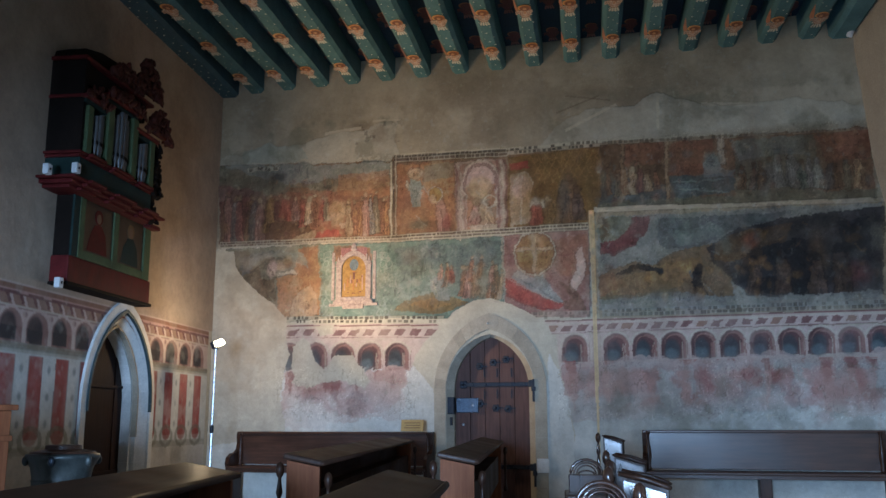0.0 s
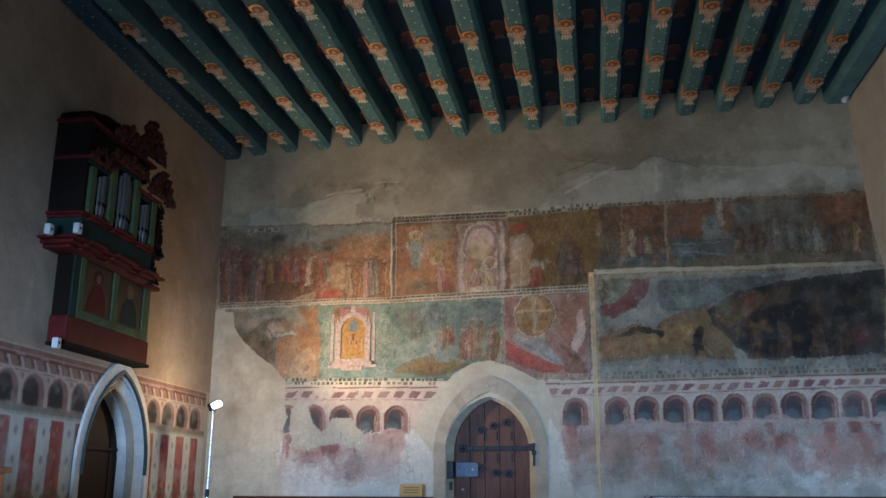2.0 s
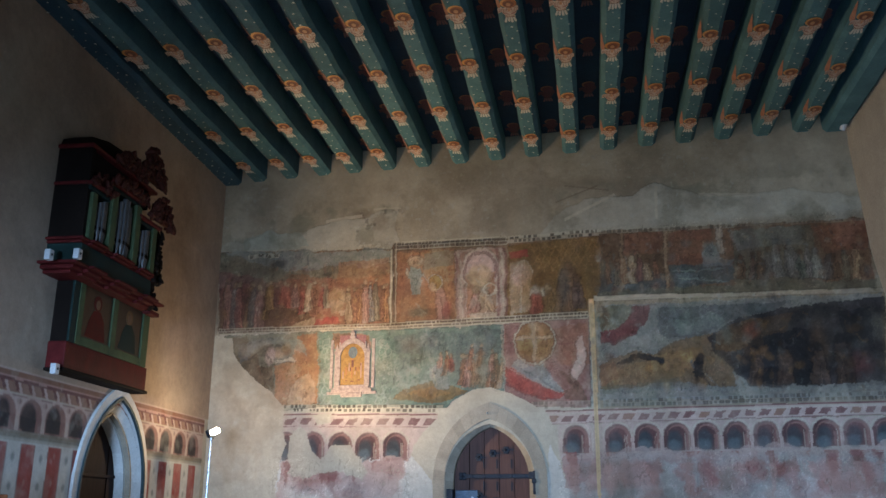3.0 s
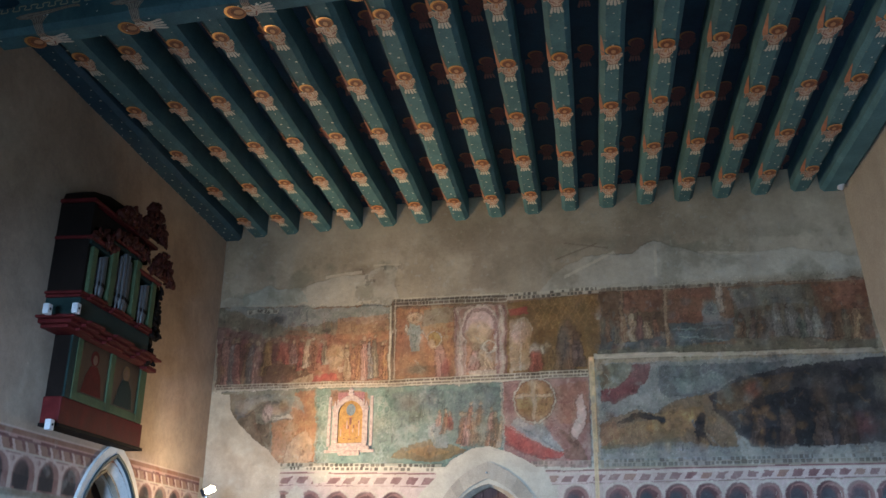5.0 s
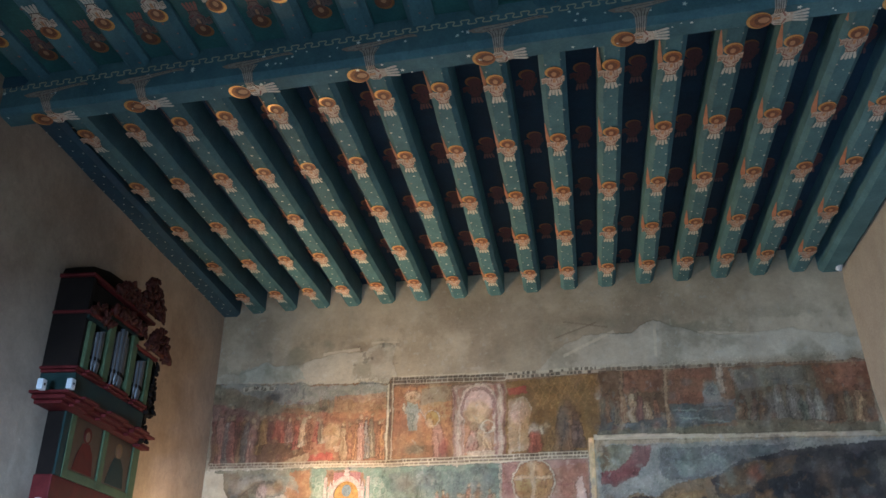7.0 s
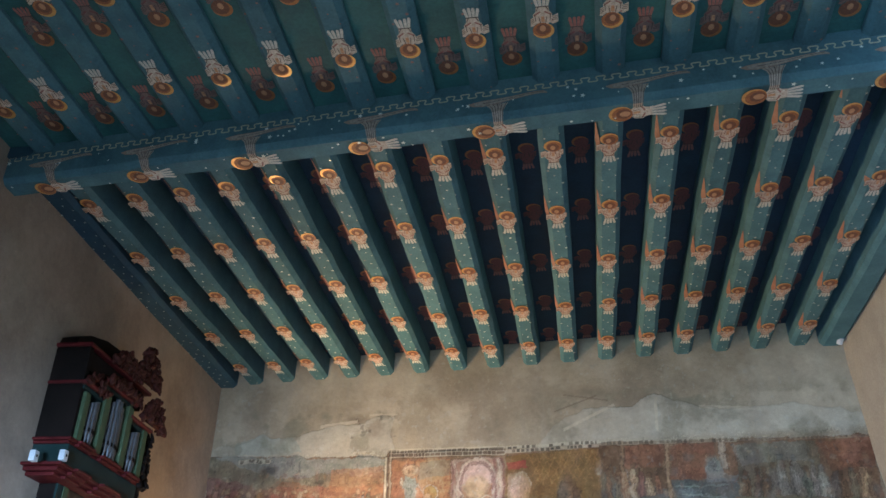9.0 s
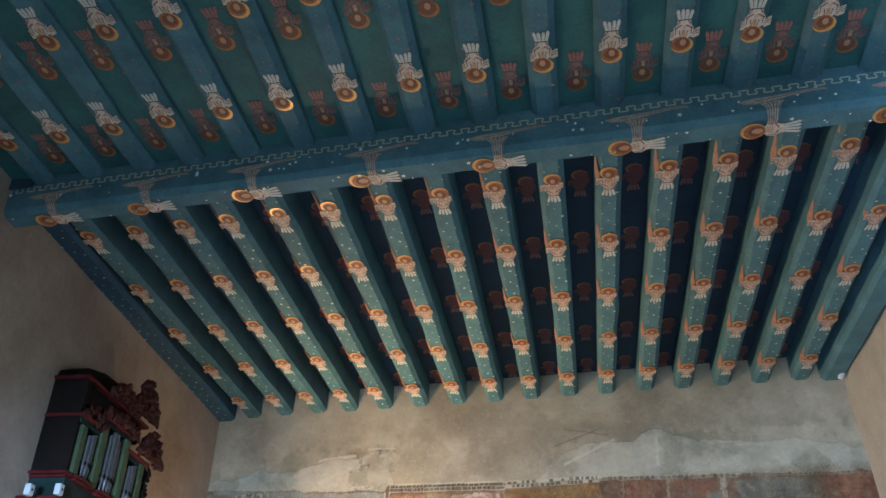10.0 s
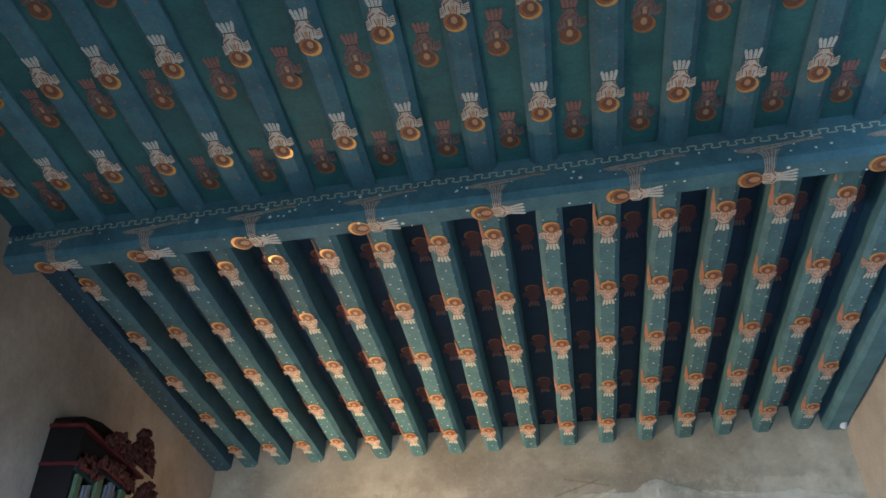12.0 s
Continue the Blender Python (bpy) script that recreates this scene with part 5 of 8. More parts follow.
far.ell(REDPAINT, 0.35, 1.85, 1.77, 0.060, 0.130, 0.35, 0.05)
far.ell(REDPAINT, 0.35, 0.41, 1.76, 0.100, 0.180, 0.35, 0.05)
far.ell(GREENGREY, 0.4, 0.61, 1.61, 0.100, 0.160, 0.35, 0.05)
# bare patches: corner, fallen render round the door, lost paint among the arches
far.poly(CREAM, 0.95, 0.1, -6.62, 3.75, -6.34, 3.71, -6.29, 3.49, -6.14, 3.26, -5.85, 3.04, -5.61, 2.87, -5.42, 2.64, -5.43, 2.36, -5.34, 2.12, -5.47, 1.88, -5.49, 1.55, -5.40, 1.23, -5.37, 1.00, -6.67, 0.83, lift=0, rub=0.15)
far.poly(CREAM, 0.92, 0.08, -5.30, 2.24, -5.17, 2.37, -5.06, 2.27, -4.95, 2.03, -4.81, 1.91, -4.69, 2.09, -4.39, 2.10, -4.24, 1.90, -4.13, 1.74, -4.25, 1.62, -4.60, 1.77, -5.07, 1.63, -5.33, 1.71, rub=0.2)
far.poly(CREAM, 0.9, 0.06, -4.99, 2.52, -4.70, 2.56, -4.70, 2.43, -4.90, 2.38, rub=0.3)
far.poly(CREAM, 0.97, 0.06, -3.17, 1.00, -3.19, 1.61, -3.47, 1.93, -3.47, 2.08, -3.33, 2.28, -3.15, 2.43, -2.94, 2.68, -2.62, 2.82, -2.38, 2.84, -2.10, 2.77, -1.80, 2.59, -1.62, 2.47, -1.50, 2.16, -1.45, 1.86, -1.40, 1.52, -1.32, 1.23, -1.28, 1.01, -1.37, 0.20, -3.26, 0.17, lift=0, rub=0.1)
far.poly(CHALK, 0.8, 0.12, -1.58, 2.12, -1.47, 1.86, -1.40, 1.52, -1.32, 1.23, -1.29, 0.86, -1.37, 0.20, -1.70, 0.20, -1.69, 1.52, rub=0.1)
far.splotch(SAND, 0.35, 0.45, 0.6, -6.74, -5.28, 1.55, 3.77, 39, 2)
far.splotch(UMBER, 0.2, 0.52, 0.66, -6.84, -5.25, 0.76, 3.77, 41, 2)
far.splotch(CHALK, 0.6, 0.45, 0.62, -5.46, -3.11, 0.78, 1.63, 42, 2)
far.weather((1.4 * ((far.Z > 1.2) & (far.Z < 1.95)) + 0.4 * ((far.Z >= 1.95) & (far.Z < 2.5))) * (((far.U > -5.6) & (far.U < -3.45)) | (far.U > -1.5)))
# the recess on the right: set back under a ledge, with a splayed pale edge
EDGE_U, LEDGE_Z = -1.00, 3.97
ledge = LEDGE_Z - 0.02 * (far.U - EDGE_U)
back = np.clip((far.U + far.wu * 0.02 - EDGE_U) / 0.035, 0, 1) * np.clip((ledge + far.wz * 0.03 - far.Z) / 0.05, 0, 1)
far.lift = np.where(far.U > EDGE_U, far.lift * (1 - back), far.lift) - 0.015 * back
strip = (np.abs(far.U + far.wu * 0.015 - (EDGE_U + 0.02)) < 0.012 + 0.024 * far.Z / 4) & (far.Z < 4.02)
far.col[strip] = far.col[strip] * 0.15 + np.array((0.72, 0.46, 0.24)) * 0.85
# dimmer light put into the colour: pictures graded darker towards the right
right_dim = np.clip((far.U + 1.6) / 3.4, 0, 1) * np.clip((far.Z - 2.5) / 0.1, 0, 1) * np.clip((5.05 - far.Z) / 0.1, 0, 1)
far.col *= 1 - right_dim[..., None] * np.array((0.30, 0.37, 0.43))
# upper pictures graded darker towards the far left
left_dark = np.clip((-4.6 - far.U) / 1.6, 0, 1) * np.clip((far.Z - 3.75) / 0.2, 0, 1) * np.clip((5.2 - far.Z) / 0.3, 0, 1)
far.col *= 1 - left_dark[..., None] * np.array((0.28, 0.32, 0.34))
# flood lamp's warmth put into the colour of the upper wall
tan = np.clip((far.Z - 2.4) / 0.8, 0, 1)[..., None]
far.col *= 1 + tan * np.array((0.11, -0.01, -0.15))
# brushwork: fine broken colour inside the painted fields, and thin dark contours where tones meet
field = ((far.lift > 0.007) | ((far.U > EDGE_U) & (far.Z > 2.55) & (far.Z < 3.97))).astype(float)
hi, wi = far.U.shape
for k, (sz, amp) in enumerate(((6, 0.34), (16, 0.24), (38, 0.20))):
    grain = cloud((hi, wi), (6.6 * sz, 10 * sz), 300 + k, 2) - 0.5
    tint = np.stack([cloud((hi, wi), (6.6 * sz * 0.6, 10 * sz * 0.6), 310 + 3 * k + c, 2) - 0.5 for c in range(3)], -1)
    far.col *= 1 + field[..., None] * (amp * 1.5 * grain[..., None] + amp * 0.22 * tint)
lum = far.col.mean(-1)
gy, gx = np.gradient(lum)
edge = np.clip(np.hypot(gx, gy) / 0.045 - 0.5, 0, 1) * field * np.clip((far.soft - 0.30) * 4, 0, 1)
far.col *= (1 - 0.35 * edge)[..., None]
spots = np.clip((cloud((hi, wi), (6.6 * 16, 10 * 16), 330, 3) - 0.71) / 0.06, 0, 1) * np.clip((far.soft - 0.25) * 3, 0, 1)
faded = np.minimum(far.col * 1.8 + 0.02, np.array((0.40, 0.36, 0.29)))
far.col = far.col * (1 - 0.35 * spots[..., None]) + faded * 0.35 * spots[..., None]
pits = np.clip((cloud((hi, wi), (6.6 * 14, 10 * 14), 340, 3) - 0.72) / 0.05, 0, 1) * np.clip((far.wear - 0.45) * 8, 0, 1) * (0.12 + 0.6 * field)
far.col *= (1 - 0.45 * pits)[..., None]
far.lift -= 0.002 * pits
# faded and flaked paint everywhere in the pictures
worn = np.clip((far.wear - 0.60) / 0.08, 0, 1) * ((far.Z > 2.5) & (far.Z < 5.1)) * 0.35
faded = np.minimum(far.col * 1.9 + 0.02, np.array((0.36, 0.31, 0.24)))
far.col = far.col * (1 - worn[..., None]) + faded * worn[..., None]
dust = np.clip((far.streak - 0.5) / 0.3, 0, 1)[..., None] * 0.16
far.col = far.col * (1 - dust) + np.minimum(far.col * 2 + 0.02, np.array((0.30, 0.27, 0.22))) * dust
far.lift += 0.01 * (far.wear - 0.5) * (far.lift > 0.004)


def far_place(u, lift, z):
    return np.stack([u, FAR_Y - lift, z], -1)


def far_cut(u, z):
    """The doorway and, beside it, the small wall niche."""
    x = np.abs(u - DOOR_U)
    rise, half = DOOR_APEX - DOOR_SPRING, DOOR_HALF + 0.06
    rad = (rise * rise + half * half) / (2 * half)
    low = (x < half) & (z < DOOR_SPRING)
    arch = (z >= DOOR_SPRING) & ((x + rad - half) ** 2 + (z - DOOR_SPRING) ** 2 < rad * rad)
    niche = (np.abs(u - NICHE_U) < 0.19) & (z > NICHE_Z) & (z < NICHE_Z + 0.62)
    return low | arch | niche


NICHE_U, NICHE_Z = -4.40, 2.94
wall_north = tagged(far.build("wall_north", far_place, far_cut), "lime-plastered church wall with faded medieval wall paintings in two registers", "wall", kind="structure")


def slab(name, x0, x1, y0, y1, z0, z1, mat, label, category="wall", m=None):
    ob = mesh_object(name, one_box(x0, x1, y0, y1, z0, z1, m=m), mat)
    return tagged(ob, label, category, kind="structure")


core = bmesh.new()
for a, b, lo, hi in ((-7.2, NICHE_U - 0.19, 0, 7), (NICHE_U - 0.19, NICHE_U + 0.19, 0, NICHE_Z), (NICHE_U - 0.19, NICHE_U + 0.19, NICHE_Z + 0.62, 7),
                     (NICHE_U + 0.19, DOOR_U - 0.66, 0, 7), (DOOR_U - 0.66, DOOR_U + 0.66, 2.5, 7), (DOOR_U + 0.66, 4.2, 0, 7)):
    box(core, a, b, FAR_Y + 0.09, FAR_Y + 0.8, lo, hi)
part("masonry_core", core, M_PLASTER, wall_north, "rough masonry behind the plaster")

# ---- left wall, a little out of square; u runs from the corner towards the nave ----
LEFT_SLOPE = 0.12
LEFT_V = Vector((LEFT_SLOPE, -1, 0)).normalized()
LEFT_N = Vector((1, LEFT_SLOPE, 0)).normalized()
LEFT_O = Vector((-6.62, 12.0, 0))
# local axes of things on the left wall: x along the wall towards the nave, y into the room, z up
LEFT_M = Matrix((LEFT_V, LEFT_N, (0, 0, 1))).transposed().to_4x4()
LEFT_M.translation = LEFT_O
SIDE_U, SIDE_HALF, SIDE_SPRING, SIDE_APEX = 2.74, 0.66, 1.42, 2.40

left = Sheet(-0.05, 8.6, 0.0, 6.62, 0.0165, (0.345, 0.252, 0.190), 90)
left.splotch(CREAM, 0.22, 0.45, 0.65, 0, 8.6, 2.4, 6.6, 1, 0.8)
left.splotch(UMBER, 0.25, 0.5, 0.7, 0, 8.6, 2.4, 6.6, 2, 1.2)
left.rect(CHALK, 0.7, 0.0, 8.6, 0.0, 1.0, 0.05)
left.rect(OLDWHITE, 0.6, 0.12, 8.6, 0.9, 1.9, 0.02)
left.splotch(GREENGREY, 0.4, 0.48, 0.62, 0, 8.6, 0.5, 1.0, 3, 2)
# cornice in rose with slanting blocks
left.rect(PALEPINK, 0.85, 0.12, 8.6, 1.92, 2.50, 0.012)
left.rect(RUST, 0.9, 0.12, 8.6, 2.44, 2.48, 0.01)
left.rect(PINK, 0.9, 0.12, 8.6, 2.40, 2.44, 0.01)
left.rect(RUST, 0.75, 0.12, 8.6, 2.29, 2.39, 0.01)
left.line(WINE, 0.9, 0.02, 0.12, 2.40, 8.6, 2.40)
left.line(CREAM, 0.8, 0.02, 0.12, 2.275, 8.6, 2.275)
left.line(WINE, 0.5, 0.015, 0.12, 2.255, 8.6, 2.255)
for i in range(38):
    u = 0.22 + i * 0.222
    left.poly(PALEPINK, 0.95, 0.01, u, 2.29, u + 0.05, 2.29, u + 0.10, 2.385, u + 0.055, 2.385)
    left.poly(WINE, 0.85, 0.01, u + 0.06, 2.32, u + 0.10, 2.30, u + 0.16, 2.385, u + 0.11, 2.385)
# painted arcade
for i in range(20):
    u = 0.47 + i * 0.445
    left.rect(PALEPINK, 0.6, u - 0.22, u + 0.22, 1.93, 2.25, 0.01)
    left.ell(MAUVE, 0.9, u, 2.09, 0.19, 0.165, 0.08, 0.012)
    left.rect(MAUVE, 0.9, u - 0.19, u + 0.19, 1.94, 2.09, 0.012)
    left.ell(SOOT, 0.9, u + 0.04, 2.08, 0.13, 0.135, 0.15, 0.015)
    left.rect(SOOT, 0.9, u - 0.09, u + 0.17, 1.95, 2.08, 0.015)
    left.ring(PALEPINK, 0.9, u, 2.08, 0.212, 0.185, 0.03, 0.008, True)
    left.ell(WINE, 0.6, u + 0.222, 2.21, 0.04, 0.03, 0.3, 0.01)
    left.rect(CREAM, 0.6, u + 0.20, u + 0.245, 1.95, 2.08, 0.01)
left.rect(GREENGREY, 0.65, 0.12, 8.6, 1.86, 1.935, 0.012)
left.rect(OLDWHITE, 0.7, 0.12, 8.6, 1.835, 1.87, 0.012)
# hanging of red and white stripes with rounded ends
for i in range(18):
    u = 0.46 + i * 0.455
    if 2.1 < u < 3.55:
        continue
    if u > 3.5:
        u -= 0.10
    left.rect(CHALK, 0.75, u - 0.36, u + 0.36, 0.94, 1.84, 0.01)
for i in range(18):
    u = 0.46 + i * 0.47
    if 2.1 < u < 3.6:
        continue
    u = u - 0.24 if u > 3.6 else u
    left.rect((0.30, 0.06, 0.05), 0.92, u - 0.115, u + 0.115, 1.02, 1.83, 0.012)
    left.ell(REDPAINT, 0.8, u, 1.02, 0.11, 0.07, 0.1, 0.01)
    left.ring(GREENGREY, 0.6, u, 1.0, 0.17, 0.12, 0.05, 0.01)
    left.line(WINE, 0.6, 0.015, u - 0.12, 1.03, u - 0.12, 1.83)
    left.line(WINE, 0.6, 0.015, u + 0.12, 1.03, u + 0.12, 1.83)
    for k in range(3):
        left.ell(SLATE, 0.55, u + 0.235, 1.16 + 0.27 * k, 0.03, 0.04, 0.4, 0.02)
        left.ell(PINK, 0.5, u, 1.2 + 0.27 * k, 0.02, 0.03, 0.4, 0.02)
left.rect(GREENGREY, 0.35, 0.12, 8.6, 0.86, 0.95, 0.02)
left.splotch(CHALK, 0.22, 0.52, 0.66, 0, 8.6, 0.8, 2.5, 5, 4)
left.rect(CREAM, 0.85, -0.05, 0.13, 0.0, 2.5, 0.02)
lw = np.clip((left.wear - 0.60) / 0.1, 0, 1)[..., None] * 0.2 * (left.Z < 2.5)[..., None]
left.col = left.col * (1 - lw) + np.array(OLDWHITE) * lw


def left_place(u, lift, z):
    n, v, o = np.array(LEFT_N), np.array(LEFT_V), np.array(LEFT_O)
    return o + u[..., None] * v + lift[..., None] * n + z[..., None] * np.array((0, 0, 1.0))


def left_cut(u, z):
    x = np.abs(u - SIDE_U)
    rise, half = SIDE_APEX - SIDE_SPRING, SIDE_HALF + 0.06
    rad = (rise * rise + half * half) / (2 * half)
    return ((x < half) & (z < SIDE_SPRING)) | ((z >= SIDE_SPRING) & ((x + rad - half) ** 2 + (z - SIDE_SPRING) ** 2 < rad * rad))


wall_west = left.build("wall_west", left_place, left_cut)
# the sheet runs the other way round here: turn its faces into the room
wall_west.data.flip_normals()
tagged(wall_west, "plastered side wall with painted arcade and red striped hanging", "wall", kind="structure")
core = bmesh.new()
for a, b, lo, hi in ((-0.6, SIDE_U - 0.80, 0, 7), (SIDE_U - 0.80, SIDE_U + 0.80, 2.55, 7), (SIDE_U + 0.80, 17.5, 0, 7)):
    box(core, a, b, -0.9, -0.05, lo, hi, m=LEFT_M)
part("masonry_core", core, M_PLASTER, wall_west, "rough masonry behind the plaster")
slab("wall_west_nave", 8.55, 17.5, -0.05, 0.0, 0, 7, M_PLASTER, "plain plastered side wall of the nave", m=LEFT_M)

# ---- right wall: leans out below, where an arch springs ----
RIGHT_SLOPE = 0.10


def right_x(y, z):
    return 2.52 + RIGHT_SLOPE * (12.0 - y) + 0.055 * max(0.0, 5.9 - z) + 0.10 * max(0.0, 4.6 - z) ** 1.6


rb = bmesh.new()
ys = [12.05 - 0.45 * i for i in range(39)]
zs = [6.7 - 0.2 * i for i in range(35)]
grid = [[rb.verts.new((right_x(y, z) + 0.02 * noise.noise(Vector((y * 0.8, z * 0.8, 3))), y, max(z, 0))) for y in ys] for z in zs]
for i in range(len(zs) - 1):
    for j in range(len(ys) - 1):
        # the assumed opening, cut out of view for the side lamp
        if zs[i] < 2.3 and 7.4 < ys[j] < 9.9:
            continue
        rb.faces.new((grid[i][j], grid[i][j + 1], grid[i + 1][j + 1], grid[i + 1][j]))
wall_east = mesh_object("wall_east", rb, M_PLASTER, smooth=True)
tagged(wall_east, "plain buff plastered wall curving out below, with an assumed low opening", "wall", kind="structure")

# ---- back wall with its doorway, floor ----
wb = bmesh.new()
for a, b, lo, hi in ((-8, -1.7, 0, 7), (-1.7, 0.1, 2.4, 7), (0.1, 6, 0, 7)):
    box(wb, a, b, -5.6, -5.0, lo, hi)
tagged(mesh_object("wall_south", wb, M_PLASTER), "plain plastered end wall with an open doorway", "wall", kind="structure")
# unseen slab, added only to block door light on its way up
slab("shade_slab", -8, 0.4, -5.0, 0.8, 2.42, 2.72, M_PLASTER, "unseen slab added to keep door daylight off the upper room", "ceiling")
slab("floor", -8, 6.5, -5.6, 12.8, -0.3, 0.0, M_FLOOR, "worn grey stone floor", "floor")

# ---- ceiling: boards above joists on a girder ----
JOIST_Z, BOARD_Z, NEAR_BOARD_Z, GIRDER_Z = 6.18, 6.53, 6.265, 5.88
cb = bmesh.new()
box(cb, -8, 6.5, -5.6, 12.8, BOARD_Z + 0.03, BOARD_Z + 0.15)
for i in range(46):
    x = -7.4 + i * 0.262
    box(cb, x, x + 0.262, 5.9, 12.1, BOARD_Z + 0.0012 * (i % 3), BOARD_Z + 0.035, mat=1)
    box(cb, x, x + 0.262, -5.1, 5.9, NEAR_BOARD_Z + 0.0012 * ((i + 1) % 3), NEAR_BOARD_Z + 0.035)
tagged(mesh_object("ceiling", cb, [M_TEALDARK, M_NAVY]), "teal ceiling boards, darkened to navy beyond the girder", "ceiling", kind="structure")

# ---- painted motifs on the ceiling: a gilt disc over a pale fan-shaped body, as plain shapes ----
def disc(bm, x, y, r, z, mat, steps=18, ry=None, a0=0.0, a1=360.0):
    vs = [bm.verts.new((x + r * math.cos(radians(a0 + (a1 - a0) * i / steps)), y + (ry or r) * math.sin(radians(a0 + (a1 - a0) * i / steps)), z)) for i in range(steps + (a1 - a0 < 360))]
    f = bm.faces.new(vs[::-1])
    f.material_index = mat


def quad(bm, pts, z, mat):
    f = bm.faces.new([bm.verts.new((x, y, z)) for x, y in pts][::-1])
    if f.calc_area() and f.normal.z > 0:
        f.normal_flip()
    f.material_index = mat


MOTIF_MATS = [M_GOLD, M_FLESH, M_ROBE, M_TAIL, M_WING, M_OUTLINE, M_ROSE, M_HAIR, M_DULLCREAM, M_HALO]
FAR_MATS = [M_GOLD, M_FLESH, M_FARROBE, M_TAIL, M_RUSTWING, M_HAIR, M_ROSE, M_HAIR, M_DULLCREAM, M_HALO]


def motif_mesh(mats, seed, wing=0):
    """Lies under a joist: the disc at the origin, the fan towards +y; faces down, layered by a millimetre or two.
    wing: the way the long side wing runs along the joist's side face, 0 for none."""
    rng = random.Random(seed)
    bm = bmesh.new()
    j = lambda s: rng.uniform(-s, s)
    gold, face, robe, tail = 0, 1, 2, 3
    # short wing to the far edge, stub of the long wing to the near edge
    quad(bm, [(0.045, 0.085), (0.075, 0.060), (0.098, 0.060 + j(0.01)), (0.096, 0.085), (0.095, 0.12), (0.055, 0.14)], -0.0011, robe)
    for k in range(3):
        quad(bm, [(0.060, 0.098 + 0.014 * k), (0.104 - 0.004 * k, 0.074 + 0.016 * k), (0.104 - 0.004 * k, 0.078 + 0.016 * k), (0.060, 0.102 + 0.014 * k)], -0.0016, 5)
    quad(bm, [(-0.040, 0.090), (-0.075, 0.070), (-0.118, 0.085), (-0.118, 0.150), (-0.080, 0.135), (-0.045, 0.140)], -0.0012, robe)
    for k in range(3):
        quad(bm, [(-0.055, 0.100 + 0.012 * k), (-0.055, 0.104 + 0.012 * k), (-0.114, 0.108 + 0.014 * k), (-0.114, 0.103 + 0.014 * k)], -0.0017, 5)
    # gilt round, darker inner round, plain oval
    disc(bm, 0, 0.0, 0.083, -0.0016, gold, 24)
    disc(bm, 0.012, 0.014, 0.073, -0.0021, 9, 22)
    disc(bm, 0.004, 0.020, 0.056, -0.0026, 7, 22)
    disc(bm, j(0.006), 0.030, 0.024, -0.0032, face, ry=0.034)
    # body: shoulders, crossed sleeves, waist
    quad(bm, [(-0.030, 0.066), (0.030, 0.066), (0.066, 0.098), (0.074, 0.150), (0.052, 0.175), (0.046, 0.215), (-0.046, 0.215), (-0.052, 0.175), (-0.074, 0.150), (-0.066, 0.098)], -0.0019, robe)
    for s in (-1, 1):
        quad(bm, [(s * 0.052, 0.098), (s * 0.058, 0.100), (s * 0.064, 0.152), (s * 0.058, 0.154)], -0.0025, 5)
        quad(bm, [(s * 0.016, 0.078), (s * 0.020, 0.078), (s * 0.034, 0.128), (s * 0.028, 0.132)], -0.0025, 5)
        quad(bm, [(s * 0.062, 0.140), (s * 0.070, 0.150), (s * 0.020, 0.176), (s * 0.012, 0.166)], -0.0024, 6)
        quad(bm, [(s * 0.044, 0.178), (s * 0.050, 0.180), (s * 0.030, 0.212), (s * 0.024, 0.210)], -0.0026, 5)
    quad(bm, [(-0.014, 0.092), (0.014, 0.092), (0.012, 0.135), (-0.012, 0.135)], -0.0025, face)
    quad(bm, [(-0.048, 0.206), (0.048, 0.206), (0.050, 0.214), (-0.050, 0.214)], -0.0027, 5)
    # fan of four rounded strokes
    for k in range(4):
        x0, x1 = -0.036 + 0.024 * k, (-0.036 + 0.024 * k) * 1.45 + j(0.002)
        e = 0.288 - 0.06 * abs(x0) + j(0.008)
        quad(bm, [(x0 - 0.0105, 0.210), (x0 + 0.0105, 0.210), (x1 + 0.013, e - 0.016), (x1 + 0.009, e - 0.003), (x1, e), (x1 - 0.009, e - 0.003), (x1 - 0.013, e - 0.016)], -0.0022, tail)
    for v in bm.verts:
        if v.co.y > 0.07:
            v.co.y = 0.07 + (v.co.y - 0.07) * 1.38
    if wing:
        # tapered wing laid on the joist's chamfer; s runs from the underside to the side face
        prev = None
        for a, lo, hi in ((0.0, 0.15, 0.45), (0.05, 0.05, 0.85), (0.11, 0.10, 1.0), (0.19, 0.30, 1.0), (0.27, 0.52, 1.0), (0.35, 0.72, 1.0), (0.40, 0.88, 0.98)):
            y = 0.14 + wing * (a - 0.04)
            pair = [bm.verts.new((-0.070 - 0.050 * q - 0.006, y, 0.046 * q + 0.001)) for q in (lo, hi)]
            if prev:
                f = bm.faces.new((prev[0], pair[0], pair[1], prev[1]))
                f.material_index = 4
            prev = pair
    me = bpy.data.meshes.new("painted_motif")
    bm.to_mesh(me)
    bm.free()
    for m in mats:
        me.materials.append(m)
    return me


MOTIFS = [motif_mesh(FAR_MATS, 3 + i, -1) for i in range(3)]
NEAR_MOTIFS = [motif_mesh(MOTIF_MATS, 7 + i) for i in range(3)]
# duller sets for the boards: dark red in the far bay, greyed in the near one
FAR_BOARD = [M_DULLGOLD, M_DARKRED, M_DARKRED, M_ROSE, M_TEALDARK, M_OUTLINE, M_DARKRED, M_DARKRED, M_DARKRED, M_DARKRED]
NEAR_BOARD = [M_DULLGOLD, M_FLESH, M_DULLROSE, M_ROSE, M_PALEWING, M_OUTLINE, M_DARKRED, M_HAIR, M_DULLROSE, M_HAIR]
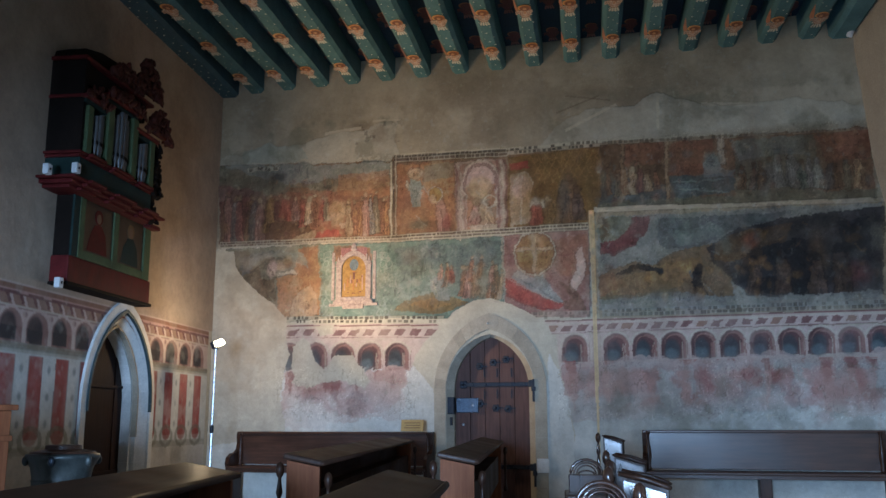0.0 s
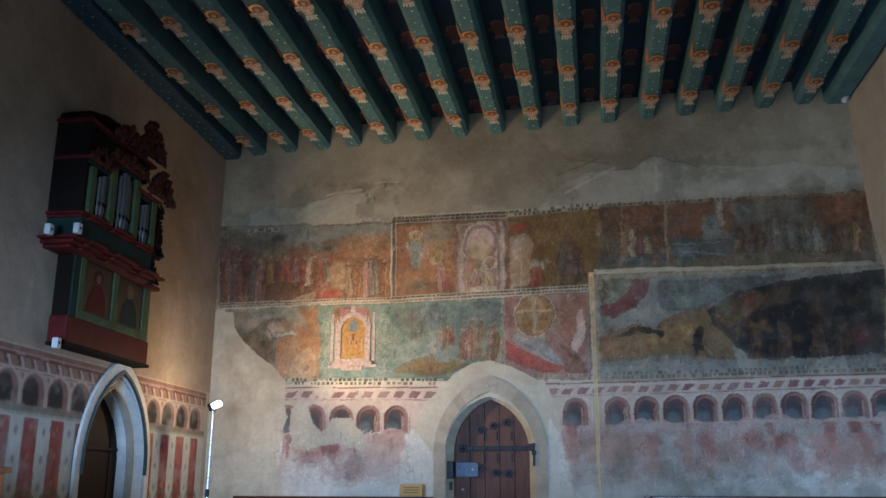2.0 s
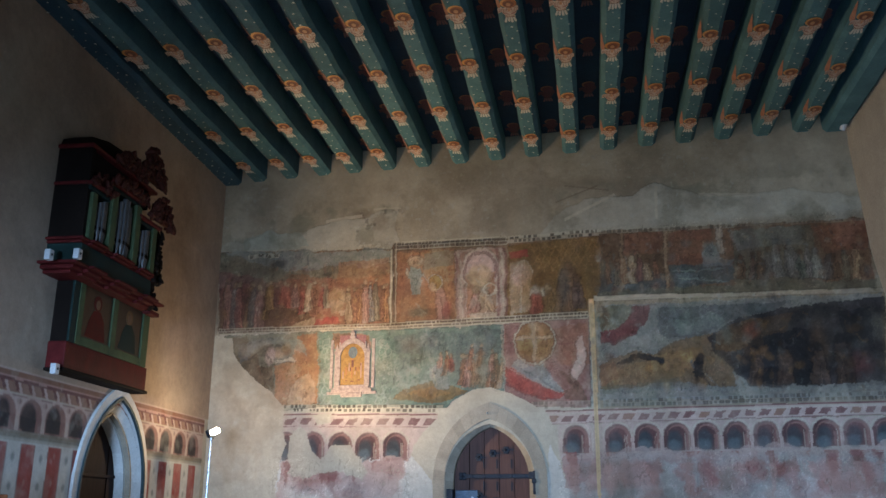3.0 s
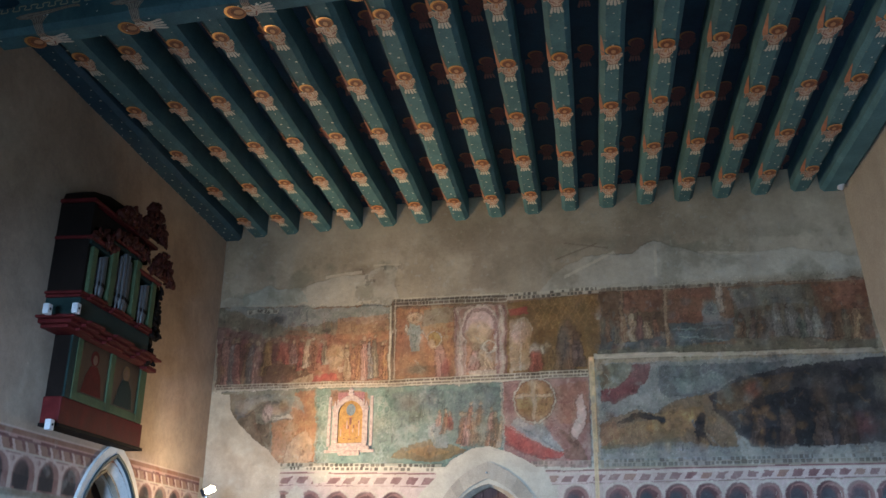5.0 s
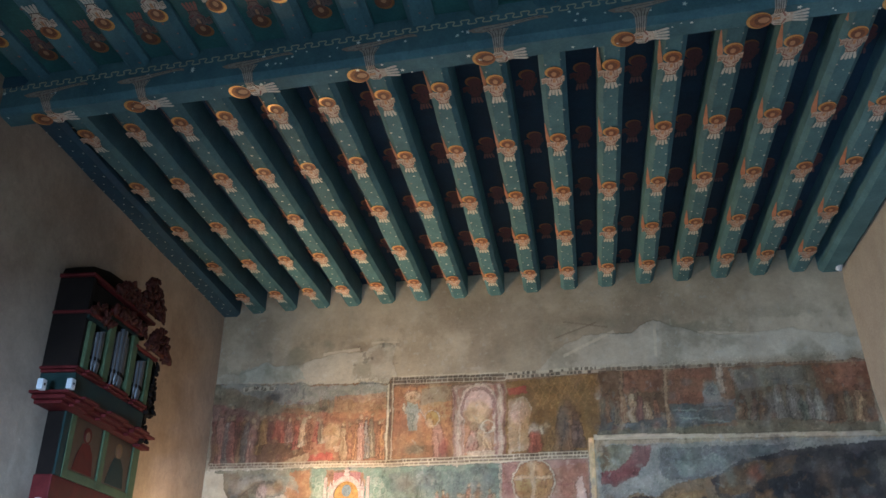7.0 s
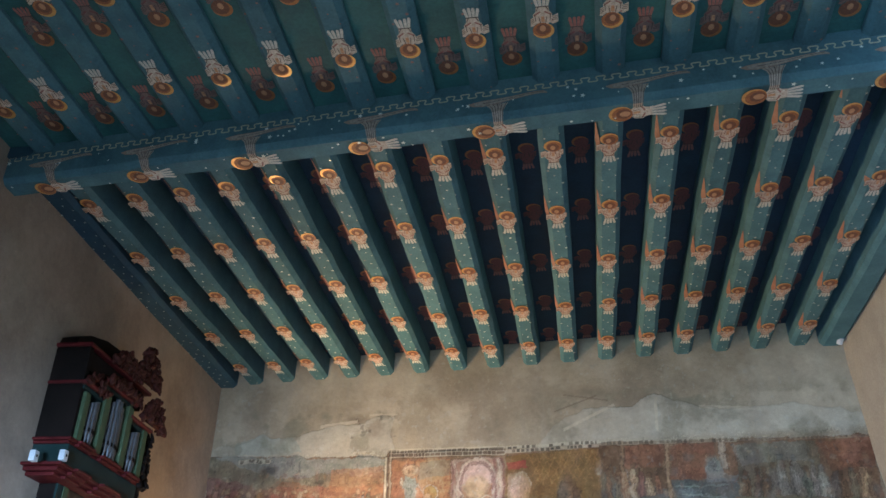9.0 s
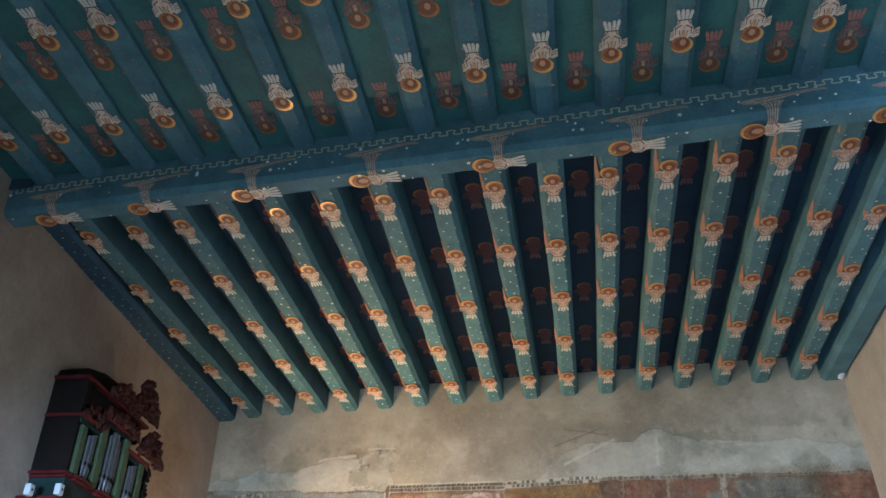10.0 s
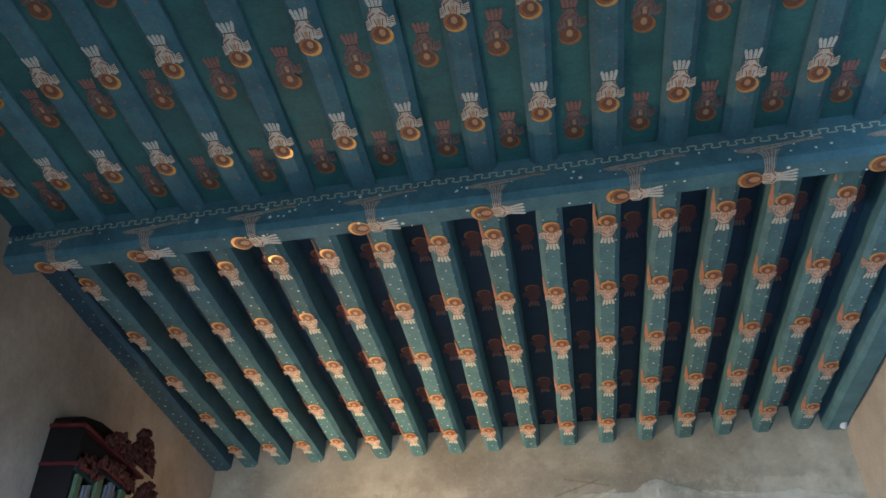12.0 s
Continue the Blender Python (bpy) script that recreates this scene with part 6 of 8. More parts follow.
BOARD_MOTIFS = [motif_mesh(FAR_BOARD, 13 + i) for i in range(2)]
NEAR_BOARD_MOTIFS = [motif_mesh(NEAR_BOARD, 23 + i) for i in range(2)]


def joist_mesh(length, wide=0.232, top=0.245, high=0.39, chamfer=0.046, seed=0):
    """Runs along +y from the origin; underside at z = 0, a little uneven and with chamfered arrises."""
    bm = bmesh.new()
    rng = random.Random(seed)
    prev = None
    n = 14
    for i in range(n + 1):
        y = length * i / n
        w, dx, dz = wide / 2 + rng.uniform(-0.006, 0.006), rng.uniform(-0.006, 0.006), rng.uniform(-0.005, 0.005)
        sect = [(-w + chamfer, dz), (w - chamfer, dz), (w + 0.004, chamfer + dz), (top / 2, high), (-top / 2, high), (-w - 0.004, chamfer + dz)]
        ring = [bm.verts.new((x + dx, y, z)) for x, z in sect]
        if prev:
            for k in range(6):
                bm.faces.new((prev[k], prev[(k + 1) % 6], ring[(k + 1) % 6], ring[k]))
        else:
            bm.faces.new(ring[::-1])
        prev = ring
    bm.faces.new(prev)
    bmesh.ops.recalc_face_normals(bm, faces=bm.faces)
    return bm


def star_mesh(length, seed, wide=0.08, per=11):
    bm = bmesh.new()
    rng = random.Random(seed)
    for i in range(int(length * per)):
        x, r = wide * ((i % 3) - 1) * 0.8 + rng.uniform(-0.012, 0.012), rng.choice([0.008, 0.010, 0.012, 0.016])
        y = 0.06 + (length - 0.12) * (i + rng.uniform(-0.3, 0.3)) / int(length * per) + 0.02
        pts = []
        for k in range(10):
            a, rr = math.pi * k / 5, r * (1.25 if k % 2 == 0 else 0.55)
            pts.append((x + rr * math.cos(a), y + rr * math.sin(a)))
        quad(bm, pts, -0.0075, 0)
    return bm


ROWS = 1.12
J_SLOPE = 0.086
# hand-set spacing: how far each joist stands off an even row
J_OFF = (-0.06, -0.05, -0.04, -0.05, -0.03, 0.0, 0.04, 0.07, 0.09, 0.11, 0.12, 0.13, 0.12, 0.11, 0.10, 0.09)
J_TURN = pose(0, 0, 0, 0, 0, math.degrees(math.atan(J_SLOPE)))
FAR_LEN, NEAR_LEN = 5.75, 10.6
for i in range(16):
    # the joist's line crosses y = 11.2 at this x; it leans towards the left wall as it goes away
    x112 = -5.92 + i * 0.5235 + J_OFF[i]
    # far bay, from the girder to the wall
    y0 = 6.30
    start = Vector((x112 + J_SLOPE * (11.2 - y0), y0, JOIST_Z))
    beam = mesh_object("ceiling_joist", joist_mesh(FAR_LEN, seed=i), M_TEAL)
    beam.matrix_basis = Matrix.Translation(start) @ J_TURN
    tagged(beam, "teal painted oak joist with gilt motifs and stars", "ceiling beam", "joists between girder and painted wall")
    tagged(part("painted_star_field", star_mesh(FAR_LEN, 100 + i), M_STAR, beam), kind="stuff")
    for k in range(5):
        y = 6.76 + ROWS * k
        mo = new("painted_motif", MOTIFS[(i + k) % 3])
        mo.parent = beam
        mo.matrix_basis = pose(0.004 * ((i * 7 + k * 3) % 5 - 2), (y - y0) * 1.005, -0.006)
    # near bay, over the camera
    y1 = 5.86
    start = Vector((x112 + J_SLOPE * (11.2 - y1), y1, JOIST_Z))
    beam = mesh_object("ceiling_joist", joist_mesh(NEAR_LEN, seed=50 + i), M_TEAL)
    beam.matrix_basis = Matrix.Translation(start) @ J_TURN @ pose(0, 0, 0, 0, 0, 180)
    tagged(beam, "teal painted oak joist with gilt motifs, heads to the girder", "ceiling beam", "joists of the near bay")
    tagged(part("painted_star_field", star_mesh(4.0, 200 + i, per=9), M_ROSE, beam), kind="stuff")
    for k in range(4):
        mo = new("painted_motif", NEAR_MOTIFS[(i + k + 1) % 3])
        mo.parent = beam
        mo.matrix_basis = pose(0.004 * ((i * 5 + k * 3) % 5 - 2), (y1 - 5.24 + 1.06 * k) * 1.005, -0.006)

# dimmer motifs on the boards between the joists
board_art = tagged(new("painted_board_motifs"), "dim rose motifs painted on the boards between joists", "ceiling painting", kind="structure")
for i in range(15):
    xm = -5.92 + (i + 0.5) * 0.5235 + (J_OFF[i] + J_OFF[i + 1]) / 2
    for k in range(6):
        y = 7.22 + 1.12 * k if k < 4 else 11.60
        if k == 5:
            continue
        mo = new("board_motif", BOARD_MOTIFS[(i + k) % 2])
        mo.parent = board_art
        mo.matrix_basis = Matrix.Translation((xm + J_SLOPE * (11.2 - y), y, BOARD_Z - 0.004)) @ J_TURN
    for k in range(3):
        y = 5.60 - 1.05 * k
        mo = new("board_motif", NEAR_BOARD_MOTIFS[(i + k) % 2])
        mo.parent = board_art
        mo.matrix_basis = Matrix.Translation((xm + J_SLOPE * (11.2 - y), y, NEAR_BOARD_Z - 0.004)) @ J_TURN @ pose(0, 0, 0, 0, 0, 180)

# wall plates along the two side walls
for nm, xw, yw, turn, length, lab in (("wall_plate", -6.51, 12.0, LEFT_SLOPE, 6.2, "dark blue wall plate along the side wall, dotted with stars"),
                                      ("wall_plate", 2.36, 12.0, 0.098, 6.2, "plain teal wall plate along the buff wall")):
    ob = mesh_object(nm, joist_mesh(length, 0.30, 0.34, 0.42, seed=int(xw * 10) % 97), M_BLUEPLATE if xw < 0 else M_TEAL)
    ob.matrix_basis = Matrix.Translation((xw + turn * length * 0.995, yw - length * 0.995, JOIST_Z - 0.03)) @ pose(0, 0, 0, 0, 0, math.degrees(math.atan(turn)))
    tagged(ob, lab, "ceiling beam")
    if xw < 0:
        tagged(part("painted_star_field", star_mesh(length, 333, wide=0.10, per=12), M_STAR, ob), kind="stuff")

# the girder across the room, with larger motifs and a wave border
G0, G1 = 5.86, 6.14
gb = bmesh.new()
rng = random.Random(8)
prev = None
for i in range(29):
    x = -6.6 + 11.2 * i / 28
    d = rng.uniform(-0.008, 0.008)
    c = 0.05
    sect = [(G0 - 0.01, BOARD_Z), (G0, GIRDER_Z + c + d), (G0 + c, GIRDER_Z + d), (G1 - c, GIRDER_Z + d), (G1, GIRDER_Z + c + d), (G1 + 0.01, BOARD_Z)]
    ring = [gb.verts.new((x, y + d * 0.6, z)) for y, z in sect]
    if prev:
        for k in range(6):
            gb.faces.new((prev[k], prev[(k + 1) % 6], ring[(k + 1) % 6], ring[k]))
    prev = ring
bmesh.ops.recalc_face_normals(gb, faces=gb.faces)
girder = tagged(mesh_object("ceiling_girder", gb, M_TEAL), "heavy teal painted girder with gilt motifs and a wave border", "ceiling beam")
wave = bmesh.new()
# running meander: each tooth a little wider at its head than at its foot
tooth = ((0.0, -1.0), (0.22, -1.0), (0.29, -0.8), (0.30, -0.5), (0.21, 0.5), (0.22, 0.8), (0.29, 1.0), (0.71, 1.0), (0.78, 0.8), (0.79, 0.5), (0.70, -0.5), (0.71, -0.8), (0.78, -1.0))
line = [(-6.4 + 0.128 * (k + a), JOIST_Z - 0.052 + 0.024 * b) for k in range(82) for a, b in tooth]
prev = None
for i in range(1, len(line) - 1):
    (xa, za), (xb, zb) = line[i - 1], line[i + 1]
    d = math.hypot(xb - xa, zb - za) or 1.0
    nx, nz = -(zb - za) / d * 0.0065, (xb - xa) / d * 0.0065
    x, z = line[i]
    pair = (wave.verts.new((x - nx, G0 - 0.016, z - nz)), wave.verts.new((x + nx, G0 - 0.016, z + nz)))
    if prev:
        wave.faces.new((prev[0], pair[0], pair[1], prev[1]))
    prev = pair
part("wave_border", wave, M_WAVE, girder, "pale ochre wave border")
sb = bmesh.new()
for i in range(110):
    x, r = rng.uniform(-6.2, 4.0), rng.choice([0.010, 0.012, 0.014, 0.017, 0.024])
    if rng.random() < 0.5:
        quad(sb, [(x + (r if k % 2 == 0 else r * 0.45) * math.cos(math.pi * k / 5), 6.0 + rng.uniform(-0.0, 0.0) + (((i * 37) % 100) / 100 - 0.5) * 0.16 + (r if k % 2 == 0 else r * 0.45) * math.sin(math.pi * k / 5)) for k in range(10)], GIRDER_Z - 0.011, 0)
    else:
        z = GIRDER_Z + 0.08 + ((i * 53) % 100) / 100 * 0.13
        f = sb.faces.new([sb.verts.new((x + (r if k % 2 == 0 else r * 0.45) * math.cos(math.pi * k / 5), G0 - 0.016, z + (r if k % 2 == 0 else r * 0.45) * math.sin(math.pi * k / 5))) for k in range(10)])
tagged(part("painted_star_field", sb, M_BIGSTAR, girder), kind="stuff")


def girder_motif():
    """Disc to the left on the underside, body to the right, a stem and long wing up the front face."""
    bm = bmesh.new()
    z = -0.004
    disc(bm, 0, 0, 0.098, z, 0, 26)
    disc(bm, 0.014, 0.006, 0.086, z - 0.0006, 9, 24)
    disc(bm, 0.026, 0, 0.062, z - 0.001, 7, 24)
    disc(bm, 0.036, 0, 0.044, z - 0.0016, 1, 20, ry=0.034)
    quad(bm, [(0.080, -0.035), (0.115, -0.078), (0.175, -0.086), (0.205, -0.060), (0.260, -0.052), (0.260, 0.052), (0.205, 0.060), (0.175, 0.086), (0.115, 0.078), (0.080, 0.035)], z - 0.0005, 2)
    for s in (-1, 1):
        quad(bm, [(0.115, s * 0.060), (0.117, s * 0.066), (0.180, s * 0.074), (0.180, s * 0.067)], z - 0.0012, 5)
        quad(bm, [(0.165, s * 0.072), (0.178, s * 0.078), (0.206, s * 0.022), (0.194, s * 0.012)], z - 0.0012, 6)
        quad(bm, [(0.092, s * 0.018), (0.092, s * 0.023), (0.155, s * 0.038), (0.155, s * 0.032)], z - 0.0013, 5)
    quad(bm, [(0.105, -0.016), (0.160, -0.014), (0.160, 0.014), (0.105, 0.016)], z - 0.0015, 1)
    for k in range(4):
        y0, y1 = -0.042 + 0.028 * k, (-0.042 + 0.028 * k) * 1.5
        quad(bm, [(0.250, y0 - 0.012), (0.350, y1 - 0.015), (0.368, y1 - 0.009), (0.372, y1), (0.368, y1 + 0.009), (0.350, y1 + 0.015), (0.250, y0 + 0.012)], z - 0.0012, 3)
    # stem of the wing: over the arris and up the front face, then the long wing
    rail = [(0.105, 0.185, -0.070, z - 0.0003), (0.110, 0.190, -0.122, -0.008), (0.108, 0.205, -0.186, 0.052), (0.095, 0.222, -0.187, 0.090), (0.05, 0.250, -0.187, 0.132)]
    for (a, b, y, h), (c, d, y2, h2) in zip(rail, rail[1:]):
        f = bm.faces.new([bm.verts.new(v) for v in ((a, y, h), (b, y, h), (d, y2, h2), (c, y2, h2))])
        f.material_index = 8
        for k in range(5):
            u = (k + 0.6) / 5
            p, q = a + (b - a) * u, c + (d - c) * u
            f = bm.faces.new([bm.verts.new(v) for v in ((p, y - 0.002, h - 0.001), (p + 0.005, y - 0.002, h - 0.001), (q + 0.005, y2 - 0.002, h2 - 0.001), (q, y2 - 0.002, h2 - 0.001))])
            f.material_index = 5
    spine = [(-0.095, 0.152, 0.160), (-0.05, 0.128, 0.172), (0.03, 0.118, 0.182), (0.10, 0.124, 0.184), (0.18, 0.134, 0.186), (0.26, 0.150, 0.190), (0.34, 0.164, 0.198), (0.42, 0.176, 0.206), (0.50, 0.184, 0.212), (0.55, 0.182, 0.208), (0.575, 0.176, 0.196), (0.58, 0.172, 0.186)]
    for rows_, mat, y in ((spine, 4, -0.188), ([(a + 0.006, lo + 0.006, hi - 0.007) for a, lo, hi in spine[1:-1]], 8, -0.190), ([(a, (lo + hi) / 2 - 0.002, (lo + hi) / 2 + 0.002) for a, lo, hi in spine[2:-2]], 5, -0.192)):
        prev = None
        for a, lo, hi in rows_:
            pair = (bm.verts.new((a, y, lo)), bm.verts.new((a, y, hi)))
            if prev:
                f = bm.faces.new((prev[0], pair[0], pair[1], prev[1]))
                f.material_index = mat
            prev = pair
    bmesh.ops.recalc_face_normals(bm, faces=[f for f in bm.faces if abs(f.normal.y) > 0.5])
    me = bpy.data.meshes.new("painted_motif")
    bm.to_mesh(me)
    bm.free()
    for m in MOTIF_MATS:
        me.materials.append(m)
    return me


gm = girder_motif()
for x in (-5.52, -4.53, -3.47, -2.34, -1.22, -0.06, 1.0, 2.0):
    mo = new("painted_motif", gm)
    mo.parent = girder
    mo.matrix_basis = pose(x, 6.03, GIRDER_Z - 0.006)

# ---- doors ----
def ring_blocks(name, inner, outer, base, front, backs, mat, parent, n_arch=5, jamb=4, m=None, front_in=None, label=""):
    """Stones of a pointed surround: jamb stones below the springing and arch stones above, each its own piece.
    inner and outer: (half, spring, apex). front: depth of the face; front_in: depth at the inner edge, for a splay."""
    fi = front if front_in is None else front_in
    hi, sp, ai = inner
    ho, _, ao = outer
    m = m or Matrix()
    gap = 0.0012
    def solid(quad_pts):
        # quad_pts: inner-low, outer-low, outer-high, inner-high as (x, z)
        bm = bmesh.new()
        (a, b, c, d) = quad_pts
        f = [bm.verts.new((a[0], fi, a[1])), bm.verts.new((b[0], front, b[1])), bm.verts.new((c[0], front, c[1])), bm.verts.new((d[0], fi, d[1]))]
        k = [bm.verts.new((p[0], backs, p[1])) for p in quad_pts]
        bm.faces.new(f)
        bm.faces.new(k[::-1])
        for i in range(4):
            bm.faces.new((f[i], k[i], k[(i + 1) % 4], f[(i + 1) % 4]))
        bmesh.ops.recalc_face_normals(bm, faces=bm.faces)
        return part(name, bm, mat, parent, label, m=m)
    for s in (-1, 1):
        for i in range(jamb):
            z0, z1 = base + (sp - base) * i / jamb + gap, base + (sp - base) * (i + 1) / jamb - gap
            solid([(s * hi, z0), (s * ho, z0), (s * ho, z1), (s * hi, z1)])
    pi, po = pointed(hi, sp, ai, n_arch), pointed(ho, sp, ao, n_arch)
    for i in range(len(pi) - 1):
        t = 0.004
        a, b, c, d = Vector(pi[i]), Vector(po[i]), Vector(po[i + 1]), Vector(pi[i + 1])
        a2, d2, b2, c2 = a.lerp(d, t), d.lerp(a, t), b.lerp(c, t), c.lerp(b, t)
        solid([tuple(a2), tuple(b2), tuple(c2), tuple(d2)])


def arch_top(x, half, spring, apex):
    rise = apex - spring
    rad = (rise * rise + half * half) / (2 * half)
    k = abs(x) + rad - half
    return spring + math.sqrt(max(rad * rad - k * k, 0.0))


def boards(name, half, spring, apex, n, mat, parent, m, thick=0.05, base=0.02):
    for i in range(n):
        a, b = -half + 2 * half * i / n + 0.004, -half + 2 * half * (i + 1) / n - 0.004
        top = [(a + (b - a) * k / 6, arch_top(a + (b - a) * k / 6, half, spring, apex)) for k in range(7)]
        bm = prism(bmesh.new(), [(a, base), (b, base)] + top[::-1], thick)
        part(name, bm, mat, parent, m=m @ Matrix.Translation((0, 0.004 * ((i * 3) % 4), 0)))


# the great door in the painted wall
DOOR_M = Matrix.Translation((DOOR_U, FAR_Y, 0))
door_1 = tagged(new("door_1"), "closed red-brown plank door with iron straps in a pointed stone frame", "door", kind="structure")
ring_blocks("stone_block", (0.615, 1.62, 2.43), (0.775, 1.62, 2.65), 0.0, -0.014, 0.20, M_STONE, door_1, 9, 5, DOOR_M)
ring_blocks("inner_stone_block", (0.52, 1.62, 2.33), (0.613, 1.62, 2.427), 0.0, 0.0, 0.24, M_STONE, door_1, 9, 3, DOOR_M, front_in=0.11)
boards("door_board", 0.515, 1.62, 2.325, 5, M_DOOR, door_1, DOOR_M @ Matrix.Translation((0, 0.17, 0)))
for z, lab in ((1.68, "long iron strap hinge"), (0.58, "long iron strap hinge")):
    bm = bmesh.new()
    box(bm, -0.36, 0.54, 0.13, 0.165, z - 0.028, z + 0.028, 0.006)
    for k in range(4):
        a = math.pi / 4 + k * math.pi / 2
        box(bm, -0.40 + 0.035 * math.cos(a) - 0.025, -0.40 + 0.035 * math.cos(a) + 0.025, 0.13, 0.165, z + 0.035 * math.sin(a) - 0.025, z + 0.035 * math.sin(a) + 0.025, 0.012)
    for k in range(5):
        box(bm, -0.28 + 0.18 * k, -0.25 + 0.18 * k, 0.115, 0.14, z - 0.015, z + 0.015, 0.005)
    part("strap_hinge", bm, M_IRON, door_1, lab, DOOR_M)
    bm = bmesh.new()
    box(bm, 0.53, 0.60, -0.02, 0.14, z - 0.04, z + 0.05, 0.012)
    box(bm, 0.585, 0.615, -0.035, 0.01, z - 0.24, z + 0.06, 0.008)
    box(bm, 0.57, 0.63, -0.038, 0.0, z - 0.10, z - 0.04, 0.012)
    part("hinge_pin", bm, M_IRON, door_1, "iron hinge pin on the frame", DOOR_M)
for k, (x, z) in enumerate(((-0.17, 1.93), (0.02, 1.98), (0.20, 2.02), (-0.17, 1.42), (0.05, 1.36), (0.22, 1.35))):
    bm = bmesh.new()
    for q in range(6):
        a = q * math.pi / 3
        box(bm, x + 0.032 * math.cos(a) - 0.02, x + 0.032 * math.cos(a) + 0.02, 0.14, 0.175, z + 0.032 * math.sin(a) - 0.02, z + 0.032 * math.sin(a) + 0.02, 0.008)
    bmesh.ops.create_uvsphere(bm, u_segments=10, v_segments=6, radius=0.022, matrix=Matrix.Translation((x, 0.138, z)))
    box(bm, x - 0.006, x + 0.10, 0.152, 0.17, z - 0.012 + 0.006 * (k % 3), z + 0.004 + 0.006 * (k % 3), 0.002)
    part("rosette_nail", bm, M_IRON, door_1, "wrought iron rosette nail", DOOR_M)
for x in (-0.11, 0.07, 0.27):
    for z in (1.84, 1.55):
        part("nail_strip", one_box(x - 0.008, x + 0.008, 0.155, 0.175, z - 0.06, z + 0.06, 0.004), M_IRON, door_1, m=DOOR_M)
part("lock_plate", one_box(-0.50, -0.19, 0.13, 0.165, 1.30, 1.50, 0.008), M_LOCK, door_1, "blue-grey steel lock plate", DOOR_M)
part("lock_keeper", one_box(-0.62, -0.51, 0.02, 0.14, 1.28, 1.51, 0.01), M_IRON, door_1, "dark iron keeper on the frame", DOOR_M)
part("latch_ring", one_box(-0.56, -0.53, 0.01, 0.06, 1.13, 1.24, 0.008), M_IRON, door_1, m=DOOR_M)
part("keyhole_cover", lathe([(0.016, 0), (0.016, 0.012), (0.006, 0.016)], 12), M_STEEL, door_1, m=DOOR_M @ pose(-0.26, 0.13, 1.40, 90))
part("door_knob", lathe([(0.012, 0), (0.012, 0.02), (0.02, 0.03), (0.008, 0.045)], 12), M_STEEL, door_1, m=DOOR_M @ pose(-0.40, 0.165, 1.14, 90))
part("arch_hook", lathe([(0.012, 0), (0.014, 0.02), (0.004, 0.04)], 10), M_STEEL, door_1, "small bright metal hook", DOOR_M @ pose(-0.01, -0.03, 2.50, 90))
part("repair_stone", one_box(0.63, 0.79, -0.045, 0.10, 0.52, 0.70, 0.006), M_WHITESTONE, door_1, "pale repair stone", DOOR_M)
slab("door_void_back", DOOR_U - 0.75, DOOR_U + 0.75, FAR_Y + 0.24, FAR_Y + 0.3, 0, 2.6, M_DOORDARK, "dark lining behind the door", "wall")

# the small side door in the left wall; local x runs towards the nave, y into the room
SIDE_M = LEFT_M @ Matrix.Translation((SIDE_U, 0, 0)) @ Matrix.Diagonal((0.97, -1, 1, 1))
door_2 = tagged(new("door_2"), "dark plank door deep in a limewashed pointed stone frame", "door", kind="structure")
ring_blocks("stone_block", (0.795, 1.40, 2.50), (0.90, 1.40, 2.62), 0.0, -0.035, 0.10, M_WHITESTONE, door_2, 9, 3, SIDE_M)
ring_blocks("painted_roll", (0.762, 1.40, 2.455), (0.793, 1.40, 2.497), 1.30, -0.055, 0.05, M_BLUELINE, door_2, 8, 1, SIDE_M, label="dark blue-green painted moulding")
ring_blocks("moulded_stone_block", (0.66, 1.40, 2.32), (0.760, 1.40, 2.452), 0.0, -0.02, 0.20, M_WHITESTONE, door_2, 9, 4, SIDE_M, front_in=0.08)
ring_blocks("inner_roll", (0.635, 1.40, 2.29), (0.658, 1.40, 2.318), 1.0, 0.06, 0.16, M_STONE, door_2, 8, 1, SIDE_M)
ring_blocks("reveal_stone", (0.60, 1.40, 2.25), (0.70, 1.40, 2.33), 0.0, 0.13, 0.62, M_WHITESTONE, door_2, 9, 4, SIDE_M, front_in=0.13)
boards("door_board", 0.60, 1.40, 2.25, 6, M_DOORDARK, door_2, SIDE_M @ Matrix.Translation((0, 0.25, 0)))
for z in (0.6, 1.6):
    part("door_rail", one_box(-0.58, 0.58, 0.235, 0.255, z - 0.018, z + 0.018, 0.004), M_DOORDARK, door_2, m=SIDE_M)
slab("door_void_side", SIDE_U - 0.8, SIDE_U + 0.8, -0.72, -0.64, 0, 2.6, M_DOORDARK, "dark lining behind the side door", "wall", m=LEFT_M)

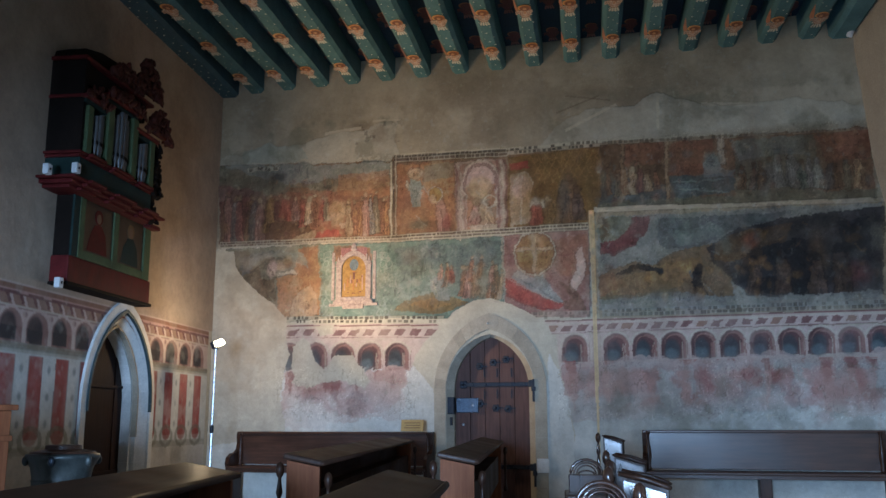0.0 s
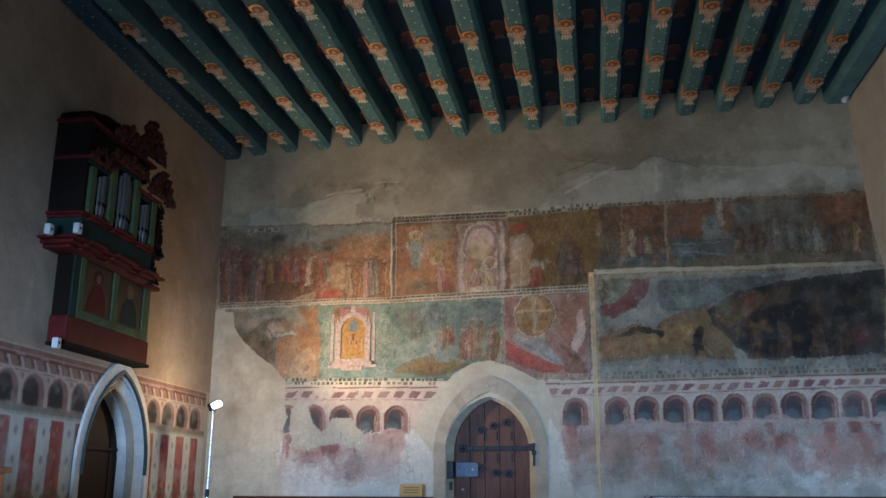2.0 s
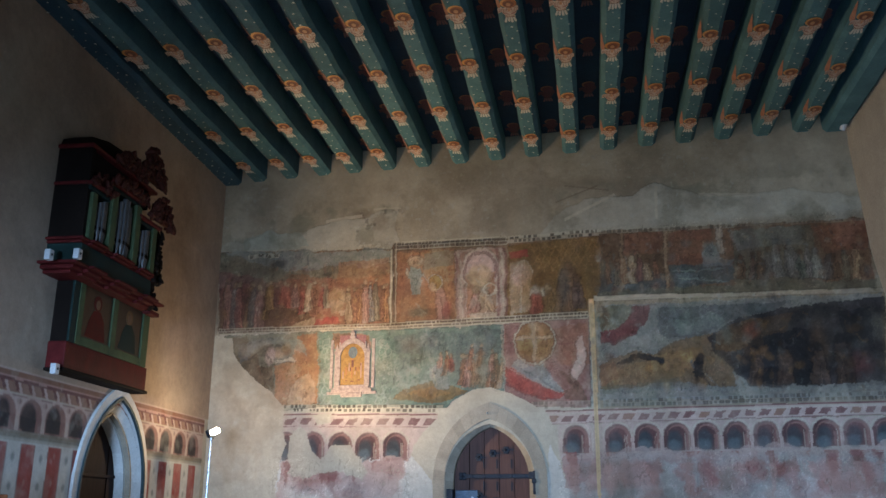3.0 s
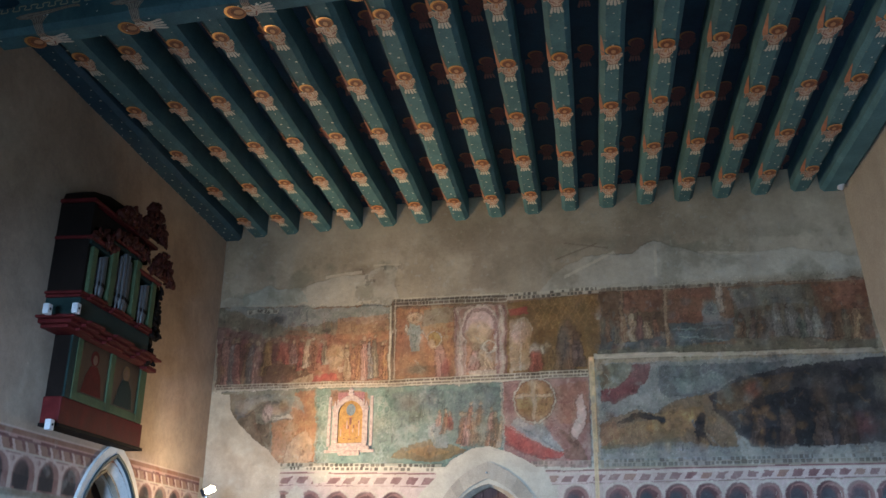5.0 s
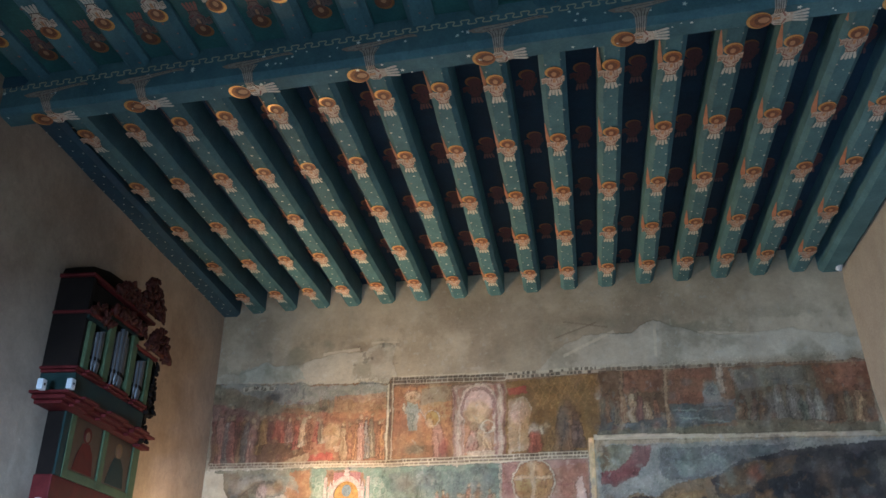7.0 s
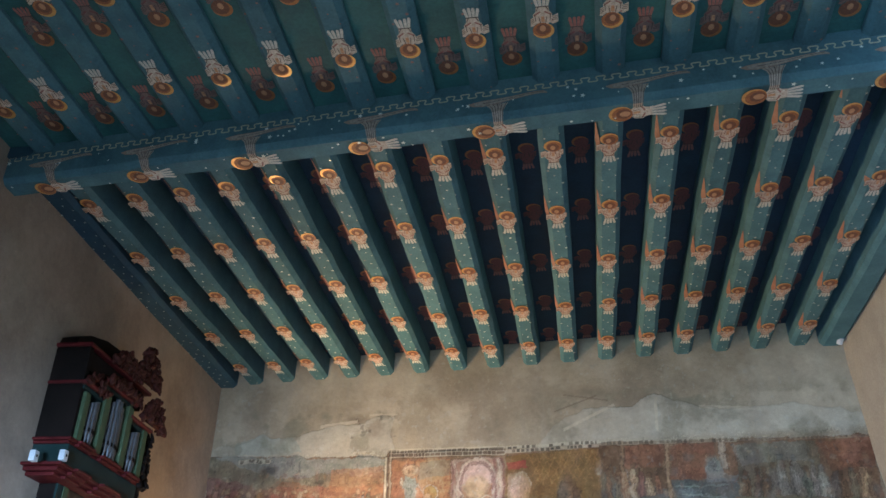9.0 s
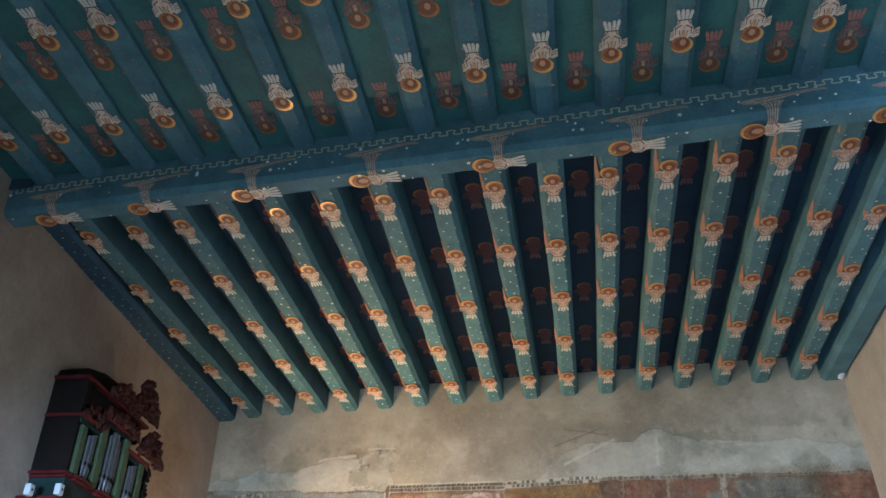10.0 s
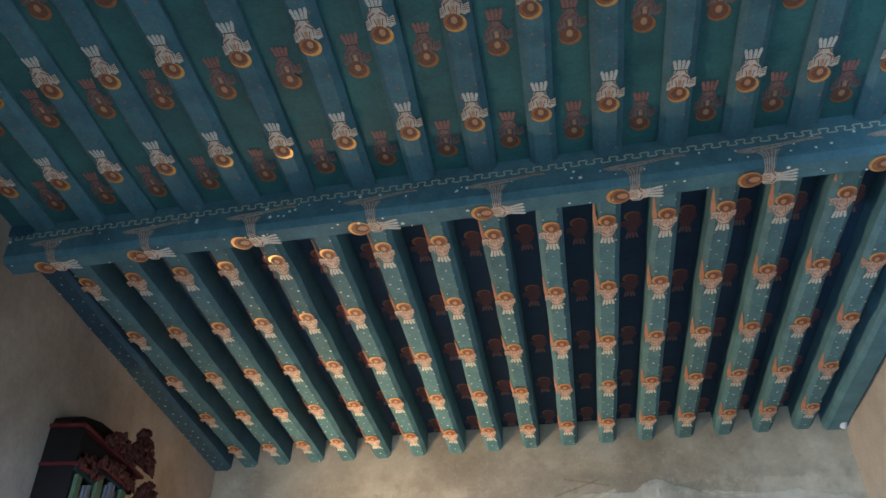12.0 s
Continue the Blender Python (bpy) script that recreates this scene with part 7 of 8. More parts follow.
# ---- painted stone shrine in the wall ----
shrine = thing("wall_shrine", Matrix.Translation((NICHE_U, FAR_Y - 0.012, NICHE_Z)) @ Matrix.Diagonal((1, 0.2, 1, 1)), "small gilt-backed wall shrine with a pale pointed stone frame", "shrine")
part("back_panel", one_box(-0.20, 0.20, 0.05, 0.07, -0.02, 0.64), M_NICHEGOLD, shrine, "ochre and gold painted back")
for s in (-1, 1):
    part("side_jamb", one_box(s * 0.195 - 0.012, s * 0.195 + 0.012, -0.03, 0.06, 0, 0.62, 0.003), M_NICHESTONE, shrine)
    bm = one_box(s * 0.235 - 0.030, s * 0.235 + 0.030, -0.045, 0.02, -0.04, 0.46, 0.006)
    box(bm, s * 0.235 - 0.042, s * 0.235 + 0.042, -0.055, 0.02, -0.07, -0.03, 0.006)
    box(bm, s * 0.235 - 0.040, s * 0.235 + 0.040, -0.055, 0.02, 0.45, 0.49, 0.006)
    prism(bm, [(s * 0.235 - 0.03, 0.49), (s * 0.235 + 0.03, 0.49), (s * 0.235, 0.60)], 0.04, Matrix.Translation((0, -0.035, 0)))
    part("pilaster", bm, M_NICHESTONE, shrine)
    part("pilaster", one_box(s * 0.315 - 0.022, s * 0.315 + 0.022, -0.02, 0.01, -0.04, 0.66, 0.004), M_NICHESTONE, shrine)
bm = bmesh.new()
pi, po = pointed(0.185, 0.40, 0.60, 6), pointed(0.235, 0.42, 0.68, 6)
for i in range(len(pi) - 1):
    prism(bm, [pi[i], po[i], po[i + 1], pi[i + 1]], 0.09, Matrix.Translation((0, -0.05, 0)))
part("arch", bm, M_NICHESTONE, shrine)
fill = bmesh.new()
outer = pointed(0.20, 0.40, 0.62, 6)
for i in range(len(outer) - 1):
    (x0, z0), (x1, z1) = outer[i], outer[i + 1]
    prism(fill, [(x0, z0), (x1, z1), (x1, 0.72), (x0, 0.72)] if abs(x0 - x1) > 1e-4 else [(x0, z0), (x0 + 0.001, z1), (x0, 0.72)], 0.01, Matrix.Translation((0, -0.012, 0)))
part("spandrel", fill, M_ROSE, shrine, "red painted spandrels")
part("finial", lathe([(0.02, 0.66), (0.05, 0.70), (0.03, 0.73), (0.045, 0.75), (0.012, 0.79)], 10), M_NICHESTONE, shrine, m=Matrix.Translation((0, -0.03, 0)))
bm = one_box(-0.26, 0.26, -0.10, 0.06, -0.05, 0.0, 0.01)
box(bm, -0.30, 0.30, -0.13, 0.02, -0.10, -0.05, 0.012)
box(bm, -0.16, 0.16, -0.10, 0.02, -0.17, -0.10, 0.02)
box(bm, -0.37, 0.37, -0.05, 0.01, -0.13, -0.09, 0.01)
part("sill", bm, M_NICHESTONE, shrine, "projecting moulded sill")
# plain painted shapes on the gilt back
bm = bmesh.new()
for x, z, rx, rz in ((0, 0.47, 0.07, 0.085),):
    prism(bm, [(x + rx * math.cos(k * math.pi / 6), z + rz * math.sin(k * math.pi / 6)) for k in range(12)], 0.004, Matrix.Translation((0, 0.044, 0)))
part("painted_disc", bm, M_SHRINEBLUE, shrine, "grey-blue painted disc")
for x, z, w, h in ((0, 0.26, 0.035, 0.10), (-0.03, 0.20, 0.02, 0.05), (0.05, 0.21, 0.02, 0.05), (-0.09, 0.06, 0.03, 0.012), (0, 0.05, 0.05, 0.012), (0.10, 0.065, 0.03, 0.015), (0.12, 0.28, 0.015, 0.03)):
    part("painted_mark", one_box(x - w / 2, x + w / 2, 0.043, 0.049, z, z + h, 0.001), M_HAIR, shrine)
for k in range(7):
    part("painted_stroke", one_box(-0.15 + 0.045 * k, -0.13 + 0.045 * k, 0.044, 0.049, 0.10 + 0.05 * (k % 3), 0.20 + 0.06 * (k % 4), 0.002), M_DULLGOLD if k % 2 else M_WING, shrine)

# ---- yellow card standing on the bench ----
card = thing("notice_card", pose(-3.40, 11.60, 1.055, -12), "small yellow card notice with worn lines, on the bench back", "sign")
part("card", one_box(-0.155, 0.155, 0, 0.006, 0.0, 0.155, 0.002), M_SIGN, card)
for k in range(3):
    part("text_bar", one_box(-0.11 + 0.02 * (k % 2), 0.11, -0.003, 0.0, 0.105 - 0.032 * k, 0.117 - 0.032 * k), M_INK, card)

# ---- organ hung on the left wall; local x towards the nave, y into the room ----
organ = thing("wall_organ", LEFT_M, "small painted wall organ with green case and carved red crests", "organ")


def obox(name, u0, u1, d0, d1, z0, z1, mat, bevel=0.008, label="", parent=None):
    return part(name, one_box(u0, u1, d0, d1, z0, z1, bevel), mat, parent or organ, label)


def moulding(name, u0, u1, d0, d1, z0, steps, mat, label=""):
    """A cornice of stepped rolls with shallow forward breaks."""
    bm = bmesh.new()
    z = z0
    for h, grow in steps:
        box(bm, u0 - grow, u1 + grow, d0, d1 + grow, z, z + h, min(h, 0.03) * 0.35)
        for c, w in ((u0 + (u1 - u0) * 0.16, 0.30), (u0 + (u1 - u0) * 0.5, 0.42), (u0 + (u1 - u0) * 0.84, 0.30)):
            box(bm, c - w / 2, c + w / 2, d0, d1 + grow + 0.05, z + 0.002, z + h - 0.002, min(h, 0.03) * 0.3)
        z += h
    return part(name, bm, mat, organ, label)


def carving(name, u0, u1, d, z0, z1, seed, mat, n=70, lean=0.0):
    """Pierced leaf and scroll carving: many small curled lobes that swell into a crest."""
    rng = random.Random(seed)
    bm = bmesh.new()
    cu, w = (u0 + u1) / 2, (u1 - u0) / 2
    prism(bm, [(cu - w, z0)] + [(cu + w * (k / 6 - 1), z0 + (z1 - z0) * 0.72 * (1 - abs(k / 6 - 1) ** 2)) for k in range(1, 12)] + [(cu + w, z0)], 0.04, Matrix.Translation((0, d - 0.02, 0)))
    for i in range(n):
        t = rng.uniform(-1, 1)
        top = (1 - abs(t) ** 1.8)
        u, z = cu + w * t, z0 + (z1 - z0) * top * rng.uniform(0.0, 1.0) ** 0.7
        r = rng.uniform(0.018, 0.045)
        m = Matrix.Translation((u, d + rng.uniform(-0.01, 0.05) + lean * (z - z0), z)) @ pose(0, 0, 0, rng.uniform(-40, 40), rng.uniform(0, 360), rng.uniform(-40, 40)) @ Matrix.Diagonal((r, r * 0.55, r * 1.7, 1))
        bmesh.ops.create_uvsphere(bm, u_segments=7, v_segments=5, radius=1.0, matrix=m)
    part(name, bm, mat, organ, smooth=True)


obox("base_board", 2.52, 4.36, 0.0, 0.20, 2.58, 2.86, M_ORGRED, 0.012, "oxblood red base board")
obox("base_lip", 2.49, 4.38, 0.0, 0.22, 2.555, 2.59, M_ORGDARK, 0.008)
# near-black colour stands in for shade on the lower case's near side
obox("lower_case", 2.56, 4.33, 0.0, 0.185, 2.86, 3.50, M_ORGDARK, 0.006, "lower case, near black for the shade on its side")
obox("corner_stile", 4.22, 4.335, 0.184, 0.208, 2.86, 3.50, M_ORGTEAL, 0.004, "blue-green corner stile")
# frame of the two pictures
for nm, u0, u1, z0, z1 in (("stile", 4.12, 4.22, 2.86, 3.50), ("stile", 3.39, 3.50, 2.86, 3.50), ("stile", 2.60, 2.76, 2.86, 3.50)):
    obox(nm, u0, u1, 0.185, 0.215, z0, z1, M_ORGGREEN, 0.006)
for z0, z1 in ((2.86, 2.95), (3.50, 3.53)):
    for u0, u1 in ((3.50, 4.12), (2.76, 3.39)):
        obox("rail", u0, u1, 0.185, 0.213, z0, z1, M_ORGGREEN, 0.006)
for u0, u1, drape in ((3.50, 4.12, M_ORGRED), (2.76, 3.39, M_ORGTEAL)):
    panel = obox("picture_panel", u0 + 0.01, u1 - 0.01, 0.18, 0.198, 2.95, 3.50, M_PANEL, 0.002, "darkened oil painting of plain shapes")
    c = (u0 + u1) / 2
    bm = bmesh.new()
    prism(bm, [(c - 0.20, 2.97), (c + 0.22, 2.97), (c + 0.16, 3.16), (c + 0.08, 3.27), (c - 0.06, 3.28), (c - 0.15, 3.18)], 0.004, Matrix.Translation((0, 0.199, 0)))
    part("painted_drape", bm, drape, panel)
    bm = bmesh.new()
    prism(bm, [(c + 0.01 + 0.085 * math.cos(k * math.pi / 6), 3.36 + 0.085 * math.sin(k * math.pi / 6)) for k in range(12)], 0.004, Matrix.Translation((0, 0.199, 0)))
    part("painted_disc", bm, M_OLDGILT if drape is M_ORGTEAL else M_ORGRED, panel)
    bm = bmesh.new()
    prism(bm, [(c + 0.01 + 0.045 * math.cos(k * math.pi / 6), 3.345 + 0.055 * math.sin(k * math.pi / 6)) for k in range(12)], 0.004, Matrix.Translation((0, 0.203, 0)))
    part("painted_oval", bm, M_OLDFLESH, panel)
moulding("middle_cornice", 2.80, 4.62, 0.0, 0.30, 3.40 + 0.10, [(0.035, 0.0), (0.04, 0.06), (0.03, 0.12)], M_ORGRED, "oxblood moulded cornice")
obox("keyboard_band", 3.00, 4.60, 0.0, 0.38, 3.60, 3.82, M_ORGTEAL, 0.008, "blue-green band under the pipes")
moulding("pipe_shelf", 3.00, 4.60, 0.0, 0.36, 3.82, [(0.03, 0.02), (0.03, 0.05)], M_ORGRED)
# upper case: dark sides and back, green posts
obox("case_back", 2.96, 4.58, 0.0, 0.06, 3.86, 4.88, M_ORGDARK)
obox("case_side", 4.54, 4.61, 0.0, 0.38, 3.88, 4.86, M_ORGDARK, 0.006, "dark case side, its shade put into the colour")
obox("case_side", 2.98, 3.05, 0.0, 0.38, 3.88, 4.44, M_ORGDARK, 0.006)
for u0, u1, z1, d in ((4.46, 4.56, 4.38, 0.42), (4.05, 4.17, 4.52, 0.43), (3.50, 3.62, 4.56, 0.43), (3.05, 3.16, 4.44, 0.42)):
    obox("post", u0, u1, 0.28, d, 3.88, z1, M_ORGGREEN, 0.01)
obox("tower_back", 3.04, 4.55, 0.10, 0.16, 3.88, 4.56, M_ORGDARK)


def pipe(u, d, z0, z1, r):
    bm = lathe([(r * 0.25, 0), (r, 0.12), (r, 0.135), (r, z1 - z0)], 12)
    part("organ_pipe", bm, M_PIPE, organ, m=Matrix.Translation((u, d, z0)), smooth=False)
    mouth = one_box(u - r * 0.55, u + r * 0.55, d + r * 0.75, d + r + 0.002, z0 + 0.13, z0 + 0.17)
    part("pipe_mouth", mouth, M_ORGDARK, organ)


for u0, u1, n, ztop, up in ((4.19, 4.45, 5, 4.38, 1), (3.64, 4.03, 6, 4.56, 0), (3.18, 3.48, 5, 4.38, -1)):
    for k in range(n):
        u = u0 + (u1 - u0) * (k + 0.5) / n
        bulge = 0.05 * math.sin(math.pi * (k + 0.5) / n)
        top = ztop - 0.05 * abs(k - (n - 1) / 2) if up == 0 else ztop - 0.02 * k
        pipe(u, 0.36 + bulge, 3.885, top, (u1 - u0) / n * 0.44)
for u0, u1, z, mat in ((3.00, 3.52, 4.40, M_ORGTEAL), (3.48, 4.20, 4.56, M_ORGTEAL), (4.16, 4.60, 4.40, M_ORGTEAL)):
    cor = obox("cornice", u0, u1, 0.0, 0.40, z, z + 0.05, mat, 0.012)
    obox("cornice_lip", u0 - 0.03, u1 + 0.03, 0.0, 0.44, z + 0.05, z + 0.085, M_ORGRED, 0.01)
obox("attic", 3.20, 4.54, 0.0, 0.34, 4.64, 4.86, M_ORGDARK, 0.01, "dark stained attic box")
obox("attic_lid", 3.10, 4.64, 0.0, 0.40, 4.86, 4.90, M_ORGRED, 0.01)
bm = prism(bmesh.new(), [(3.2, 4.90), (4.60, 4.90), (4.56, 4.99), (4.35, 5.10), (4.0, 5.19), (3.6, 5.22), (3.3, 5.16)], 0.20)
part("canopy", bm, M_ORGDARK, organ, "dark arched canopy")
carving("carved_crest", 2.98, 3.62, 0.40, 4.96, 5.38, 5, M_ORGCARVE, 150)
carving("carved_crest", 3.50, 4.15, 0.40, 4.90, 5.08, 8, M_ORGCARVE, 70)
carving("carved_crest", 3.36, 4.20, 0.42, 4.645, 4.76, 15, M_ORGCARVE, 70)
carving("carved_crest", 2.70, 3.30, 0.42, 4.54, 4.84, 6, M_ORGCARVE, 150)
carving("carved_crest", 4.16, 4.62, 0.40, 4.46, 4.62, 7, M_ORGCARVE, 50)
carving("carved_wing", 2.76, 3.00, 0.34, 3.86, 4.56, 9, M_ORGDARK, 90)
carving("carved_wing", 2.80, 2.96, 0.30, 3.52, 3.95, 11, M_ORGDARK, 40)
obox("wing_foot", 2.58, 2.84, 0.22, 0.32, 3.47, 3.52, M_ORGRED, 0.012)
for u, d, z in ((4.92, 0.24, 3.60), (4.72, 0.42, 3.66), (4.50, 0.20, 2.55)):
    white = thing("sensor_box", LEFT_M @ Matrix.Translation((u, d, z)), "small white plastic sensor box fixed to the organ", "sensor", "white boxes on the organ")
    part("housing", one_box(-0.038, 0.038, -0.03, 0.03, -0.052, 0.052, 0.008), M_WHITE, white)
    part("lens", one_box(-0.012, 0.012, 0.028, 0.034, -0.01, 0.014, 0.002), M_ORGDARK, white)

# ---- work lamp on a stand ----
stand = thing("work_lamp", Matrix.Translation((-5.79, 10.6, 0)), "lit halogen work lamp on a thin grey stand by the corner", "lamp")
bm = tube(bmesh.new(), [(0, 0, 0.03), (0, 0, 1.1)], 0.017)
part("lower_pole", bm, M_STEEL, stand)
part("upper_pole", tube(bmesh.new(), [(0, 0, 1.08), (0.005, 0, 2.12)], 0.012), M_STEEL, stand)
part("collar", lathe([(0.022, 1.04), (0.026, 1.06), (0.026, 1.12), (0.02, 1.14)], 12), M_IRON, stand)
for k in range(3):
    a = radians(30 + 120 * k)
    part("leg", tube(bmesh.new(), [(0.0, 0.0, 0.32), (0.30 * math.cos(a), 0.30 * math.sin(a), 0.015)], 0.010), M_STEEL, stand)
hm = Matrix.Translation((0.06, -0.0, 2.20)) @ pose(0, 0, 0, 0, -25, 0)
part("bracket", tube(bmesh.new(), [(-0.055, 0, -0.08), (-0.09, 0, -0.02), (-0.08, 0, 0.03)], 0.008), M_IRON, stand, m=hm)
bm = one_box(-0.09, -0.06, -0.06, 0.06, -0.05, 0.05, 0.008)
for k in range(5):
    box(bm, -0.11, -0.09, -0.05 + 0.022 * k, -0.042 + 0.022 * k, -0.045, 0.045)
part("housing", bm, M_IRON, stand, "black ribbed lamp housing", hm)
part("glass", one_box(-0.058, 0.045, -0.05, 0.05, -0.03, 0.03, 0.012), M_GLOW, stand, "glowing lamp glass", hm)

# ---- bronze font ----
font = thing("baptismal_font", Matrix.Translation((-5.0, 6.65, 0)) @ Matrix.Diagonal((0.86, 0.86, 1, 1)), "dark bronze baptismal font with a flat lid on the stone floor", "font")
part("foot", lathe([(0.30, 0.0), (0.30, 0.06), (0.22, 0.10), (0.12, 0.16), (0.11, 0.30), (0.16, 0.36)], 28), M_BRONZE, font, smooth=True)
part("bowl", lathe([(0.15, 0.35), (0.23, 0.40), (0.255, 0.52), (0.262, 0.60), (0.255, 0.62), (0.268, 0.65), (0.27, 0.74), (0.29, 0.82), (0.335, 0.885), (0.345, 0.90), (0.34, 0.925), (0.31, 0.93)], 36), M_BRONZE, font, smooth=True)
part("lid", lathe([(0.31, 0.928), (0.30, 0.945), (0.17, 0.965), (0.165, 0.995), (0.15, 1.0)], 32), M_OAK_X, font, "dark flat wooden lid")
for k in range(6):
    a = radians(-70 + 60 * k)
    bm = bmesh.new()
    bmesh.ops.create_uvsphere(bm, u_segments=12, v_segments=8, radius=0.035)
    part("boss", bm, M_BRONZE if k else M_LOCK, font, m=Matrix.Translation((0.335 * math.cos(a), 0.335 * math.sin(a), 0.875)) @ Matrix.Diagonal((1, 1, 1.2, 1)), smooth=True)
for z in (0.48, 0.60, 0.70):
    part("band", lathe([(0.262, z), (0.276, z + 0.008), (0.276, z + 0.016), (0.262, z + 0.024)], 36), M_BRONZE, font)

# ---- red-brown cupboard end at the edge ----
cup = thing("cupboard", pose(-4.86, 5.2, 0, 0, 0, -8), "plain red-brown wooden cupboard standing near the side wall", "cupboard")
part("body", one_box(-0.42, 0.36, -0.22, 0.22, 0.0, 1.27, 0.01), M_OAK_RED, cup)
part("cornice", one_box(-0.44, 0.39, -0.25, 0.25, 1.27, 1.31, 0.008), M_OAK_RED, cup)
part("door", one_box(-0.38, 0.32, -0.238, -0.222, 0.12, 1.20, 0.006), M_OAK_RED, cup)
part("rail", one_box(-0.43, 0.375, -0.245, 0.23, 1.06, 1.10, 0.006), M_OAK_RED, cup)

# ---- spot on the right hand corner ----
spot = thing("spotlight", Matrix.Translation((2.43, 11.86, 6.10)), "small white spotlight fixed under the wall plate", "lamp")
part("can", lathe([(0.035, 0), (0.04, 0.01), (0.04, 0.11), (0.025, 0.13)], 16), M_WHITE, spot, m=pose(0, 0, 0, 35, 20, 0))
part("arm", tube(bmesh.new(), [(0, 0, 0.08), (0.02, 0.05, 0.10)], 0.01), M_WHITE, spot)


# ---- benches against the painted wall ----
def bench_end(bm, x, t=0.05):
    """Shaped end: tall back, scooped arm, foot."""
    out = [(-0.02, 0.0), (-0.02, 1.03), (-0.10, 1.04), (-0.115, 0.97), (-0.10, 0.88), (-0.13, 0.80), (-0.20, 0.76), (-0.30, 0.75), (-0.40, 0.70), (-0.43, 0.62), (-0.40, 0.55), (-0.39, 0.45), (-0.41, 0.10), (-0.44, 0.0)]
    return prism(bm, [(y, z) for y, z in out], t, Matrix.Translation((x, 0, 0)) @ pose(0, 0, 0, 0, 0, -90) @ Matrix.Diagonal((-1, 1, 1, 1)))


def wall_bench(x0, x1, y, seat, top, label, legs, turn=0.0):
    length = x1 - x0
    ob = thing("bench", pose(x0, y, 0, 0, 0, turn), label, "bench", "benches along the painted wall")
    part("backrest", one_box(0.04, length - 0.04, -0.08, -0.045, seat + 0.02, top - 0.03, 0.006), M_OAK_X, ob)
    part("top_rail", one_box(0.0, length, -0.11, -0.02, top - 0.035, top, 0.012), M_OAK_X, ob)
    part("seat", one_box(0.02, length - 0.02, -0.44, -0.04, seat - 0.03, seat + 0.005, 0.012), M_OAK_X, ob)
    part("seat_lip", one_box(0.05, length - 0.05, -0.425, -0.40, seat - 0.075, seat - 0.03, 0.004), M_OAK_X, ob)
    part("lower_rail", one_box(0.05, length - 0.05, -0.07, -0.05, seat + 0.02, seat + 0.07, 0.006), M_OAK_X, ob)
    for x in (0.0, length - 0.05):
        part("end_panel", bench_end(bmesh.new(), x), M_OAK_Z, ob)
        prof = [(0.028, 0), (0.034, 0.02), (0.02, 0.05), (0.032, 0.12), (0.036, 0.20), (0.022, 0.30), (0.016, 0.40), (0.026, 0.42), (0.03, 0.44)]
        part("turned_post", lathe([(r, z * (top - seat) / 0.46) for r, z in prof], 14), M_OAK_Z, ob, m=Matrix.Translation((x + (0.07 if x == 0 else -0.02), -0.115, seat + 0.005)), smooth=True)
    for x in legs:
        part("leg", one_box(x - 0.07, x + 0.07, -0.36, -0.10, 0.0, seat - 0.03, 0.01), M_OAK_Z, ob)
    return ob


wall_bench(-6.02, -3.14, 11.86, 0.58, 1.045, "long dark varnished oak bench against the painted wall", (1.45,), -0.6)
wall_bench(-0.42, 2.42, 11.86, 0.58, 1.075, "long dark oak bench below the painted arcade", (1.42,), 0.8)


# ---- prayer desks: sloping top, shelf beneath, panelled ends, turned knobs ----
def knob_profile(h):
    return [(0.022, 0.0), (0.025, 0.03), (0.013, 0.06), (0.011, h * 0.4), (0.017, h - 0.26), (0.011, h - 0.21), (0.021, h - 0.18), (0.012, h - 0.12), (0.010, h - 0.095), (0.022, h - 0.075), (0.026, h - 0.045), (0.020, h - 0.014), (0.004, h)]


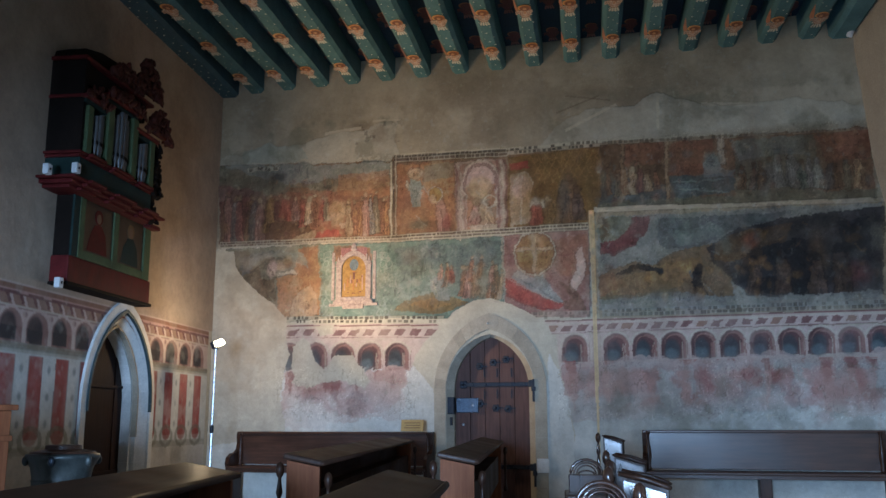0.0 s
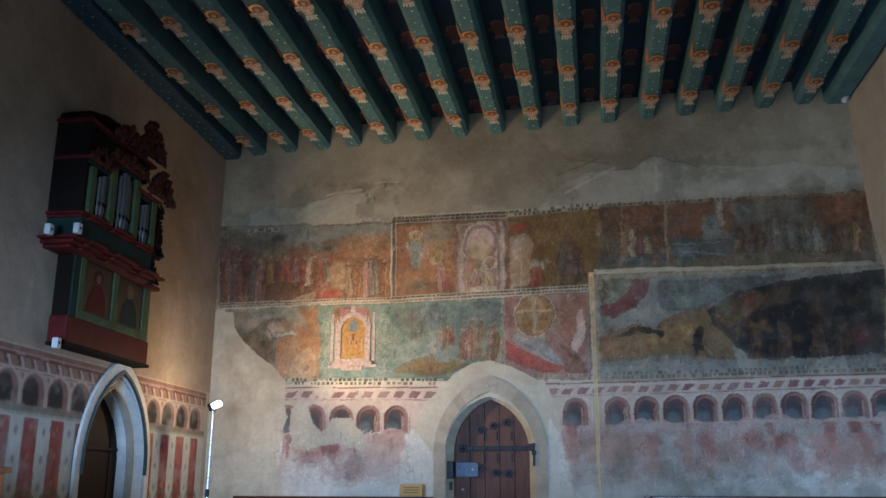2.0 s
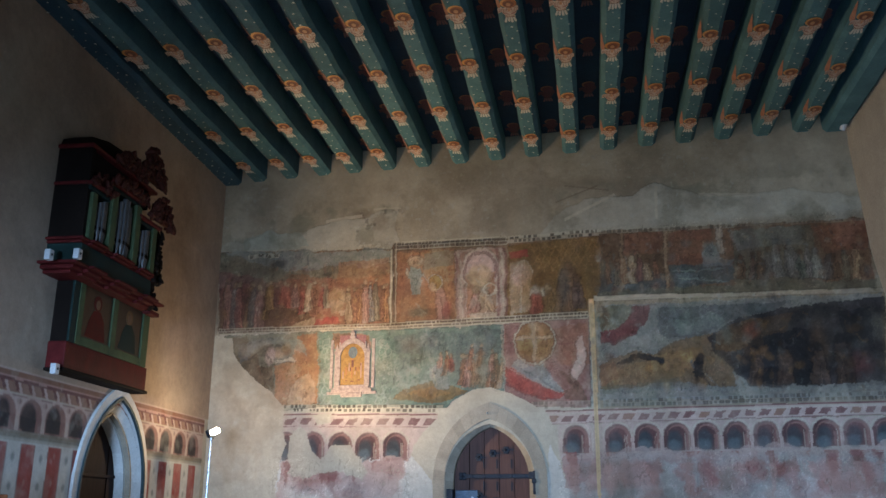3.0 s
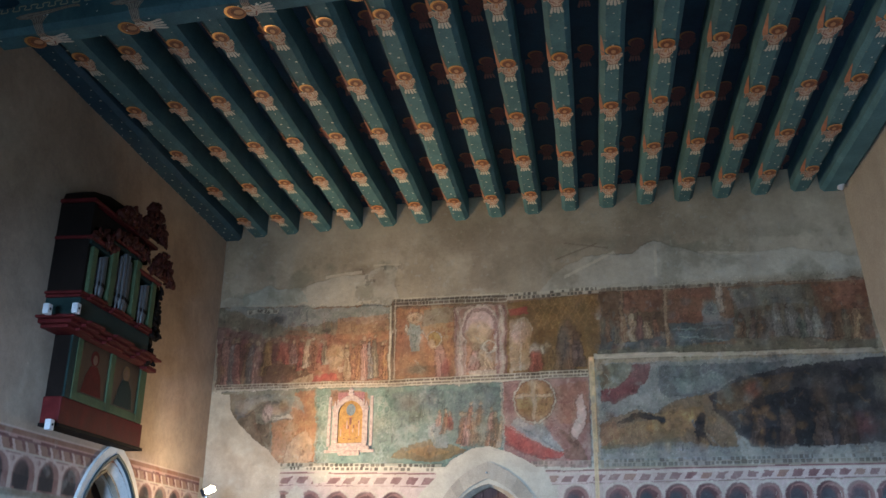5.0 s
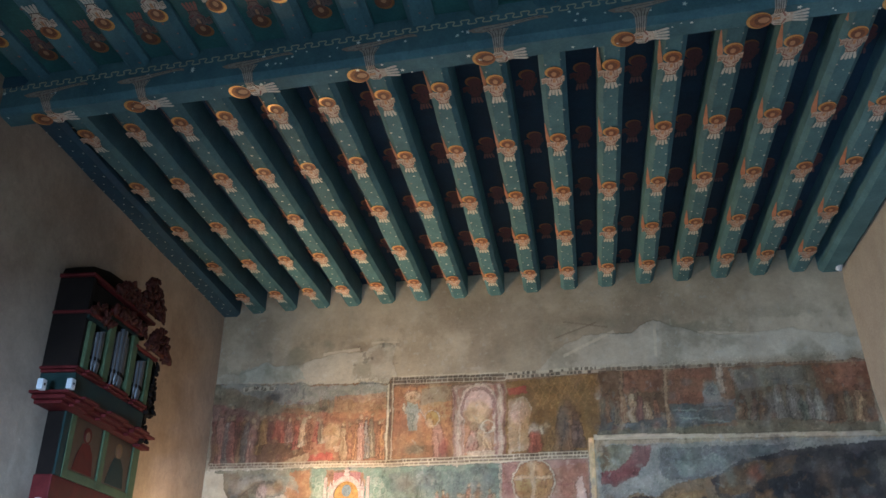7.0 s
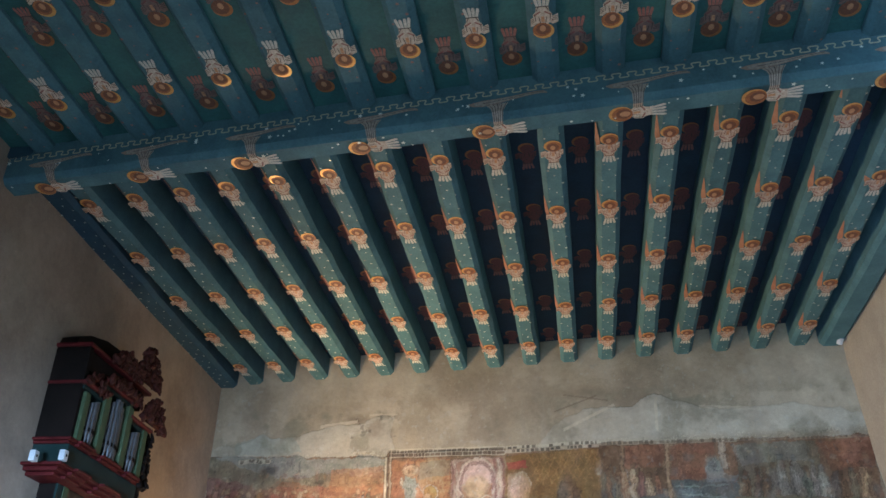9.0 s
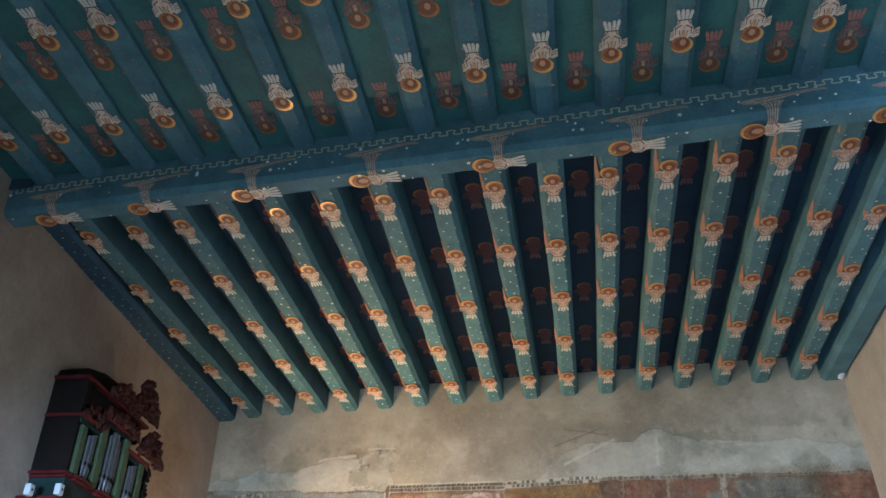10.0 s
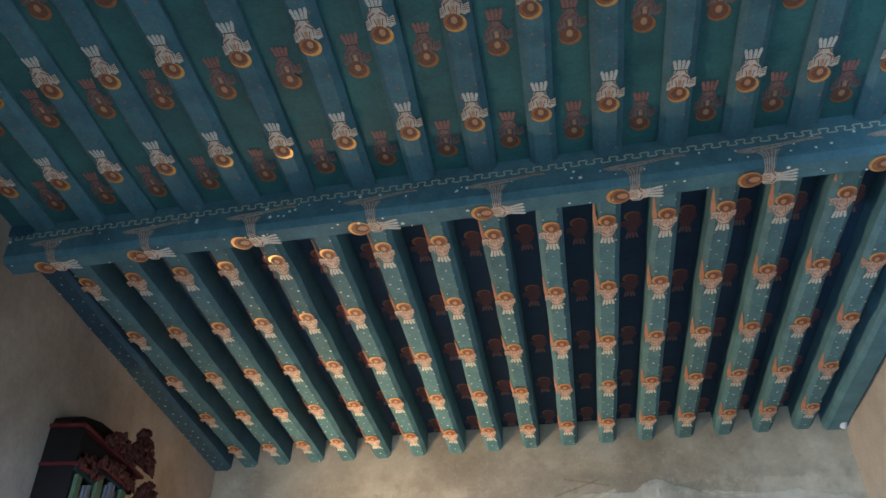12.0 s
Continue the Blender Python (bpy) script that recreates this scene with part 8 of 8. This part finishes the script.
def prayer_desk(near, far_end, zl, zr, wide, label, post=True, group="prayer desks in rows", gloss=False):
    a, b = Vector((*near, 0)), Vector((*far_end, 0))
    d = b - a
    length, turn = d.length, math.degrees(math.atan2(-d.x, d.y))
    ob = thing("prayer_desk", pose(a.x, a.y, 0, 0, 0, turn), label, "prayer desk", group)
    w = wide / 2
    slope = math.degrees(math.atan2(zl - zr, wide))
    # local: y along the desk, x across, the left edge is the higher one
    part("desk_top", one_box(-w - 0.02, w + 0.02, -0.02, length + 0.02, -0.022, 0.010, 0.010), M_OAK_Y, ob, m=Matrix.Translation((0, 0, (zl + zr) / 2)) @ pose(0, 0, 0, 0, slope, 0))
    part("edge_moulding", tube(bmesh.new(), [(w + 0.022, -0.015, 0), (w + 0.022, length + 0.015, 0)], 0.016), M_OAK_Y, ob, m=Matrix.Translation((0, 0, (zl + zr) / 2 - 0.004)) @ pose(0, 0, 0, 0, slope, 0), smooth=True)
    part("back_panel", one_box(-w, -w + 0.03, 0.04, length - 0.04, 0.08, zl - 0.03, 0.004), M_OAK_Y, ob)
    part("book_shelf", one_box(-w + 0.03, w - 0.03, 0.04, length - 0.04, zr - 0.20, zr - 0.175, 0.005), M_OAK_Y, ob)
    part("shelf_front", one_box(w - 0.05, w - 0.03, 0.04, length - 0.04, zr - 0.46, zr - 0.17, 0.004), M_OAK_Y, ob)
    part("plinth", one_box(-w - 0.01, w, 0.02, length - 0.02, 0.0, 0.10, 0.008), M_OAK_Y, ob)
    for y in (0.0, length - 0.04):
        bm = prism(bmesh.new(), [(-w, 0.0), (w, 0.0), (w, zr - 0.03), (-w, zl - 0.03)], 0.045, Matrix.Translation((0, y, 0)))
        part("end_panel", bm, M_GLOSS if gloss else M_OAK_RED, ob, "red-brown varnished end panel")
        if post:
            part("turned_knob", lathe(knob_profile(0.56), 14), M_OAK_Z, ob, m=Matrix.Translation((-w - 0.045, y + 0.02, zl - 0.60)), smooth=True)
            part("turned_baluster", lathe(knob_profile(0.50), 14), M_OAK_Z, ob, m=Matrix.Translation((w + 0.05, y + 0.02, zr - 0.56)), smooth=True)
    return ob


M_OAK_Y = wood("dark varnished oak, along the rows", (0.026, 0.012, 0.008), (0.066, 0.032, 0.020), 1, 0.6, 0.06, spec=0.12)
prayer_desk((-2.17, 5.1), (-3.22, 10.6), 0.995, 0.955, 0.20, "long dark oak prayer desk with a sloping top and open shelf")
prayer_desk((-1.32, 5.5), (-2.10, 10.5), 0.995, 0.955, 0.21, "dark oak prayer desk with a sloping top before the door")
prayer_desk((-1.35, 0.6), (-2.13, 3.9), 0.995, 0.955, 0.22, "dark oak prayer desk in the front row", False)
prayer_desk((-0.55, 0.9), (-1.01, 3.5), 0.995, 0.955, 0.20, "worn dark oak prayer desk in the front row", False)


# ---- short stall ends beside the aisle: a panelled end under a thick sloping arm, with a turned post ----
def stall_end(x0, x1, y, zl, zr, label):
    w = (x1 - x0) / 2
    ob = thing("stall_end", pose((x0 + x1) / 2, y, 0), label, "stall", "stall ends by the aisle")
    bm = prism(bmesh.new(), [(-w, 0.0), (w, 0.0), (w, zr - 0.02), (-w, zl - 0.02)], 0.30)
    part("side_panel", bm, M_OAK_Y, ob)
    bm = prism(bmesh.new(), [(-w + 0.012, 0.03), (w - 0.012, 0.03), (w - 0.012, zr - 0.035), (-w + 0.012, zl - 0.035)], 0.012, Matrix.Translation((0, -0.013, 0)))
    part("end_panel", bm, M_GLOSS, ob, "glossy end panel that mirrors the daylight")
    for dy, r in ((-0.012, 0.011), (0.05, 0.009), (0.26, 0.009)):
        part("arm_moulding", tube(bmesh.new(), [(-w - 0.01, dy, zl - 0.008), (0, dy, (zl + zr) / 2 - 0.002), (w - 0.004, dy, zr - 0.008), (w + 0.012, dy, zr - 0.016)], [r * 0.7, r, r, r * 0.6], 10), M_OAK_Z, ob, smooth=True)
    part("turned_post", lathe(knob_profile(zl + 0.02), 14), M_GLOSS, ob, m=Matrix.Translation((-w - 0.05, 0.0, 0.0)), smooth=True)
    return ob


stall_end(-0.23, -0.04, 3.86, 0.99, 0.94, "dark oak stall end with a thick sloping arm, front row")
stall_end(-0.39, -0.20, 5.91, 0.99, 0.94, "dark oak stall end with a sloping arm, middle row")
stall_end(-0.68, -0.50, 8.85, 1.06, 1.01, "narrow dark oak stall end near the painted wall")

# ---- curved bench ends beside the aisle ----
def scroll_seat(x, y, label):
    ob = thing("scroll_seat", pose(x, y, 0, 0, 0, 8), label, "chair", "curved seats by the aisle")
    for k, r in enumerate((0.088, 0.070, 0.054)):
        arc = [(r * math.cos(a) - 0.02, 0.0, 0.90 + r * math.sin(a) * 0.9) for a in [radians(-20 + 12 * j) for j in range(19)]]
        part("arm_hoop", tube(bmesh.new(), arc, 0.009 if k == 0 else 0.005, 10), M_GLOSS, ob, "glossy bent-wood arm hoop", smooth=True)
    eye = [(0.045 * math.cos(a) - 0.02, 0.0, 0.90 + 0.020 * math.sin(a)) for a in [radians(24 * j) for j in range(16)]]
    part("hoop_eye", tube(bmesh.new(), eye, 0.005, 8), M_GLOSS, ob, smooth=True, m=pose(0, 0, 0, 0, 0, 0))
    part("seat", one_box(-0.14, 0.10, -0.18, 0.22, 0.76, 0.80, 0.012), M_OAK_X, ob)
    part("arm_panel", one_box(-0.12, 0.08, -0.012, 0.012, 0.50, 0.90, 0.006), M_GLOSS, ob)
    part("turned_post", lathe(knob_profile(0.98), 14), M_GLOSS, ob, m=Matrix.Translation((0.115, 0.0, 0.0)), smooth=True)
    for a, b in ((-0.12, -0.15), (-0.12, 0.18), (0.08, 0.18)):
        part("leg", tube(bmesh.new(), [(a, b, 0), (a, b, 0.77)], 0.02), M_OAK_Z, ob)
    return ob


scroll_seat(-0.48, 5.2, "dark oak seat with a glossy hooped arm")
scroll_seat(-0.25, 3.35, "dark oak front seat with a glossy hooped arm")
